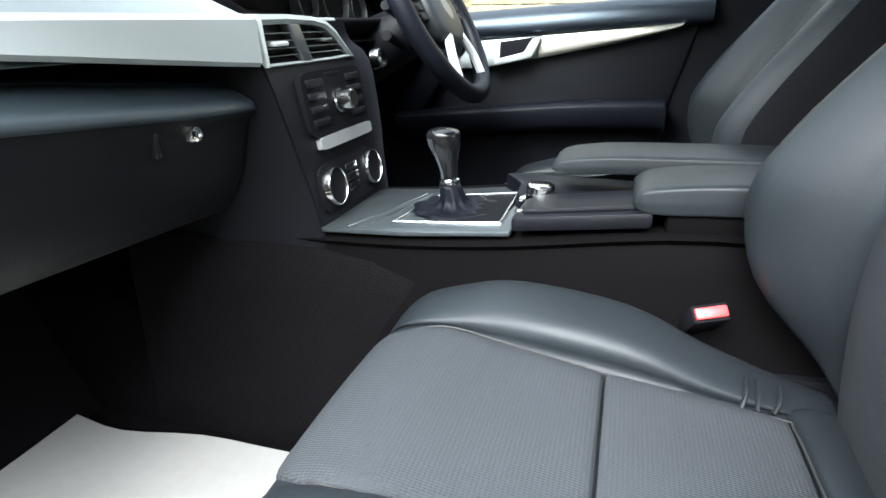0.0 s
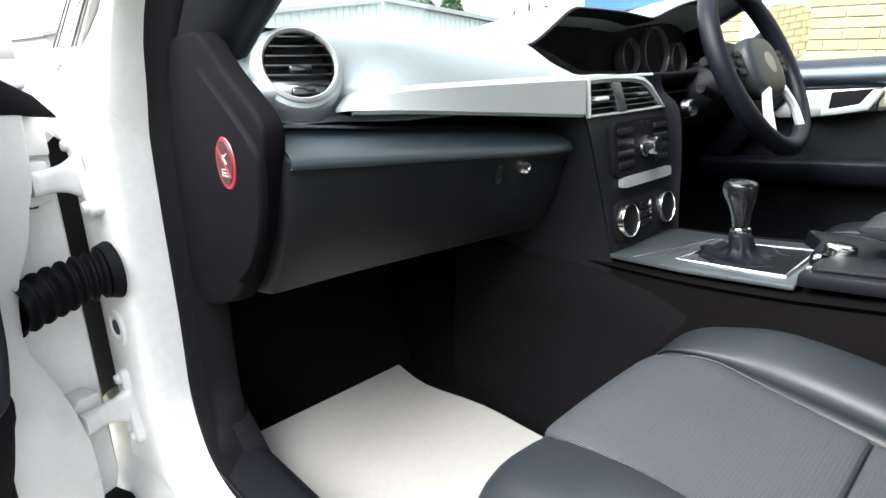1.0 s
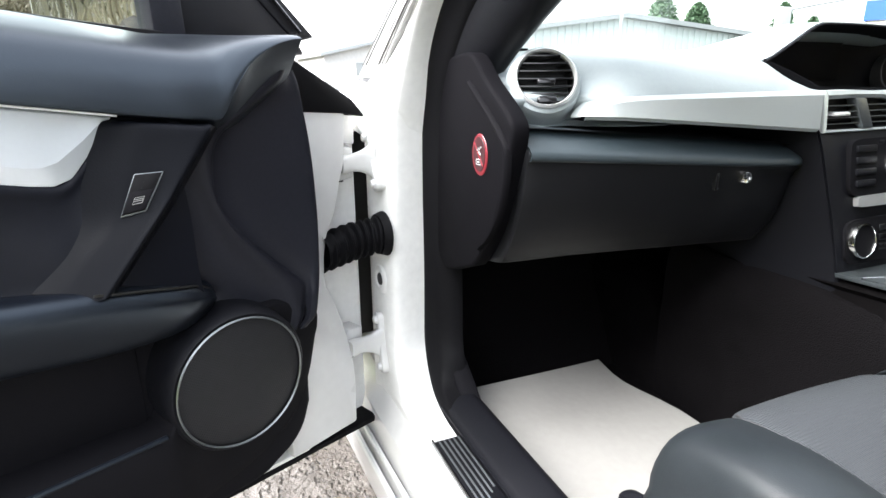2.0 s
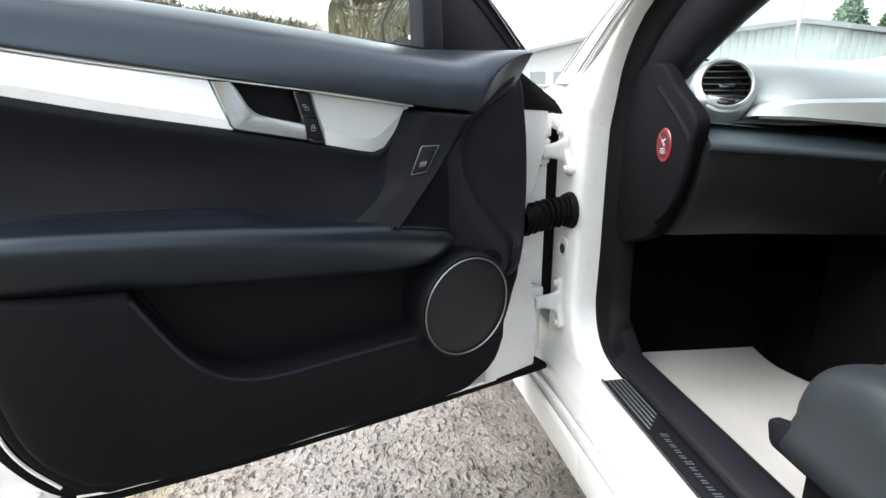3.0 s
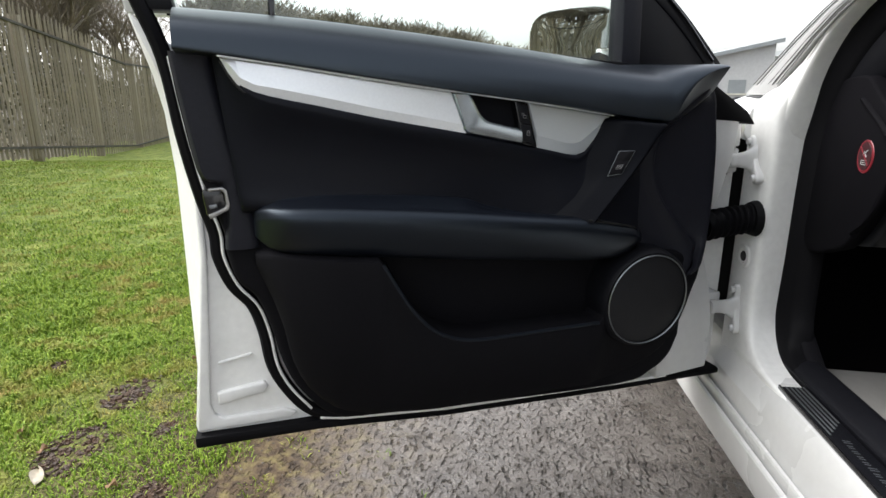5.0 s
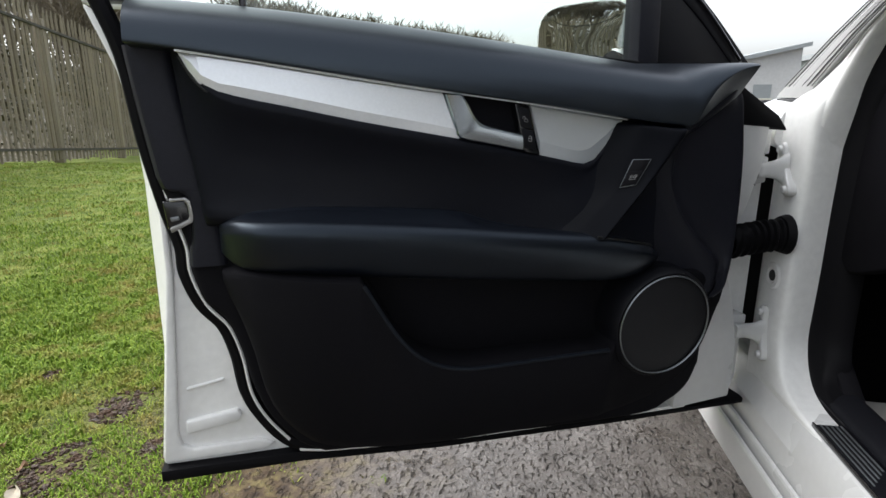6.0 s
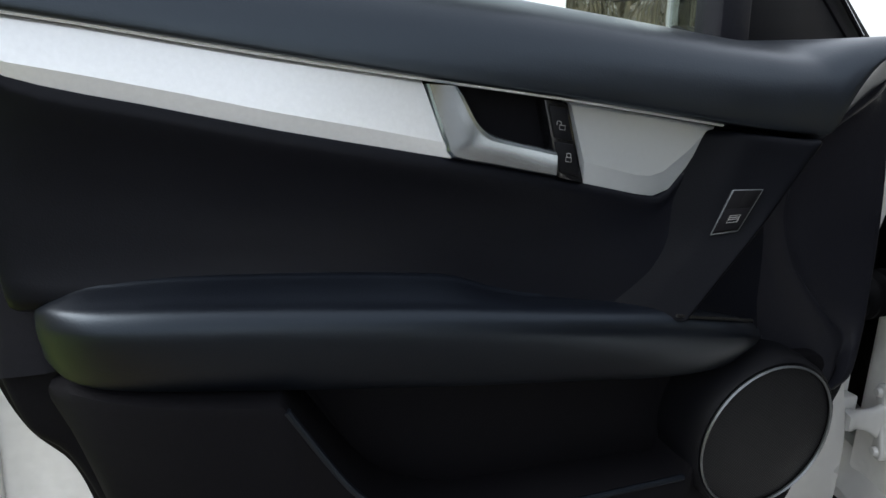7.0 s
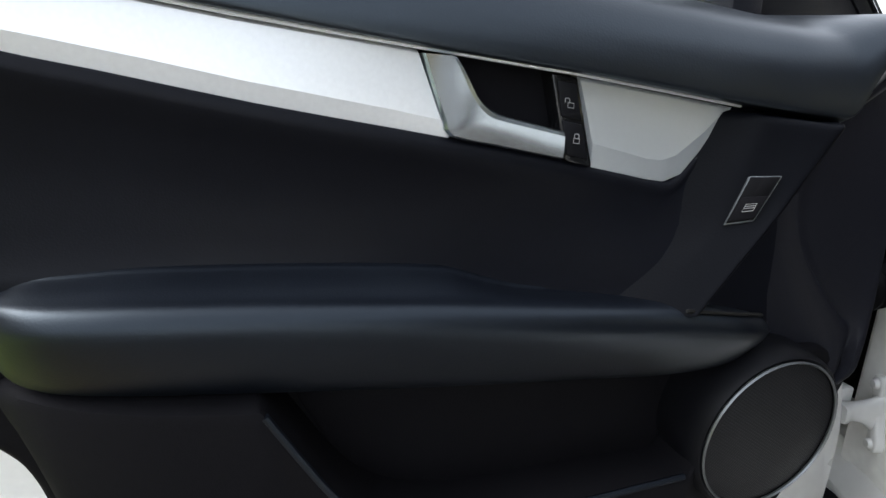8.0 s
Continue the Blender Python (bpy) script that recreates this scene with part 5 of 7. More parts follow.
vf = part("vent_frame", loft(secs, 1, 1, True, False), M_DASHSTRIP, stack, "silver frame of two air vents", auto=0.6)
part("vent_hollow", prism(INNER, VX - 0.03, VX - 0.014, yzx), M_BLACKPAINT, vf, smooth=False)
for z, y0, y1 in ((0.886, -0.143, 0.078), (0.8955, -0.145, 0.064), (0.905, -0.147, 0.047), (0.9145, -0.149, 0.028)):
    part("vent_slat", box(VX - 0.014, VX + 0.001, y0, y1, z - 0.0012, z + 0.0012, 0.0006), M_GLOSS, vf)
    part("slat_edge", box(VX + 0.0005, VX + 0.002, y0 + 0.004, y1 - 0.004, z - 0.0006, z + 0.0010), M_GUNMETAL, vf)
part("vent_bar", prism([(-0.088, 0.926), (-0.062, 0.926), (-0.030, 0.877), (-0.056, 0.877)], VX - 0.012, VX + 0.006, yzx, r=0.002), M_GUNMETAL, vf, "satin metal bar between the vents")
part("vent_tab", box(VX - 0.01, VX + 0.009, -0.132, -0.098, 0.8985, 0.9045, 0.002), M_SILVER, vf)
part("vent_tab", box(VX - 0.01, VX + 0.009, 0.005, 0.030, 0.9005, 0.9055, 0.002), M_GUNMETAL, vf)
radio = part("radio", loft([rounded(0.098, 0.047, d, on_stack(0.0, 0.815), 8) for d in (-0.005, 0.005, 0.007)], 1, 1, True), M_PLASTIC_FLAT, stack, "black radio with button rows")
for side in (-1, 1):
    for k in range(4):
        bm = box(-0.024, 0.024, -0.0055, 0.0055, 0.004, 0.011, 0.002)
        bmesh.ops.transform(bm, matrix=on_stack(side * 0.062, 0.845 - 0.0185 * k), verts=bm.verts)
        part("radio_button", bm, M_PLASTIC, radio, "dark button")
part("radio_knob", lathe([(0.0, 0.030), (0.013, 0.030), (0.015, 0.028), (0.016, 0.008), (0.019, 0.006), (0.019, 0.0)], on_stack(0.0, 0.815, 0.006), 28), M_CHROME, radio, "chrome radio knob")
part("radio_slot", merged(*[box(stack_x(0.862) + 0.004, stack_x(0.862) + 0.009, -0.03 + 0.02 * k, -0.016 + 0.02 * k, 0.852, 0.858, 0.001) for k in range(3)]), M_PLASTIC, radio)
rail = part("switch_rail", loft([rounded(0.088, 0.0095, d, on_stack(0.008, 0.760), 8) for d in (-0.005, 0.008, 0.010)], 1, 1, True), M_DIALSILVER, stack, "silver row of switches")
clim = part("climate_panel", loft([rounded(0.102, 0.038, d, on_stack(0.0, 0.694), 6) for d in (-0.004, 0.003, 0.005)], 1, 1, True), M_PLASTIC_FLAT, stack, "black climate panel")
for y in (-0.068, 0.068):
    k = part("climate_knob", lathe([(0.0262, 0.0), (0.0262, 0.012), (0.0268, 0.0132), (0.0288, 0.0128), (0.0295, 0.010), (0.030, 0.0)], on_stack(y, 0.696, 0.003), 36), M_CHROME, clim, "ribbed chrome climate knob")
    part("knob_face", lathe([(0.0, 0.010), (0.0262, 0.009)], on_stack(y, 0.696, 0.003), 24), M_PLASTIC_FLAT, k)
for i in range(3):
    bm = box(-0.02, 0.02, -0.006, 0.006, 0.004, 0.007, 0.001)
    bmesh.ops.transform(bm, matrix=on_stack(0.0, 0.712 - 0.016 * i), verts=bm.verts)
    part("climate_button", bm, M_GLOSS, clim)

# ---- centre console ----
M_SIDE = mat("dull_black_console_side", (0.0030, 0.0026, 0.0028), 0.85, spec=0.04, vary=0.15, scale=(8, 160), bump=0.3, bump_scale=700, dist=0.0005)
M_DECK = mat("dark_satin_deck", (0.075, 0.086, 0.091), 0.30, metal=0.55, vary=0.08, scale=(3, 200))
con = thing("centre_console", "black centre console with silver gear plate and folding armrests", "car console")
part("console_body", loft([[(x, -hw - 0.012, 0.27), (x, -hw - 0.004, z - 0.06), (x, -hw, z - 0.012), (x, -hw + 0.008, z), (x, hw - 0.008, z), (x, hw, z - 0.012), (x, hw + 0.012, 0.27)] for x, hw, z in ((0.40, 0.110, 0.628), (0.50, 0.112, 0.632), (0.62, 0.118, 0.640), (0.76, 0.122, 0.656), (0.95, 0.124, 0.685), (1.10, 0.124, 0.690), (1.45, 0.124, 0.690))], 3, 2, True), M_SIDE, con, "black plastic console sides", auto=0.9)
part("console_carpet", loft([[(0.15, -0.17, 0.27), (0.15, -0.165, 0.50), (0.15, -0.15, 0.62), (0.15, -0.05, 0.64)], [(0.35, -0.165, 0.27), (0.35, -0.16, 0.50), (0.36, -0.135, 0.618), (0.36, -0.05, 0.62)], [(0.56, -0.145, 0.27), (0.56, -0.130, 0.50), (0.56, -0.117, 0.600), (0.56, -0.05, 0.60)], [(0.80, -0.125, 0.27), (0.80, -0.120, 0.50), (0.80, -0.11, 0.600), (0.80, -0.05, 0.60)]], 3, 3), M_CARPET, con)


def deck_z(x):
    return lerp([(0.45, 0.636), (0.62, 0.646), (0.76, 0.662)], x)


bm = prism([(0.455, -0.112), (0.60, -0.117), (0.755, -0.121), (0.755, 0.121), (0.60, 0.117), (0.455, 0.112)], 0.0, 0.008, xyz, r=0.003)
for v in bm.verts:
    v.co.z += deck_z(v.co.x)
part("gear_plate", bm, M_DECK, con, "silver gear lever plate")
GATE = [(0.575, -0.088), (0.735, -0.093), (0.735, 0.06), (0.60, 0.055)]
part("gate_frame", tube([(x, y, deck_z(x) + 0.010) for x, y in GATE], 0.0035, 8, 1, True), M_CHROME, con, "bright frame round the gear gaiter")
bm = prism([(x, y) for x, y in GATE], 0.0, 0.0095, xyz)
for v in bm.verts:
    v.co.z += deck_z(v.co.x)
part("gate_well", bm, M_PLASTIC_FLAT, con, smooth=False)
folds = []
for cx, r0, z in ((0.655, 0.066, 0.6615), (0.654, 0.058, 0.6660), (0.652, 0.044, 0.6640), (0.650, 0.030, 0.6660), (0.647, 0.0215, 0.6740), (0.644, 0.0175, 0.6860), (0.641, 0.0145, 0.6985)):
    folds.append([(cx + r0 * (1.10 - 0.12 * (k % 2) * (r0 > 0.02)) * math.cos(a) * (1.0 if r0 < 0.03 else 1.02), -0.013 + r0 * (1.10 - 0.12 * (k % 2) * (r0 > 0.02)) * math.sin(a), z - 0.002 * (k % 2)) for k, a in enumerate(2 * math.pi * q / 20 for q in range(20))])
part("gear_gaiter", loft(folds, 3, 2, True), M_LEATHER, con, "folded black leather gear gaiter", auto=1.5)
for k in range(2):
    part("deck_line", tube([(0.515 + 0.022 * k, -0.112, deck_z(0.515) + 0.0095), (0.545 + 0.016 * k, -0.02, deck_z(0.545) + 0.0095), (0.575 + 0.010 * k, 0.075, deck_z(0.575) + 0.0095)], 0.0016, 6, 3), M_CHROME, con, "thin bright line on the deck")
part("lever_collar", lathe([(0.0145, 0.0), (0.0155, 0.002), (0.0155, 0.012), (0.014, 0.014)], facing((0.641, -0.010, 0.692), (-0.15, 0, 1), (0, 1, 0)), 20), M_CHROME, con, "chrome gear lever collar")
knob = part("gear_knob", loft([[(cx + hx * math.cos(a), -0.006 + hy * math.sin(a), z) for a in (2 * math.pi * k / 12 for k in range(12))] for cx, hx, hy, z in ((0.639, 0.0125, 0.0125, 0.704), (0.637, 0.0135, 0.014, 0.72), (0.634, 0.0175, 0.018, 0.738), (0.631, 0.0235, 0.024, 0.755), (0.629, 0.0255, 0.026, 0.768), (0.629, 0.0225, 0.023, 0.777), (0.629, 0.010, 0.010, 0.781))], 3, 2, True), M_GLOSS, con, "gloss black gear knob", auto=1.5)
part("knob_flank", loft([[(cx + hx * math.cos(a), -0.006 + hy * math.sin(a), z) for a in (radians(165 + 16 * k) for k in range(6))] for cx, hx, hy, z in ((0.639, 0.0135, 0.0135, 0.704), (0.637, 0.0145, 0.015, 0.72), (0.634, 0.0185, 0.019, 0.738), (0.631, 0.0244, 0.0249, 0.755), (0.629, 0.0262, 0.0267, 0.767))], 3, 2, False, False), M_HANDLE, knob, "satin silver flank")
# tray, controller, armrests
part("tray", prism([(0.755, -0.122), (0.93, -0.124), (0.935, -0.02), (0.80, -0.015), (0.76, -0.03)], 0.0, 0.022, xyz, r=0.006), M_PLASTIC, con, "black lidded tray").location = (0, 0, 0)
tray = [o for o in con.children if o.name.startswith("tray")][0]
for v in tray.data.vertices:
    v.co.z += 0.668 + (v.co.x - 0.755) * 0.125
part("tray_lid", loft([[(x, -0.108, z), (x, -0.104, z + 0.004), (x, -0.032, z + 0.004), (x, -0.028, z)] for x, z in ((0.772, 0.692), (0.85, 0.702), (0.918, 0.711))], 2, 1, True), M_PLASTIC, con, "smooth black tray lid", auto=0.4)
part("tray_rim", tube([(0.772, -0.110, 0.6935), (0.918, -0.110, 0.7125), (0.922, -0.030, 0.7130), (0.772, -0.026, 0.6935)], 0.0022, 6, 1, True), M_PLASTIC_FLAT, con)
part("tray_end", box(0.916, 0.926, -0.106, -0.060, 0.708, 0.7165, 0.002), M_GUNMETAL, con, "bright end of the tray lid")
part("tray_button", box(0.760, 0.768, -0.110, -0.098, 0.690, 0.696, 0.002), M_CHROME, con, "small chrome button")
part("console_deck", prism([(0.755, -0.03), (0.80, -0.015), (0.935, -0.02), (0.98, 0.12), (0.70, 0.12), (0.735, 0.06), (0.74, 0.0)], 0.655, 0.690, xyz, r=0.008), M_LEATHER, con, "black padded console deck")
part("controller_knob", lathe([(0.0, 0.014), (0.017, 0.014), (0.0195, 0.0125), (0.021, 0.008), (0.0205, 0.004), (0.022, 0.0)], pose(0.778, -0.010, 0.693), 32), M_CHROME, con, "round chrome controller")
part("controller_key", box(0.752, 0.762, -0.044, -0.020, 0.688, 0.694, 0.002), M_CHROME, con)
for y0, y1, x0, z0 in ((-0.124, -0.004, 0.905, 0.004), (0.004, 0.124, 0.79, 0.014)):
    cy, hw = (y0 + y1) / 2, (y1 - y0) / 2
    secs = []
    for k, (dx, hz, zc) in enumerate(((0.0, 0.006, 0.715), (0.012, 0.018, 0.717), (0.04, 0.024, 0.720), (0.12, 0.026, 0.726), (0.30, 0.026, 0.735))):
        x = x0 + dx * (1.0 if dx < 0.1 else (1.25 - x0) / 0.30 if dx > 0.2 else 1.0)
        w = hw * (0.86, 0.95, 1.0, 1.0, 1.0)[k]
        hz, zc = (hz * 0.5, zc - 0.002) if y0 > 0 else (hz * 0.74, zc + 0.002)
        secs.append([(x, cy - w, zc + z0 - hz * 0.7), (x, cy - w * 1.0, zc + z0 + hz * 0.5), (x, cy - w * 0.8, zc + z0 + hz), (x, cy + w * 0.8, zc + z0 + hz), (x, cy + w, zc + z0 + hz * 0.5), (x, cy + w, zc + z0 - hz * 0.7), (x, cy + w * 0.8, zc + z0 - hz), (x, cy - w * 0.8, zc + z0 - hz)])
    part("console_armrest", loft(secs, 3, 3, True), M_SEAT_LEATHER, con, "padded black leather armrest", auto=1.2)
part("armrest_box", box(0.945, 1.26, -0.118, 0.118, 0.68, 0.725, 0.008), M_SIDE, con)

# ---- seats ----


def seat(name, m, label, inner):
    """A front seat; its own x runs back, y across, z up from the floor under its middle."""
    s = thing(name, label, "car seat", m, group="front seats")
    # cushion: sections from front to back
    secs = []
    for x, hw, zc, zs in ((-0.246, 0.19, 0.515, 0.510), (-0.241, 0.225, 0.545, 0.545), (-0.213, 0.25, 0.573, 0.584), (-0.158, 0.258, 0.579, 0.605), (-0.08, 0.262, 0.568, 0.618), (0.05, 0.262, 0.552, 0.604), (0.15, 0.256, 0.540, 0.566), (0.24, 0.246, 0.535, 0.541), (0.28, 0.242, 0.53, 0.533)):
        b = 0.44
        secs.append([(x, -hw + 0.02, b), (x, -hw, (b + zs) / 2), (x, -hw + 0.012, zs - 0.018), (x, -hw + 0.045, zs), (x, -0.158, zs - 0.16 * (zs - zc)), (x, -0.139, zs - 0.50 * (zs - zc)), (x, -0.131, zc), (x, 0.0, zc + 0.006), (x, 0.131, zc), (x, 0.139, zs - 0.50 * (zs - zc)), (x, 0.158, zs - 0.16 * (zs - zc)), (x, hw - 0.045, zs), (x, hw - 0.012, zs - 0.018), (x, hw, (b + zs) / 2), (x, hw - 0.02, b)])
    part("cushion_bolster", loft(secs, 4, 3, True), M_SEAT_LEATHER, s, "dark leather seat cushion with raised bolsters", auto=1.5)
    secs = []
    for x, zc, hw in ((-0.244, 0.541, 0.09), (-0.223, 0.5715, 0.118), (-0.158, 0.5855, 0.132), (-0.08, 0.5765, 0.128), (0.015, 0.566, 0.122), (0.030, 0.560, 0.121)):
        secs.append([(x, -hw - 0.003, zc - 0.012), (x, -hw, zc + 0.003), (x, -hw * 0.5, zc + 0.007), (x, 0, zc + 0.008), (x, hw * 0.5, zc + 0.007), (x, hw, zc + 0.003), (x, hw + 0.003, zc - 0.012)])
    part("cushion_cloth", loft(secs, 4, 3), M_FABRIC, s, "grey ribbed cloth seat centre", auto=1.2)
    secs = []
    for x, zc, hw in ((0.0335, 0.557, 0.121), (0.044, 0.563, 0.121), (0.14, 0.555, 0.117), (0.205, 0.549, 0.110), (0.216, 0.540, 0.108)):
        secs.append([(x, -hw - 0.003, zc - 0.012), (x, -hw, zc + 0.003), (x, -hw * 0.5, zc + 0.006), (x, 0, zc + 0.007), (x, hw * 0.5, zc + 0.006), (x, hw, zc + 0.003), (x, hw + 0.003, zc - 0.012)])
    part("cushion_cloth", loft(secs, 4, 3), M_FABRIC, s, "grey ribbed cloth seat centre", auto=1.2)
    part("cushion_rear", loft([[(x, -0.150, z - 0.016), (x, -0.136, z - 0.003), (x, -0.06, z + 0.004), (x, 0.0, z + 0.005), (x, 0.06, z + 0.004), (x, 0.136, z - 0.003), (x, 0.150, z - 0.016)] for x, z in ((0.2185, 0.538), (0.226, 0.549), (0.242, 0.554), (0.262, 0.552), (0.30, 0.545))], 3, 3), M_SEAT_LEATHER, s, "leather roll along the back of the cushion", auto=1.5)
    for sy in (-1, 1):
        for k, (fx, d) in enumerate(((0.172, 0.010), (0.188, 0.004), (0.203, 0.014))):
            part("leather_fold", tube([(fx, sy * 0.126, 0.546), (fx + d * 0.5, sy * 0.137, 0.5545 - 0.0012 * k), (fx + d * 0.7, sy * 0.152, 0.5605 - 0.0022 * k), (fx + d, sy * 0.170, 0.5590 - 0.0024 * k)], 0.0024, 6, 4), M_SEAT_LEATHER, s, "small crease in the leather")
        part("cushion_seam", tube([(-0.222, sy * 0.122, 0.573), (-0.158, sy * 0.1355, 0.588), (-0.08, sy * 0.1315, 0.580), (0.07, sy * 0.1235, 0.560), (0.205, sy * 0.1145, 0.549), (0.217, sy * 0.104, 0.548), (0.219, 0.0, 0.552)], 0.0014, 6, 4), M_BELT, s)
    # backrest: sections upwards, leaning back
    secs = []
    for z, hw, lean, bol in ((0.50, 0.205, 0.315, 0.01), (0.58, 0.235, 0.290, 0.038), (0.66, 0.255, 0.262, 0.082), (0.75, 0.262, 0.258, 0.098), (0.82, 0.262, 0.282, 0.094), (0.92, 0.255, 0.335, 0.075), (1.02, 0.235, 0.385, 0.045), (1.08, 0.205, 0.415, 0.025), (1.11, 0.16, 0.435, 0.012)):
        t = 0.13 if z < 1.05 else 0.085
        secs.append([(lean + t, -hw + 0.03, z), (lean + t * 0.5, -hw, z), (lean + 0.01 - bol * 0.8, -hw + 0.012, z), (lean - bol, -hw + 0.05, z), (lean - bol * 0.45, -0.165, z), (lean, -0.135, z), (lean - 0.004, 0, z), (lean, 0.135, z), (lean - bol * 0.45, 0.165, z), (lean - bol, hw - 0.05, z), (lean + 0.01 - bol * 0.8, hw - 0.012, z), (lean + t * 0.5, hw, z), (lean + t, hw - 0.03, z), (lean + t + 0.01, 0, z)])
    part("bolster_side", loft([[(c[2][0] + (0.022 if inner > 0 else 0.004), inner * (c[0] + (0.001 if inner > 0 else -0.004)), z), (c[2][0] + 0.045, inner * (c[0] + 0.0075), z), (c[1][0] + 0.03, inner * (c[0] + 0.0065), z), (c[1][0] + 0.05, inner * (c[0] - 0.02), z), (c[2][0] + 0.04, inner * (c[0] - 0.02), z)] for c, z in [((-s_[1][1], s_[1], s_[2]), s_[0][2]) for s_ in secs[1:7]]], 3, 2, True), M_PLASTIC_FLAT, s, "matt black side of the backrest", auto=1.2)
    part("backrest_bolster", loft(secs, 4, 3, True), M_SEAT_LEATHER, s, "dark leather backrest with raised bolsters", auto=1.5)
    secs = []
    for z, lean in ((0.545, 0.266), (0.60, 0.259), (0.68, 0.253), (0.76, 0.258), (0.82, 0.279), (0.90, 0.32), (0.955, 0.349)):
        secs.append([(lean + 0.012, -0.143, z), (lean - 0.002, -0.138, z), (lean - 0.010, 0, z), (lean - 0.002, 0.138, z), (lean + 0.012, 0.143, z)])
    part("backrest_cloth", loft(secs, 4, 3), M_FABRIC, s, "grey ribbed cloth backrest centre", auto=1.2)
    part("headrest", loft([[(0.46 + dx + k * math.cos(a), 0.125 * h * math.sin(a), z) for a in (2 * math.pi * i / 12 for i in range(12))] for z, k, h, dx in ((1.13, 0.02, 0.6, 0.0), (1.15, 0.045, 0.95, 0.0), (1.22, 0.055, 1.0, 0.005), (1.29, 0.045, 0.95, 0.012), (1.31, 0.02, 0.7, 0.015))], 3, 2, True), M_SEAT_LEATHER, s, "padded black headrest", auto=1.5)
    for sy in (-0.06, 0.06):
        part("headrest_rod", tube([(0.48, sy, 1.06), (0.475, sy, 1.15)], 0.006, 8, 1), M_CHROME, s)
    part("seat_side", prism([(-0.25, 0.44), (0.40, 0.42), (0.42, 0.52), (0.30, 0.53), (-0.2, 0.50), (-0.262, 0.48)], -0.262, -0.235, xzy, r=0.01), M_PLASTIC, s, "black plastic seat side cover")
    part("seat_side", prism([(-0.25, 0.44), (0.40, 0.42), (0.42, 0.52), (0.30, 0.53), (-0.2, 0.50), (-0.262, 0.48)], 0.235, 0.262, xzy, r=0.01), M_PLASTIC, s, "black plastic seat side cover")
    for sy in (-0.20, 0.20):
        part("seat_rail", box(-0.28, 0.34, sy - 0.02, sy + 0.02, 0.258, 0.30, 0.005), M_PLASTIC_FLAT, s)
        part("seat_stand", box(-0.22, 0.30, sy - 0.015, sy + 0.015, 0.295, 0.46, 0.005), M_PLASTIC_FLAT, s)
    part("seat_base", box(-0.24, 0.30, -0.21, 0.21, 0.40, 0.47, 0.02), M_PLASTIC_FLAT, s)
    return s


seat("passenger_seat", pose(0.86, -0.385, 0), "dark leather and grey cloth front passenger seat", 1)
seat("driver_seat", pose(0.86, 0.385, 0), "dark leather and grey cloth driver seat", -1)
buckle = thing("belt_buckle", "black seat belt buckle with a red button", "seat belt")
bm = box(-0.021, 0.021, -0.011, 0.011, -0.06, 0.020, 0.004)
bmesh.ops.transform(bm, matrix=pose(1.000, -0.165, 0.603, 50, -10, 14), verts=bm.verts)
part("buckle_body", bm, M_PLASTIC_FLAT, buckle)
bm = box(-0.018, 0.018, -0.0068, 0.0068, 0.012, 0.0245, 0.002)
bmesh.ops.transform(bm, matrix=pose(1.000, -0.165, 0.603, 50, -10, 14), verts=bm.verts)
part("buckle_button", bm, M_RED_BUCKLE, buckle, "red release button")
part("buckle_stalk", tube([(1.03, -0.155, 0.54), (1.05, -0.15, 0.47), (1.05, -0.145, 0.40)], 0.012, 8, 3), M_BELT, buckle)

# ---- steering wheel and instruments ----
M_DIALRING = mat("dull_dial_metal", (0.16, 0.165, 0.17), 0.4, metal=0.6, vary=0.1)
wheel = thing("steering_wheel", "black leather steering wheel with silver spokes", "steering wheel")
SW = facing((0.503, 0.352, 0.947), (0.87, 0.0, 0.49))


def on_wheel(pts):
    return [SW @ Vector(p) for p in pts]


part("rim", tube(on_wheel([(0.180 * math.cos(a), 0.180 * math.sin(a), 0) for a in (2 * math.pi * k / 24 for k in range(24))]), 0.0185, 12, 3, True), M_LEATHER, wheel, "black leather rim")
part("hub", loft([[SW @ Vector((w * math.copysign(abs(math.cos(a)) ** 0.7, math.cos(a)), h * math.copysign(abs(math.sin(a)) ** 0.7, math.sin(a)) - 0.01, z)) for a in (2 * math.pi * k / 16 for k in range(16))] for w, h, z in ((0.05, 0.045, -0.05), (0.075, 0.06, -0.02), (0.082, 0.065, 0.0), (0.075, 0.058, 0.018), (0.04, 0.03, 0.024))], 3, 2, True), M_SEAT_LEATHER, wheel, "black airbag cover", auto=1.5)
part("hub_badge", lathe([(0.0, 0.004), (0.022, 0.003), (0.025, 0.0)], SW @ pose(0, -0.008, 0.022), 28), M_DIALRING, wheel, "round metal badge")
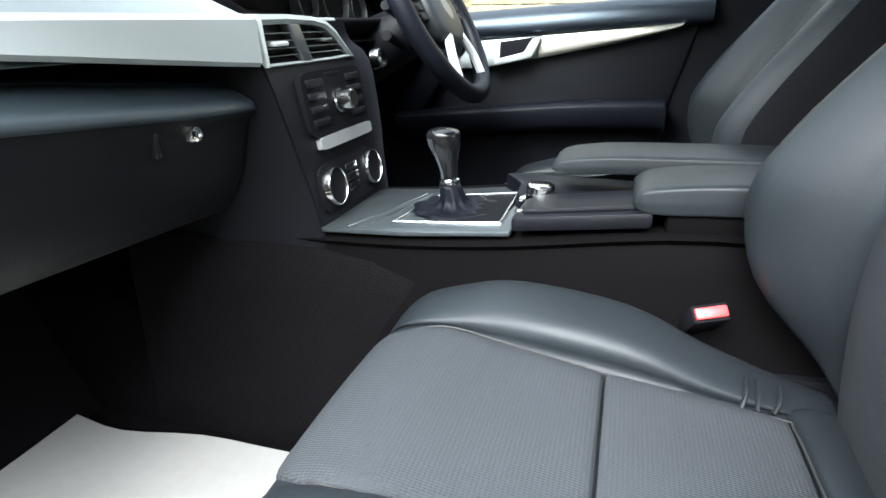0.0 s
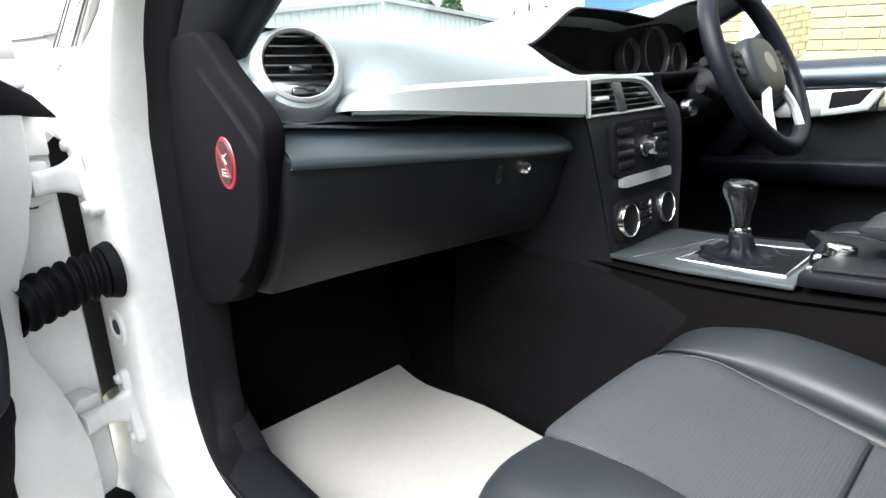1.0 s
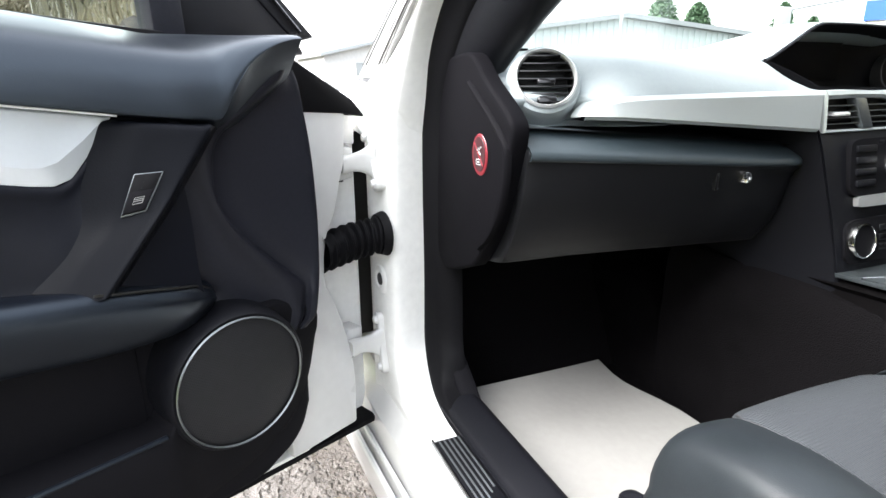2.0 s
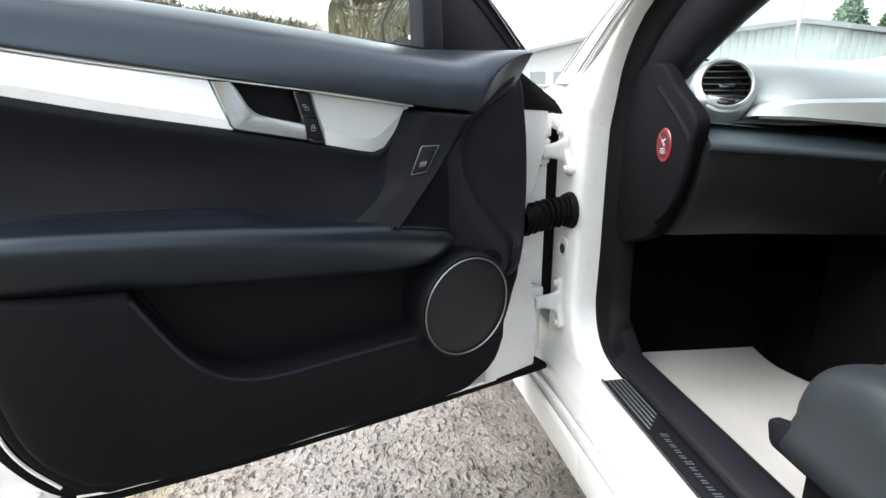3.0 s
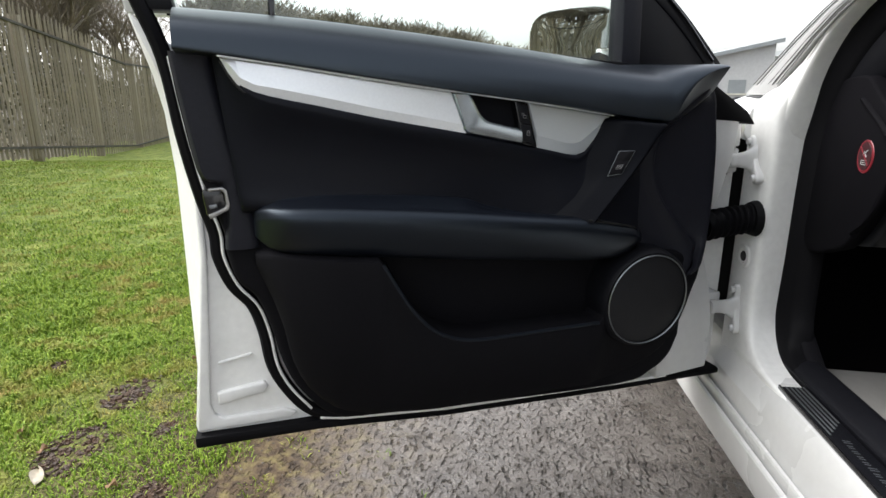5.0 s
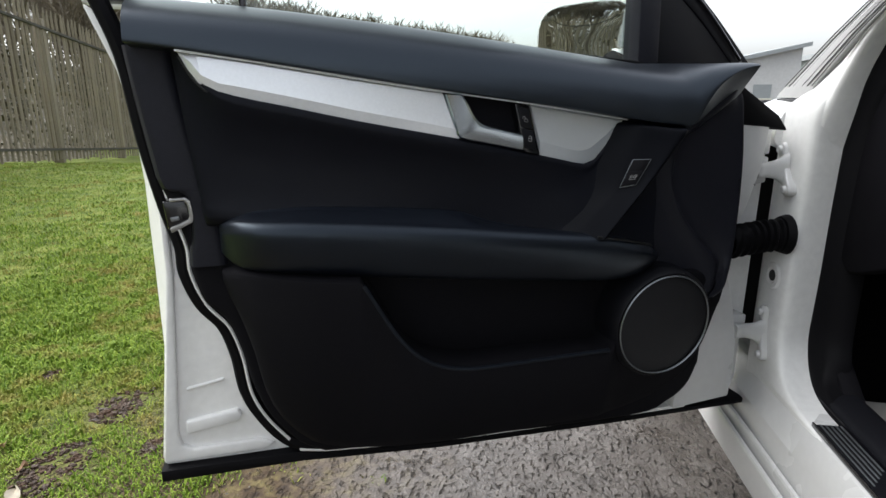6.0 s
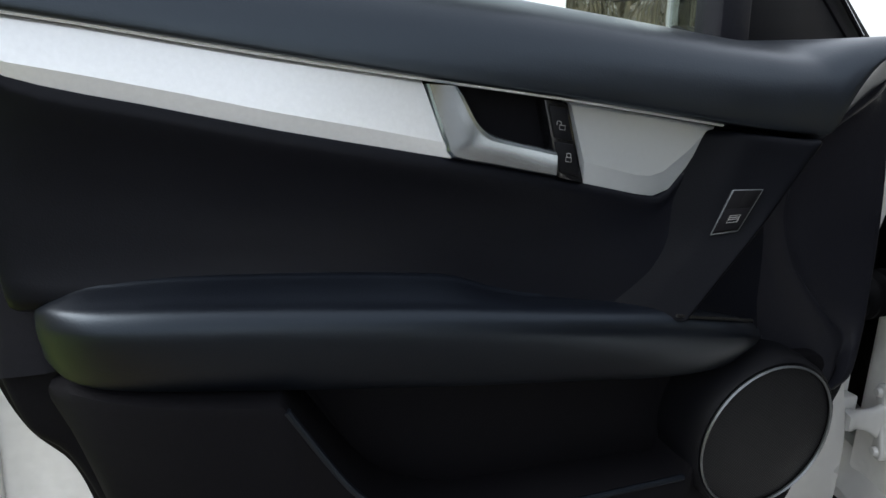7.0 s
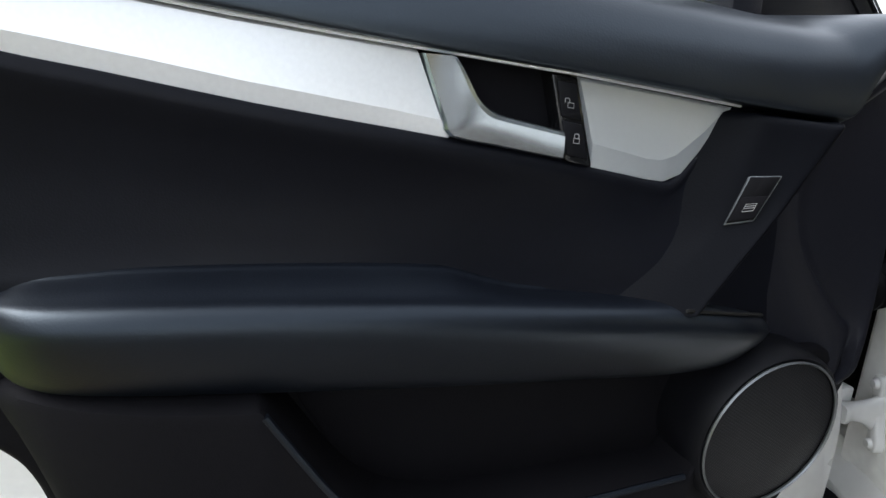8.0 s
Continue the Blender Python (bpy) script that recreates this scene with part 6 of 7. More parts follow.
for sx in (-1, 1):
    part("spoke", loft([[SW @ Vector((sx * x, y + dy, z)) for dy, z in ((-0.026 + 0.004 * i, -0.004), (-0.022 + 0.004 * i, 0.006), (0.022 - 0.004 * i, 0.006), (0.026 - 0.004 * i, -0.004))] for i, (x, y) in enumerate(((0.07, 0.0), (0.10, 0.002), (0.14, 0.004), (0.17, 0.004)))], 2, 1, True), M_PLASTIC, wheel, "spoke with switches")
    part("spoke_trim", tube(on_wheel([(sx * 0.045, -0.06, 0.012), (sx * 0.075, -0.10, 0.010), (sx * 0.088, -0.15, 0.004)]), 0.009, 8, 4), M_SILVER, wheel, "silver lower spoke")
    for k in range(3):
        bm = box(-0.012, 0.012, -0.006, 0.006, 0.0, 0.006, 0.002)
        bmesh.ops.transform(bm, matrix=SW @ pose(sx * 0.115, 0.018 - 0.018 * k, 0.006), verts=bm.verts)
        part("wheel_button", bm, M_PLASTIC, wheel)
part("column_cowl", loft([[(x, 0.365 + w * math.cos(a), z + h * math.sin(a)) for a in (2 * math.pi * k / 12 for k in range(12))] for x, w, h, z in ((0.27, 0.08, 0.07, 0.83), (0.38, 0.075, 0.065, 0.88), (0.49, 0.055, 0.05, 0.93))], 3, 2, True), M_PLASTIC, wheel, "black column cowl", auto=1.5)
for y0, dz in ((0.30, 0.02), (0.30, -0.03), (0.43, 0.01)):
    s_ = -1 if y0 < 0.365 else 1
    part("stalk", tube([(0.45, y0, 0.915 + dz), (0.455, y0 + s_ * 0.05, 0.925 + dz), (0.465, y0 + s_ * 0.115, 0.935 + dz)], 0.009, 8, 3), M_GLOSS, wheel, "black column stalk")
part("ignition", lathe([(0.0, 0.01), (0.014, 0.01), (0.018, 0.006), (0.019, -0.01)], facing((0.440, 0.205, 0.866), (1, 0, 0.2)), 24), M_CHROME, dash, "chrome ignition switch")

cluster = thing("instrument_cluster", "hooded instrument cluster with ringed dials", "instrument panel")
EDGE = [(-0.235, 0.986, 0.352), (-0.204, 0.9875, 0.359), (-0.145, 1.0155, 0.356), (-0.085, 1.0435, 0.350), (-0.04, 1.0475, 0.349), (0.084, 1.046, 0.349), (0.17, 1.040, 0.350), (0.205, 1.0405, 0.350), (0.25, 1.053, 0.352), (0.32, 1.071, 0.354), (0.40, 1.083, 0.354), (0.46, 1.079, 0.352), (0.51, 1.055, 0.348), (0.55, 1.015, 0.342), (0.60, 0.965, 0.33)]
skin, lining = [], []
for y, zt, xr in EDGE:
    f = min(1.0, max(0.0, (y + 0.235) / 0.15))
    skin.append([(-0.02, y, 0.992), (0.12, y, 0.99 + (zt - 0.99) * 0.55), (xr - 0.08, y, zt + 0.001 * f), (xr - 0.004, y, zt), (xr - 0.004, y, zt - 0.0025), (0.16, y, min(0.985, zt - 0.03))])
    lining.append([(0.20, y, zt - 0.010), (xr - 0.010, y, zt - 0.0026), (xr, y, zt - 0.002), (xr + 0.001, y, zt - 0.004), (xr - 0.012, y, zt - 0.010), (0.255, y, zt - 0.018 * f - 0.004), (0.20, y, zt - 0.03 * f - 0.006)])
part("hood", loft(skin, 3, 1, True), M_DASH, cluster, "hood over the dials and screen, sky sheen in its grey", auto=0.6)
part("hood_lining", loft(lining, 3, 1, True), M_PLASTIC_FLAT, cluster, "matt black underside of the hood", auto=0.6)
# black ledge in front of the dials, cut off by a slanting edge
secs = []
for y, x, z in ((-0.207, 0.358, 0.9865), (-0.155, 0.371, 0.9655), (-0.102, 0.383, 0.9425), (-0.08, 0.384, 0.9405), (0.05, 0.385, 0.9385), (0.15, 0.383, 0.932), (0.30, 0.37, 0.91), (0.50, 0.36, 0.90), (0.62, 0.34, 0.90)):
    secs.append([(x, y, z + 0.001), (x - 0.02, y, z - 0.001), (0.25, y, z - 0.006), (0.25, y, 0.89), (x - 0.02, y, z - 0.04), (x, y, z - 0.004)])
part("dial_ledge", loft(secs, 1, 1, True), M_PLASTIC_FLAT, cluster, "matt black ledge before the dials", auto=0.6)
part("instrument_panel", prism([(-0.215, 0.93), (0.60, 0.90), (0.60, 0.96), (0.55, 1.01), (0.46, 1.07), (0.40, 1.074), (0.25, 1.045), (0.20, 1.034), (-0.08, 1.036), (-0.20, 0.983)], 0.252, 0.262, yzx), M_PLASTIC_FLAT, cluster, "dark instrument panel", smooth=False)
part("screen", prism([(-0.095, 0.95), (0.105, 0.95), (0.105, 1.022), (-0.085, 1.022)], 0.262, 0.267, yzx, r=0.002), M_PLASTIC_FLAT, cluster, "switched-off dark screen")
for y, z, r in ((0.245, 0.962, 0.034), (0.36, 0.970, 0.054), (0.475, 0.954, 0.036)):
    fp = facing((0.268, y, z), (1, 0, 0.15))
    d = part("dial", lathe([(0.0, 0.002), (r, 0.002), (r + 0.002, 0.0)], fp, 36), M_PLASTIC_FLAT, cluster, "dark dial", smooth=False)
    part("dial_ring", lathe([(r, -0.01), (r + 0.0005, 0.014), (r + 0.0015, 0.0155), (r + 0.003, 0.014), (r + 0.0035, -0.01)], fp, 40), M_DIALRING, d, "dull metal dial ring")
    part("dial_marks", merged(*[tube([fp @ Vector((r * q * math.cos(a), r * q * math.sin(a), 0.004)) for q in (0.84, 0.95)], 0.0006, 4, 1) for a in (radians(-40 + 26 * k) for k in range(11))]), M_GREYPRINT, d)

# ---- far door ----
part("pillar_trim", prism([(0.90, 0.35), (1.34, 0.35), (1.36, 1.02), (1.070, 1.02), (1.043, 0.975), (1.015, 0.93), (0.955, 0.752)], 0.712, 0.742, xzy, r=0.006), M_PLASTIC_FLAT, car, "black trim of the centre pillar")
fdoor = thing("far_car_door", "closed driver door with black trim and silver strip", "car door")
part("door_skin", box(0.05, 1.32, 0.745, 0.86, 0.30, 0.915, 0.02), M_WHITE, fdoor, "white door skin")
part("door_panel", prism([(0.05, 0.35), (0.93, 0.35), (0.987, 0.752), (1.040, 0.955), (0.05, 0.89)], 0.70, 0.75, xzy, r=0.012), M_PLASTIC, fdoor, "black plastic door panel")
part("upper_pad", loft([[(x, 0.755, z), (x, 0.71, z + 0.006), (x, 0.680, z - 0.016), (x, 0.672, z - 0.045), (x, 0.685, z - 0.062), (x, 0.72, z - 0.066)] for x, z in ((0.10, 0.925), (0.5, 0.945), (0.9, 0.972), (1.052, 0.982))], 3, 3), M_PAD, fdoor, "padded black window ledge")
FAR_STRIP = [(0.43, 0.872, 0.830), (0.46, 0.875, 0.812), (0.52, 0.883, 0.815), (0.67, 0.895, 0.841), (0.85, 0.911, 0.876), (0.95, 0.921, 0.899), (0.985, 0.925, 0.910), (0.998, 0.927, 0.924)]
for xs, material, words in (((0.43, 0.445, 0.46, 0.49, 0.52, 0.58, 0.662), M_DASHSTRIP, "silver plate round the far handle"), ((0.665, 0.68, 0.75, 0.85, 0.95, 0.985, 0.998), M_FARSTRIP, "brushed metal door strip, warm reflections in its colour")):
    cuts = []
    for x in xs:
        t, b = lerp([(p, q) for p, q, r in FAR_STRIP], x), lerp([(p, r) for p, q, r in FAR_STRIP], x)
        cuts.append([(x, 0.70, t), (x, 0.680, t - 0.003), (x, 0.670, t * 0.4 + b * 0.6), (x, 0.676, b + 0.003), (x, 0.70, b)])
    part("silver_strip", loft(cuts, 3, 2), material, fdoor, words, auto=0.5)
part("handle_recess", prism([(0.570, 0.880), (0.668, 0.893), (0.650, 0.850), (0.570, 0.838)], 0.664, 0.70, xzy, r=0.003), M_PLASTIC_FLAT, fdoor, "dark handle recess")
part("door_handle", prism([(0.558, 0.838), (0.600, 0.848), (0.632, 0.856), (0.652, 0.889), (0.674, 0.8925), (0.664, 0.866), (0.652, 0.844), (0.600, 0.832), (0.560, 0.824)], 0.652, 0.675, xzy, r=0.004), M_DASHSTRIP, fdoor, "silver inner door handle")
part("armrest", loft([[(x, 0.71, z), (x, 0.645, z + 0.002), (x, 0.628, z - 0.003), (x, 0.622, z - 0.012), (x, 0.626, z - 0.04), (x, 0.645, z - 0.065), (x, 0.71, z - 0.085)] for x, z in ((0.30, 0.70), (0.6, 0.727), (0.77, 0.742), (0.95, 0.750), (0.975, 0.742))], 3, 3), M_LEATHER, fdoor, "padded black armrest")
part("pull_pillar", prism([(0.42, 0.90), (0.50, 0.89), (0.36, 0.70), (0.28, 0.70)], 0.655, 0.71, xzy, r=0.012), M_LEATHER, fdoor)
glass = part("window_pane", loft([[(0.12, 0.74, 0.91), (0.70, 0.62, 1.30)], [(0.7, 0.74, 0.94), (0.85, 0.60, 1.36)], [(1.30, 0.74, 0.98), (1.36, 0.58, 1.39)]], 1, 1, False, False), M_GLASS, fdoor, "clear window glass", smooth=False)
glass.visible_shadow = False
FM = facing((0.352, 0.985, 1.028), (0.93, -0.35, 0.03))
fm = part("mirror_housing", loft([rounded(w, h, d, FM) for w, h, d in ((0.104, 0.076, 0.0), (0.114, 0.086, -0.012), (0.112, 0.085, -0.04), (0.095, 0.07, -0.075), (0.06, 0.045, -0.098), (0.01, 0.01, -0.105))], 2, 1, True), M_WHITE, fdoor, "white outer mirror housing")
part("mirror_glass", loft([rounded(0.100, 0.072, d, FM) for d in (-0.004, 0.003)], 1, 1, True), M_MIRROR, fm, "mirror glass", smooth=False)
part("mirror_foot", tube([(0.34, 0.76, 0.97), (0.335, 0.82, 0.98), (0.33, 0.90, 1.0)], 0.03, 10, 3), M_RUBBER, fm)

# ---- protective paper on the floor ----
secs = []
for f in (0.0, 0.2, 0.4, 0.68, 1.0):
    y = -0.61 + 0.39 * f
    x0, z0 = 0.085 - 0.065 * f, 0.330 - 0.036 * f
    secs.append([(x, y + f * lerp([(0.0, 0.0), (0.11, -0.008), (0.40, 0.035), (0.74, 0.06)], x), z + 0.003 * math.sin(17 * x + 9 * y)) for x, z in ((x0, z0), (x0 + 0.10, z0 - 0.022 + 0.012 * f), (0.27, 0.290), (0.42, 0.278), (0.74, 0.270))])
paper = loft(secs, 3, 3, False, False)
mat_sheet = obj("paper_floor_mat", thick(paper, 0.0015), M_PAPER)
tagged(mat_sheet, "plain off-white protective paper sheet on the carpet", "paper mat")

# ---- ground ----
def grid_sheet(xs, ys, height):
    bm = bmesh.new()
    rows = [[bm.verts.new((x, y, height(x, y))) for y in ys] for x in xs]
    for a, b in zip(rows, rows[1:]):
        for i in range(len(ys) - 1):
            bm.faces.new((a[i], b[i], b[i + 1], a[i + 1]))
    return bm


EDGE_Y = -2.05


def edge_at(x):
    return EDGE_Y + 0.10 * noise.noise(Vector((x * 1.3, 3.1, 0))) + 0.04 * noise.noise(Vector((x * 6, 1.1, 0)))


def ground_z(x, y):
    n = noise.noise(Vector((x * 2, y * 2, 0))) * 0.012
    f = max(0.0, min(1.0, (x + 1.6) * 4, (1.2 - x) * 4, (y + 3.6) * 4, (-0.8 - y) * 4))
    n = n * (0.4 + 0.6 * f) + f * (noise.noise(Vector((x * 14, y * 14, 4))) * 0.006 + noise.noise(Vector((x * 38, y * 38, 2))) * 0.003)
    return n - 0.004 - 0.08 * min(7.0, max(0.0, -5.66 - x)) * min(1.0, max(0.0, (-y - 3.0) / 3.0))


def ground_mat():
    """Wet gravel track that gives way to short grass and bare soil along a wandering edge."""
    m = bpy.data.materials.new("track_and_grass")
    m.use_nodes = True
    nd, lk = m.node_tree.nodes, m.node_tree.links
    p = nd["Principled BSDF"]
    co = nd.new("ShaderNodeTexCoord")

    def noise_at(scale, detail=6):
        n = nd.new("ShaderNodeTexNoise")
        n.inputs["Scale"].default_value, n.inputs["Detail"].default_value = scale, detail
        lk.new(co.outputs["Object"], n.inputs["Vector"])
        return n

    def ramp(src, stops):
        r = nd.new("ShaderNodeValToRGB")
        el = r.color_ramp.elements
        while len(el) < len(stops):
            el.new(0.5)
        for e, (pos, c) in zip(el, stops):
            e.position, e.color = pos, (*c, 1)
        lk.new(src, r.inputs["Fac"])
        return r.outputs["Color"]

    stone = nd.new("ShaderNodeTexVoronoi")
    stone.inputs["Scale"].default_value = 120
    lk.new(co.outputs["Object"], stone.inputs["Vector"])
    gravel = ramp(noise_at(13, 12).outputs["Fac"], [(0.30, (0.048, 0.040, 0.033)), (0.46, (0.080, 0.070, 0.061)), (0.72, (0.122, 0.110, 0.099))])
    pit_noise = noise_at(1, 3)
    flat = nd.new("ShaderNodeMapping")
    flat.inputs["Rotation"].default_value = (0, 0, radians(24))
    flat.inputs["Scale"].default_value = (44, 76, 50)
    lk.new(co.outputs["Object"], flat.inputs["Vector"])
    lk.new(flat.outputs["Vector"], pit_noise.inputs["Vector"])
    pits = ramp(pit_noise.outputs["Fac"], [(0.30, (0.22, 0.18, 0.14)), (0.37, (0.70, 0.66, 0.62)), (0.46, (1.0, 1.0, 1.0))])
    pitted = nd.new("ShaderNodeMix")
    pitted.data_type, pitted.blend_type = "RGBA", "MULTIPLY"
    pitted.inputs["Factor"].default_value = 1.0
    lk.new(gravel, pitted.inputs["A"])
    lk.new(pits, pitted.inputs["B"])
    gravel = pitted.outputs["Result"]
    grass = ramp(noise_at(7).outputs["Fac"], [(0.30, (0.055, 0.088, 0.007)), (0.5, (0.12, 0.165, 0.014)), (0.7, (0.205, 0.228, 0.04))])
    soil = ramp(noise_at(30).outputs["Fac"], [(0.3, (0.026, 0.016, 0.009)), (0.5, (0.070, 0.047, 0.025)), (0.72, (0.14, 0.115, 0.045))])
    sep = nd.new("ShaderNodeSeparateXYZ")
    lk.new(co.outputs["Object"], sep.inputs[0])
    wob = nd.new("ShaderNodeMath")
    wob.operation = "MULTIPLY_ADD"
    lk.new(noise_at(5).outputs["Fac"], wob.inputs[0])
    wob.inputs[1].default_value = 0.45
    lk.new(sep.outputs["Y"], wob.inputs[2])
    mask = nd.new("ShaderNodeMapRange")
    mask.inputs["From Min"].default_value, mask.inputs["From Max"].default_value = EDGE_Y + 0.34, EDGE_Y + 0.80
    mask.inputs["To Min"].default_value, mask.inputs["To Max"].default_value = 1.0, 0.0
    lk.new(wob.outputs[0], mask.inputs["Value"])
    mx0 = nd.new("ShaderNodeMix")
    mx0.data_type = "RGBA"
    lk.new(mask.outputs["Result"], mx0.inputs["Factor"])
    lk.new(gravel, mx0.inputs["A"])
    lk.new(soil, mx0.inputs["B"])
    mask2 = nd.new("ShaderNodeMapRange")
    mask2.inputs["From Min"].default_value, mask2.inputs["From Max"].default_value = EDGE_Y - 0.7, EDGE_Y + 0.05
    mask2.inputs["To Min"].default_value, mask2.inputs["To Max"].default_value = 1.0, 0.0
    lk.new(wob.outputs[0], mask2.inputs["Value"])
    mx = nd.new("ShaderNodeMix")
    mx.data_type = "RGBA"
    lk.new(mask2.outputs["Result"], mx.inputs["Factor"])
    lk.new(mx0.outputs["Result"], mx.inputs["A"])
    lk.new(grass, mx.inputs["B"])
    lk.new(mx.outputs["Result"], p.inputs["Base Color"])
    rg = nd.new("ShaderNodeMapRange")
    rg.inputs["From Min"].default_value, rg.inputs["From Max"].default_value = 0.35, 0.65
    rg.inputs["To Min"].default_value, rg.inputs["To Max"].default_value = 0.16, 0.55
    lk.new(noise_at(9).outputs["Fac"], rg.inputs["Value"])
    dry = nd.new("ShaderNodeMath")
    dry.operation = "MAXIMUM"
    lk.new(rg.outputs["Result"], dry.inputs[0])
    lk.new(mask.outputs["Result"], dry.inputs[1])
    lk.new(dry.outputs[0], p.inputs["Roughness"])
    p.inputs["Specular IOR Level"].default_value = 0.5
    bp = nd.new("ShaderNodeBump")
    bp.inputs["Strength"].default_value, bp.inputs["Distance"].default_value = 0.60, 0.010
    lk.new(noise_at(85, 8).outputs["Fac"], bp.inputs["Height"])
    bp0 = nd.new("ShaderNodeBump")
    bp0.inputs["Strength"].default_value, bp0.inputs["Distance"].default_value = 0.8, 0.03
    lk.new(pits, bp0.inputs["Height"])
    lk.new(bp0.outputs["Normal"], bp.inputs["Normal"])
    bp2 = nd.new("ShaderNodeBump")
    bp2.inputs["Strength"].default_value, bp2.inputs["Distance"].default_value = 0.35, 0.004
    lk.new(stone.outputs["Distance"], bp2.inputs["Height"])
    lk.new(bp.outputs["Normal"], bp2.inputs["Normal"])
    lk.new(bp2.outputs["Normal"], p.inputs["Normal"])
    return m


def steps(near, far, fine, coarse):
    a = [near[0] + i * fine for i in range(int((near[1] - near[0]) / fine) + 1)]
    return [-far, -far / 2, -far / 5, -40, -20, -10] + [v for v in np.arange(-6, near[0] - 0.01, coarse)] + a + [v for v in np.arange(near[1] + coarse, 6, coarse)] + [10, 20, 40, far / 5, far / 2, far]


ground = obj("ground", grid_sheet(steps((-1.6, 1.2), 900, 0.035, 0.4), steps((-3.6, -0.8), 900, 0.035, 0.4), ground_z), ground_mat())
tagged(ground, "wet gravel track beside short winter grass", "ground", kind="structure")

# ---- stones, grass, soil, leaves ----
rng = random.Random(5)


def leaf_mat(name, lo, hi, scale=300):
    m = mat(name, lo, 0.6, vary=0.1)
    nd, lk = m.node_tree.nodes, m.node_tree.links
    g = nd.new("ShaderNodeNewGeometry")
    r = nd.new("ShaderNodeValToRGB")
    r.color_ramp.elements[0].color, r.color_ramp.elements[1].color = (*lo, 1), (*hi, 1)
    lk.new(g.outputs["Random Per Island"], r.inputs["Fac"])
    lk.new(r.outputs["Color"], nd["Principled BSDF"].inputs["Base Color"])
    return m


def pebble_mesh(name, material, items, k=0.6):
    """Many small uneven stones in one mesh."""
    bm = bmesh.new()
    for x, y, r in items:
        vs = []
        for a in range(6):
            t = a * math.pi / 3 + rng.random()
            q = r * rng.uniform(0.7, 1.2)
            vs.append(bm.verts.new((x + q * math.cos(t), y + q * math.sin(t), ground_z(x, y) - 0.002)))
        top = bm.verts.new((x + rng.uniform(-r, r) * 0.3, y + rng.uniform(-r, r) * 0.3, ground_z(x, y) + r * k * rng.uniform(0.5, 1)))
        for a in range(6):
            bm.faces.new((vs[a], vs[(a + 1) % 6], top))
    return obj(name, bm, material, smooth=False)


M_STONE = leaf_mat("wet_grit", (0.012, 0.010, 0.008), (0.13, 0.115, 0.095))
M_STONE.node_tree.nodes["Principled BSDF"].inputs["Specular IOR Level"].default_value = 0.6
stones = pebble_mesh("gravel", M_STONE, [(rng.uniform(-1.5, 1.0), rng.uniform(-2.05, -0.85), rng.choice((0.0025, 0.003, 0.003, 0.004, 0.004, 0.006))) for _ in range(3200)], 0.55)
tagged(stones, "loose wet grey grit on the track", "gravel", kind="stuff")
M_SOIL = mat("dark_wet_soil", (0.050, 0.026, 0.012), 0.8, vary=0.5, scale=(25, 120), bump=0.8, bump_scale=120, dist=0.01)
SOIL = [(-0.18, -2.575, 0.085), (0.135, -2.53, 0.088), (0.02, -2.32, 0.028), (0.30, -2.19, 0.045), (0.40, -2.49, 0.03), (-0.34, -2.95, 0.03)]


def clod(bm, x, y, z, r):
    ring = []
    n = 6
    for k in range(n):
        a = k * 2 * math.pi / n + rng.uniform(-0.3, 0.3)
        q = r * rng.uniform(0.6, 1.25)
        ring.append(bm.verts.new((x + q * math.cos(a), y + q * math.sin(a), z - r * 0.2)))
    mid = [bm.verts.new(Vector((x, y, 0)) * 0.35 + Vector((v.co.x, v.co.y, 0)) * 0.65 + Vector((0, 0, z + r * rng.uniform(0.25, 0.65)))) for v in ring]
    for k in range(n):
        bm.faces.new((ring[k], ring[(k + 1) % n], mid[(k + 1) % n], mid[k]))
    bm.faces.new(mid)


for sx, sy, sr in SOIL:
    bm = bmesh.new()
    for _ in range(int(2600 * sr)):
        a, q = rng.uniform(0, 6.283), math.sqrt(rng.random())
        edge = 1 + 0.55 * noise.noise(Vector((1.6 * math.cos(a), 1.6 * math.sin(a), sx * 7)))
        x, y = sx + 1.45 * sr * q * edge * math.cos(a), sy + sr * q * edge * math.sin(a)
        clod(bm, x, y, ground_z(x, y) + 0.010 * (1 - q) * noise.noise(Vector((x * 20, y * 20, 2))), rng.choice((0.005, 0.007, 0.010, 0.014)) * (1.15 - 0.4 * q))
    tagged(obj("soil_patch", bm, M_SOIL, smooth=False), "small patch of dug dark soil clods in the grass", "soil", group="soil patches")


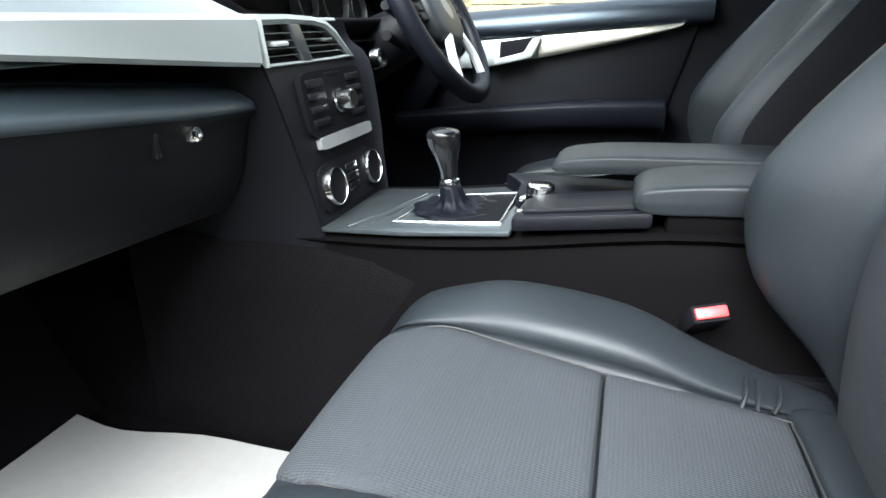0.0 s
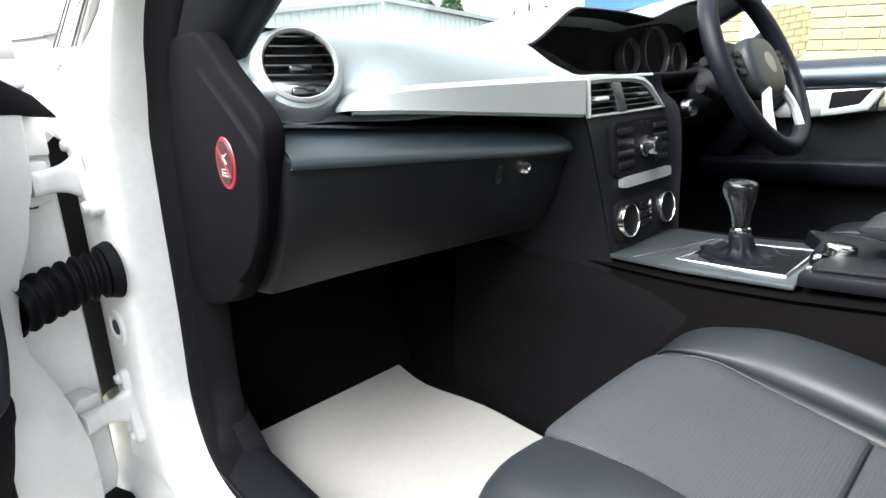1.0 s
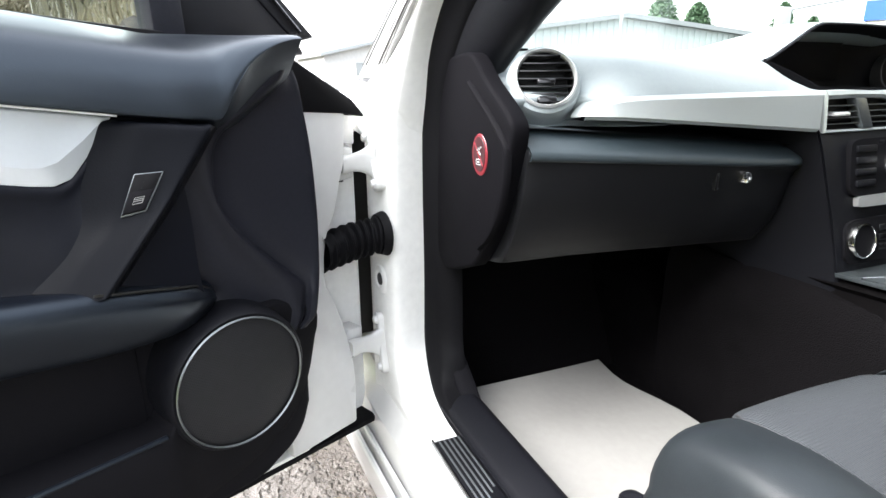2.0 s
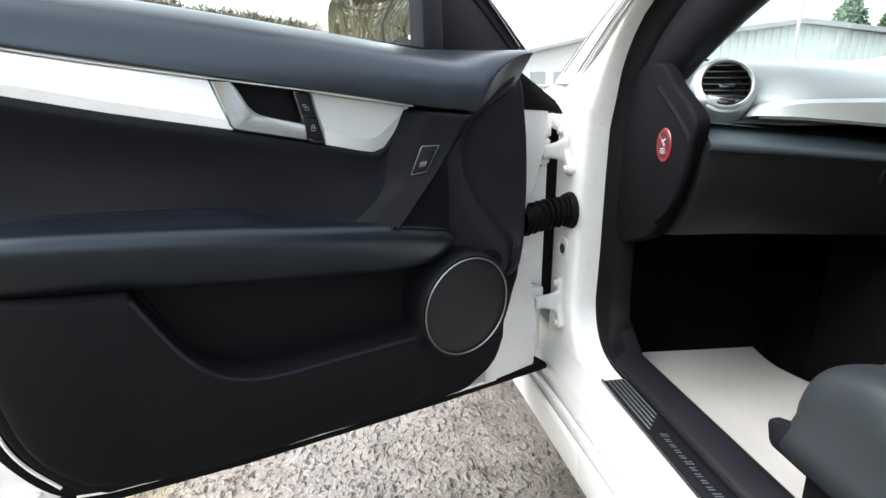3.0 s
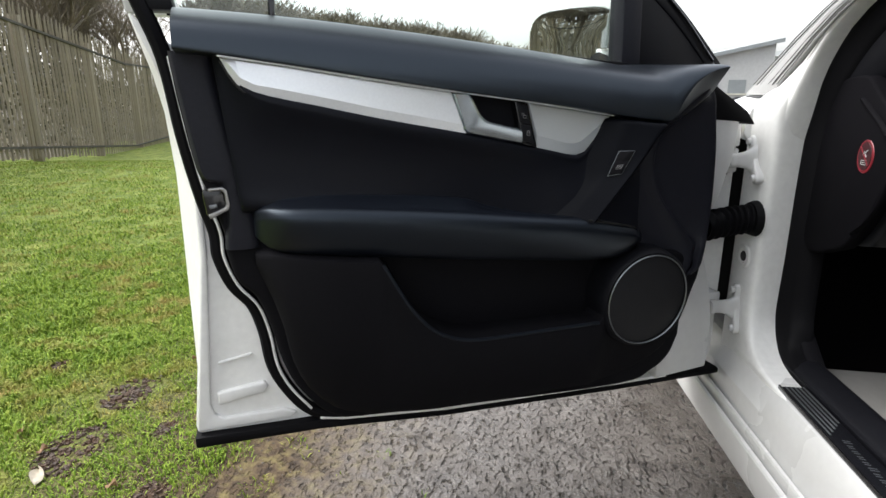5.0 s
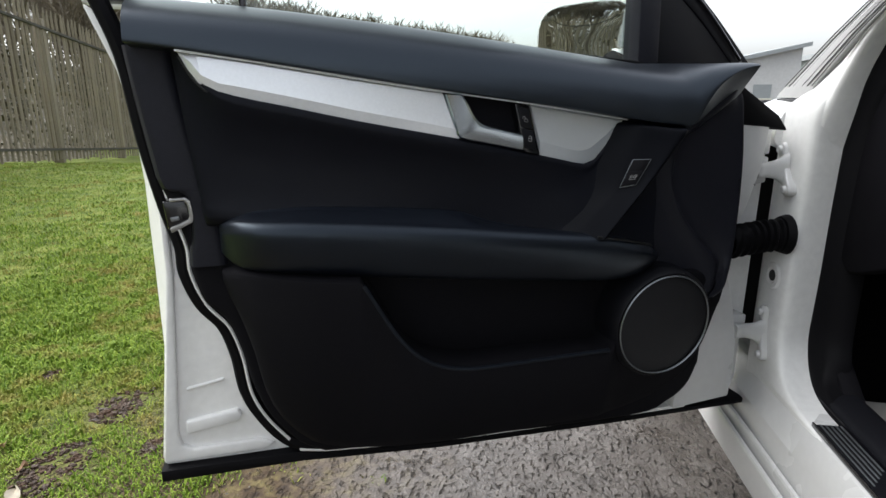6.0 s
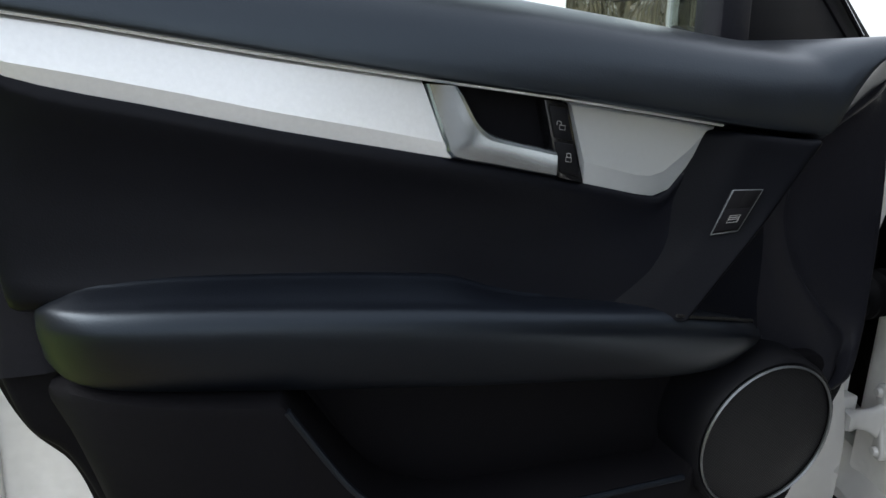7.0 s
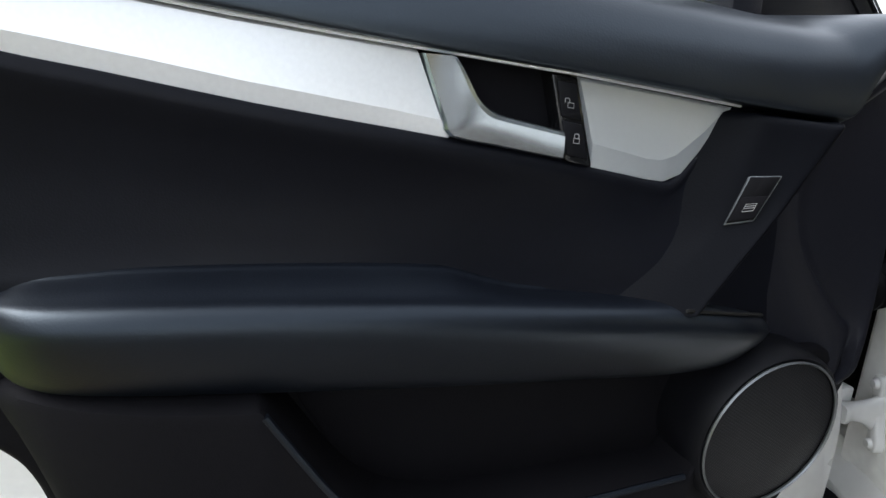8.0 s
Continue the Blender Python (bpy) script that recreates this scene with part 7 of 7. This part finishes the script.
def blades(name, material, count, area, size, label):
    bm = bmesh.new()
    for _ in range(count):
        x, y = area()
        if any((x - a) ** 2 / 2.2 + (y - b) ** 2 < (c * 0.92) ** 2 for a, b, c in SOIL) and rng.random() < 0.93:
            continue
        tuft = 0.5 + 0.9 * noise.noise(Vector((x * 3.1, y * 3.1, 1))) + 0.6 * noise.noise(Vector((x * 13, y * 13, 5)))
        if rng.random() > 0.45 + tuft:
            continue
        h, w, a, l = size * rng.uniform(0.5, 1.2) * (0.65 + 0.5 * max(0.0, min(1.2, tuft))), size * 0.09, rng.uniform(0, 6.28), rng.uniform(0.2, 1.1)
        z = ground_z(x, y) - 0.003
        c, s_ = math.cos(a), math.sin(a)
        p0, p1 = bm.verts.new((x - s_ * w, y + c * w, z)), bm.verts.new((x + s_ * w, y - c * w, z))
        q0, q1 = bm.verts.new((x + c * h * l * 0.5 - s_ * w * 0.8, y + s_ * h * l * 0.5 + c * w * 0.8, z + h * 0.55)), bm.verts.new((x + c * h * l * 0.5 + s_ * w * 0.8, y + s_ * h * l * 0.5 - c * w * 0.8, z + h * 0.55))
        t = bm.verts.new((x + c * h * l, y + s_ * h * l, z + h * (0.9 - 0.3 * l)))
        bm.faces.new((p0, p1, q1, q0))
        bm.faces.new((q0, q1, t))
    ob = obj(name, bm, material, smooth=False)
    return tagged(ob, label, "grass", kind="stuff")


M_GRASS = leaf_mat("short_grass", (0.076, 0.148, 0.014), (0.255, 0.345, 0.045))
M_GRASS.node_tree.nodes["Principled BSDF"].inputs["Specular IOR Level"].default_value = 0.12


def patchy(m, tint, scales, lo, hi):
    """Lets tufts of another colour show through in patches."""
    nd, lk = m.node_tree.nodes, m.node_tree.links
    p = nd["Principled BSDF"]
    src = p.inputs["Base Color"].links[0].from_socket
    co = nd.new("ShaderNodeTexCoord")
    facs = []
    for s in scales:
        n = nd.new("ShaderNodeTexNoise")
        n.inputs["Scale"].default_value, n.inputs["Detail"].default_value = s, 4
        lk.new(co.outputs["Object"], n.inputs["Vector"])
        facs.append(n.outputs["Fac"])
    ad = nd.new("ShaderNodeMath")
    lk.new(facs[0], ad.inputs[0])
    lk.new(facs[1], ad.inputs[1])
    mr = nd.new("ShaderNodeMapRange")
    mr.inputs["From Min"].default_value, mr.inputs["From Max"].default_value = lo, hi
    lk.new(ad.outputs[0], mr.inputs["Value"])
    mx = nd.new("ShaderNodeMix")
    mx.data_type = "RGBA"
    lk.new(mr.outputs["Result"], mx.inputs["Factor"])
    lk.new(src, mx.inputs["A"])
    mx.inputs["B"].default_value = (*tint, 1)
    lk.new(mx.outputs["Result"], p.inputs["Base Color"])


patchy(M_GRASS, (0.30, 0.24, 0.075), (2.2, 11), 1.0, 1.3)


def near_grass():
    while True:
        if rng.random() < 0.03:
            x, y = rng.uniform(-0.9, 0.7), -2.1 + 0.6 * rng.random() ** 1.7
            if noise.noise(Vector((x * 9, y * 9, 4.0))) > 0.1 + (y + 2.1) * 0.6:
                return x, y
        x, y = rng.gauss(-0.6, 0.85), -2.0 - rng.random() ** 1.3 * 1.9
        if y < edge_at(x) - 0.15 * rng.random() ** 2 or rng.random() < 0.02:
            return x, y


def mid_grass():
    while True:
        d, az = 0.9 + 10.3 * rng.random() ** 1.5, rng.uniform(184, 264)
        if rng.random() < (az - 184) / 22 and rng.random() < (d - 0.9) / 0.9:
            return 1.0 + d * math.cos(radians(az)), -2.4 + d * math.sin(radians(az))


blades("grass", M_GRASS, 150000, near_grass, 0.020, "short mossy winter grass")
blades("grass", M_GRASS, 170000, mid_grass, 0.034, "short winter lawn towards the fence")
M_LEAF = mat("dry_leaf", (0.42, 0.37, 0.29), 0.7, vary=0.25, scale=(20, 90))
M_LEAF_BROWN = mat("brown_leaf", (0.22, 0.13, 0.07), 0.7, vary=0.3, scale=(20, 90))


def leaf(x, y, s, a, material, label):
    secs = []
    for k in range(5):
        t = k / 4
        w = s * 0.45 * math.sin(math.pi * min(0.97, t + 0.03))
        secs.append([((t - 0.5) * s * 1.6, -w, 0.012 * math.sin(t * 5)), ((t - 0.5) * s * 1.6, 0, -0.003), ((t - 0.5) * s * 1.6, w, 0.01 * math.cos(t * 4))])
    bm = thick(loft(secs, 2, 2, False, False), 0.0008)
    bmesh.ops.transform(bm, matrix=pose(x, y, ground_z(x, y) + 0.018, 8, 5, a), verts=bm.verts)
    return tagged(obj("fallen_leaf", bm, material), label, "leaf", group="fallen leaves")


leaf(0.265, -2.522, 0.035, 30, M_LEAF, "pale dry fallen leaf on the grass")
for k in range(14):
    leaf(rng.uniform(-1.2, 0.5), rng.uniform(-2.9, -2.1), rng.uniform(0.012, 0.022), rng.uniform(0, 360), M_LEAF_BROWN, "small brown fallen leaf on the grass")

# ---- palisade fence ----
M_FENCE = mat("weathered_fence_paint", (0.20, 0.17, 0.12), 0.75, vary=0.35, scale=(3, 40), per=0.6)
M_FENCE_DARK = mat("dark_fence_rail", (0.05, 0.045, 0.035), 0.7, vary=0.3, scale=(3, 40))
fence = thing("palisade_fence", "weathered brown palisade fence along the grass", "fence")
F0 = Vector((-5.66, -8.61, 0))
fd = Vector((-0.956, -0.292, 0)).normalized()
fn = Vector((fd.y, -fd.x, 0))
if fn.dot(-F0) < 0:
    fn = -fn


def pale_mesh():
    bm = bmesh.new()
    w, d = 0.036, 0.020
    low = [bm.verts.new(p) for p in ((-w, 0, 0.06), (-w * 0.4, d, 0.06), (w * 0.4, d, 0.06), (w, 0, 0.06), (w * 0.4, d * 0.6, 0.06), (-w * 0.4, d * 0.6, 0.06))]
    top = [bm.verts.new(p) for p in ((-w, 0, 2.40), (-w * 0.25, d, 2.53), (w * 0.25, d, 2.53), (w, 0, 2.40), (w * 0.25, d * 0.6, 2.53), (-w * 0.25, d * 0.6, 2.53))]
    for i in range(6):
        bm.faces.new((low[i], low[(i + 1) % 6], top[(i + 1) % 6], top[i]))
    bm.faces.new(top)
    me = bpy.data.meshes.new("pale")
    bmesh.ops.recalc_face_normals(bm, faces=bm.faces)
    bm.to_mesh(me)
    bm.free()
    me.materials.append(M_FENCE)
    return me


pale = pale_mesh()
turn = Matrix((fd, fn, Vector((0, 0, 1)))).transposed().to_4x4()
rng = random.Random(9)
PITCH = 0.145


def fence_z(s):
    return -0.08 * min(7.0, max(0.0, s))


for k in range(-100, 96):
    s = PITCH * (k + 0.5)
    ob = new("pale", pale)
    ob.parent = fence
    ob.matrix_world = Matrix.Translation(F0 + fd * s + Vector((0, 0, fence_z(s) + rng.uniform(-0.02, 0.02)))) @ turn @ pose(0, 0, 0, 0, rng.uniform(-0.8, 0.8), rng.uniform(-4, 4))
for z in (0.24, 2.20):
    for s0, s1 in ((-14.5, -7.0), (-7.0, 0.0), (0.0, 7.0), (7.0, 13.9)):
        a, b = (Vector((s, 0, fence_z(s) + z)) for s in (s0, s1))
        bm = tube([a, b], 0.028, 4, 1)
        bmesh.ops.transform(bm, matrix=Matrix.Translation(F0 + fn * 0.035) @ turn, verts=bm.verts)
        part("rail", bm, M_FENCE_DARK, fence, "dark horizontal fence rail")
for k in range(-5, 6):
    s = k * 2.75 - 0.6
    bm = box(-0.05, 0.05, -0.12, 0.03, -0.3, 2.35, 0.004)
    bmesh.ops.transform(bm, matrix=Matrix.Translation(F0 + fd * s + Vector((0, 0, fence_z(s)))) @ turn, verts=bm.verts)
    part("post", bm, M_FENCE, fence, "upright fence post")

# ---- woods behind the fence ----
M_BARK = mat("grey_brown_bark", (0.11, 0.09, 0.065), 0.9, vary=0.4, scale=(3, 25))
M_TWIG = leaf_mat("bare_twigs", (0.085, 0.07, 0.045), (0.17, 0.14, 0.09))
M_SCRUB = leaf_mat("dull_scrub", (0.035, 0.038, 0.014), (0.11, 0.092, 0.042))


def bare_tree(seed, height, stout=1.0):
    r = random.Random(seed)
    bm = bmesh.new()

    def limb(p, d, length, rad, depth):
        n = 4 if depth else 5
        pts = [p]
        q = p.copy()
        for _ in range(3):
            d = (d + Vector((r.uniform(-1, 1), r.uniform(-1, 1), r.uniform(-0.2, 0.6))) * 0.18).normalized()
            q = q + d * length / 3
            pts.append(q.copy())
        side = d.orthogonal().normalized()
        up = d.cross(side)
        rings = []
        for i, c in enumerate(pts):
            rr = max(rad * (1 - 0.22 * i), 0.004 * stout)
            rings.append([bm.verts.new(c + (side * math.cos(a) + up * math.sin(a)) * rr) for a in (2 * math.pi * k / n for k in range(n))])
        for a, b in zip(rings, rings[1:]):
            for k in range(n):
                bm.faces.new((a[k], a[(k + 1) % n], b[(k + 1) % n], b[k]))
        if depth > 2:
            for _ in range(4):
                c = pts[r.randint(1, 3)]
                e = (d + Vector((r.uniform(-1, 1), r.uniform(-1, 1), r.uniform(-0.3, 0.8)))).normalized()
                wd = e.cross(Vector((r.uniform(-1, 1), r.uniform(-1, 1), r.uniform(-1, 1)))).normalized() * 0.009 * stout
                bm.faces.new([bm.verts.new(v) for v in (c - wd, c + wd, c + e * r.uniform(0.25, 0.6))])
        if depth < 4:
            for _ in range((5, 5, 4, 4)[depth]):
                at = r.uniform(0.4, 1.0)
                base = pts[min(3, int(at * 3))]
                nd_ = (d * 0.7 + Vector((r.uniform(-1, 1), r.uniform(-1, 1), r.uniform(-0.1, 0.9)))).normalized()
                limb(base.copy(), nd_, length * r.uniform(0.45, 0.72), rad * 0.42, depth + 1)

    limb(Vector((0, 0, -0.3)), Vector((0, 0, 1)), height * 0.5, height * 0.018, 0)
    me = bpy.data.meshes.new("bare_tree")
    bm.to_mesh(me)
    bm.free()
    me.materials.append(M_TWIG)
    return me


variants = [bare_tree(s, 9.0) for s in range(4)]
far_variants = [bare_tree(s, 9.0, 3.0) for s in range(10, 13)]
FAR_HIGH = [max(v.co.z for v in me.vertices) for me in far_variants]
rng = random.Random(21)
for k in range(130):
    along, back = rng.uniform(-16, 34), rng.uniform(2, 18)
    p = F0 + fd * along - fn * back
    t = new("bare_tree", variants[k % 4])
    t.matrix_world = Matrix.Translation(p + Vector((0, 0, fence_z(along) + 0.30 * back - 0.3))) @ pose(0, 0, 0, 0, 0, rng.uniform(0, 360)) @ Matrix.Scale(rng.uniform(0.6, 0.95), 4)
    tagged(t, "bare winter tree on the bank behind the fence", "tree", group="woods behind the fence")
# wooded bank
bank = grid_sheet([i * 1.5 for i in range(-14, 28)], [0, 1.5, 4, 8, 14, 24, 40], lambda a, b: 0.0)
for v in bank.verts:
    a, b = v.co.x, v.co.y
    p = F0 + fd * a - fn * (b + 0.6)
    fall = max(0.0, min(1.0, (42 - a) / 12))
    v.co = Vector((p.x, p.y, fence_z(a) - 0.06 + fall * (0.30 * b + 0.35 * noise.noise(Vector((a * 0.4, b * 0.4, 0))) * min(1, b))))
tagged(obj("bank", bank, mat("leaf_litter", (0.09, 0.075, 0.04), 0.95, vary=0.5, scale=(1.5, 9), bump=0.8, bump_scale=6, dist=0.1)), "leaf covered bank rising behind the fence", "ground", kind="structure")
bm = bmesh.new()
for _ in range(42000):
    b, along = rng.uniform(0.2, 13), rng.uniform(-15, 30)
    p = F0 + fd * along - fn * (b + 0.6)
    z = fence_z(along) + 0.30 * b + rng.random() ** 1.8 * 2.0
    s = rng.uniform(0.03, 0.10)
    d1 = Vector((rng.uniform(-1, 1), rng.uniform(-1, 1), rng.uniform(-1, 1))).normalized() * s
    d2 = Vector((rng.uniform(-1, 1), rng.uniform(-1, 1), rng.uniform(-1, 1))).normalized() * s
    c = Vector((p.x, p.y, z))
    bm.faces.new([bm.verts.new(c + v) for v in (d1, d2, -d1)])
tagged(obj("undergrowth", bm, M_SCRUB, smooth=False), "dull brown and green undergrowth behind the fence", "undergrowth", kind="stuff")

# ---- far tree line, nearer and taller towards the fence ----
rng = random.Random(4)
for k in range(190):
    az = rng.uniform(178.5, 206)
    dist = lerp([(178, 80), (190, 62), (206, 40)], az) * rng.uniform(0.92, 1.25)
    top = lerp([(178, 4.0), (181, 4.4), (185, 5.6), (190, 6.6), (198, 7.4), (206, 9.0)], az) * rng.uniform(0.78, 1.04)
    mesh = far_variants[k % 3]
    size = (math.tan(radians(top)) * dist + 1.8) / FAR_HIGH[k % 3]
    t = new("far_tree", mesh)
    t.matrix_world = Matrix.Translation((1.4 + math.cos(radians(az)) * dist, -1.2 + math.sin(radians(az)) * dist, -0.8)) @ pose(0, 0, 0, 0, 0, rng.uniform(0, 360)) @ Matrix.Diagonal((size * 1.25, size * 1.25, size, 1))
    tagged(t, "distant bare winter tree against the pale sky", "tree", group="far tree line")

# ---- buildings ----
M_CLAD = mat("pale_ribbed_cladding", (0.46, 0.52, 0.50), 0.5, vary=0.06, scale=(1, 12))
M_ROOF = mat("grey_roof_sheet", (0.26, 0.28, 0.28), 0.6, vary=0.1)
M_BLUE = mat("blue_fascia", (0.02, 0.08, 0.30), 0.4, vary=0.08)
M_CREAM = mat("cream_panel", (0.62, 0.60, 0.50), 0.5, vary=0.05)
M_POLE = mat("galvanised_pole", (0.35, 0.36, 0.36), 0.5, metal=0.4, vary=0.1)
shed = thing("warehouse", "long pale ribbed metal warehouse with a shallow grey gable roof", "building")
part("wall", prism([(13.5, 0), (34.5, 0), (34.5, 3.2), (23.8, 4.15), (13.5, 2.85)], -50, -30, yzx), M_CLAD, shed, "pale ribbed wall", smooth=False)
part("wall_ribs", merged(*[box(-30, -29.93, 13.6 + 0.5 * k, 13.8 + 0.5 * k, 0, lerp([(13.5, 2.8), (23.8, 4.1), (34.5, 3.15)], 13.7 + 0.5 * k)) for k in range(42)]), M_CLAD, shed, smooth=False)
for pts in ([(13.0, 2.82), (13.0, 3.08), (23.8, 4.42), (23.8, 4.14)], [(23.8, 4.14), (23.8, 4.42), (35.0, 3.45), (35.0, 3.18)]):
    part("roof", prism(pts, -50.3, -29.6, yzx), M_ROOF, shed, "grey metal roof", smooth=False)
shed2 = thing("office_building", "small grey flat-walled building with a dark sloping roof edge", "building")
part("wall", prism([(4.2, 0), (9.5, 0), (9.5, 2.9), (4.2, 1.75)], -32, -25, yzx), mat("grey_render", (0.50, 0.50, 0.485), 0.7, vary=0.1, scale=(1, 9)), shed2, smooth=False)
part("roof", prism([(4.0, 1.72), (4.0, 1.86), (9.7, 3.08), (9.7, 2.92)], -32.2, -24.7, yzx), M_ROOF, shed2, "dark sloping roof edge", smooth=False)
for k in range(3):
    w = part("window", box(-25.02, -24.97, 5.6 + 1.1 * k, 6.3 + 1.1 * k, 0.9, 1.45), M_ROOF, shed2, "dark window", smooth=False)
    part("sill", box(-25.05, -24.93, 5.55 + 1.1 * k, 6.35 + 1.1 * k, 0.84, 0.90), M_CREAM, w, smooth=False)
hall = thing("showroom", "cream and blue showroom building across the yard", "building")
HALL = pose(-14.0, 20.5, 0, 0, 0, 28)
for name, b, m_, lab in (("wall", box(0.8, 22, 0, 8, 0, 2.6), M_CREAM, "cream wall"), ("fascia", box(0.7, 22.1, -0.1, 8.1, 2.6, 3.25), M_BLUE, "blue fascia band"), ("upper_wall", box(0.9, 22, 0.0, 8, 3.25, 4.6), M_CREAM, "cream upper wall"), ("parapet", box(0.7, 22.1, -0.12, 8.1, 4.6, 5.3), M_BLUE, "blue parapet")):
    bmesh.ops.transform(b, matrix=HALL, verts=b.verts)
    part(name, b, m_, hall, lab, smooth=False)
lamp = thing("lamp_post", "slim grey lamp post in front of the warehouse", "lamp post")
part("pole", tube([(-22, 17.3, 0), (-22, 17.3, 4), (-22, 17.3, 8)], 0.07, 10, 1), M_POLE, lamp)
part("lantern", box(-22.2, -21.5, 17.2, 17.4, 7.95, 8.1, 0.03), M_POLE, lamp)
post = thing("barrier_post", "dark post with a long arm in the yard", "post")
part("pole", box(-22.2, -21.8, 27.2, 27.9, 0, 4.1, 0.02), M_POLE, post)
part("arm", tube([(-22, 27.5, 3.9), (-22, 30, 4.3), (-22, 33, 4.75)], 0.06, 8, 1), M_POLE, post)
M_CONIFER = leaf_mat("dark_evergreen", (0.03, 0.07, 0.03), (0.07, 0.13, 0.06))


def evergreen(x, y, h, r0):
    ever = thing("evergreen_tree", "dense dark green evergreen tree behind the warehouse", "tree", group="evergreens")
    part("trunk", tube([(x, y, 0), (x, y, h * 0.5), (x, y, h * 0.92)], 0.18, 8, 1, rs=[0.2, 0.14, 0.05]), M_BARK, ever)
    bm = bmesh.new()
    for _ in range(4200):
        z = h * (0.12 + 0.88 * rng.random())
        rad = r0 * (1 - z / h) ** 0.55 * math.sqrt(rng.random()) * rng.uniform(0.75, 1.12)
        a = rng.uniform(0, 6.283)
        c = Vector((x + rad * math.cos(a), y + rad * math.sin(a), z))
        d1 = Vector((rng.uniform(-1, 1), rng.uniform(-1, 1), rng.uniform(-1, 0.3))).normalized() * 0.28
        d2 = Vector((rng.uniform(-1, 1), rng.uniform(-1, 1), rng.uniform(-1, 1))).normalized() * 0.12
        bm.faces.new([bm.verts.new(c + v) for v in (d1, d2, -d1, -d2)])
    part("crown", bm, M_CONIFER, ever, smooth=False)


evergreen(-52, 46.5, 9.0, 3.6)
evergreen(-52, 51.5, 8.2, 3.4)
evergreen(-34, 42.5, 6.0, 1.6)
evergreen(-34, 46.0, 5.0, 1.4)

# ---- brick wall beyond the far side of the car ----
M_BRICK = mat("buff_brick", (0.235, 0.19, 0.10), 0.85, vary=0.25, scale=(14, 90), per=1.2, bump=0.3, bump_scale=200)
M_MORTAR = mat("grey_mortar", (0.26, 0.25, 0.215), 0.95, vary=0.15, scale=(10, 80))
YW = 4.2
yard = tagged(obj("yard_wall", box(-1.6, 9.0, YW + 0.006, YW + 0.22, 0, 2.9), M_MORTAR, smooth=False), "buff brick wall beside the car", "wall", kind="structure")
bm = bmesh.new()
brick_bm = box(-0.1065, 0.1065, -0.05, 0.0, -0.0325, 0.0325, 0.003, 1)
brick_me = bpy.data.meshes.new("brick")
brick_bm.to_mesh(brick_me)
brick_bm.free()
brick_me.materials.append(M_BRICK)
rest = []
for row in range(38):
    z = 0.0375 + 0.075 * row
    for k in range(47):
        x = -1.6 + 0.11 + 0.225 * k + (0.1125 if row % 2 else 0)
        if x > 8.9:
            continue
        if 0.80 < z < 1.62 and x < 3.6:
            ob = new("brick", brick_me)
            ob.parent = yard
            ob.location = (x, YW + 0.045 + rng.uniform(-0.002, 0.002), z)
        else:
            rest.append((x, z))
vs, fs = [], []
for x, z in rest:
    n = len(vs)
    vs += [(x - 0.1065, YW - 0.005, z - 0.0325), (x + 0.1065, YW - 0.005, z - 0.0325), (x + 0.1065, YW - 0.005, z + 0.0325), (x - 0.1065, YW - 0.005, z + 0.0325), (x - 0.1065, YW + 0.04, z - 0.0325), (x + 0.1065, YW + 0.04, z - 0.0325), (x + 0.1065, YW + 0.04, z + 0.0325), (x - 0.1065, YW + 0.04, z + 0.0325)]
    fs += [(n, n + 1, n + 2, n + 3), (n, n + 4, n + 5, n + 1), (n + 3, n + 2, n + 6, n + 7), (n, n + 3, n + 7, n + 4), (n + 1, n + 5, n + 6, n + 2)]
me = bpy.data.meshes.new("brickwork")
me.from_pydata(vs, [], fs)
me.materials.append(M_BRICK)
tagged(new("brickwork", me), "courses of buff bricks of the yard wall", "", kind="stuff").parent = yard
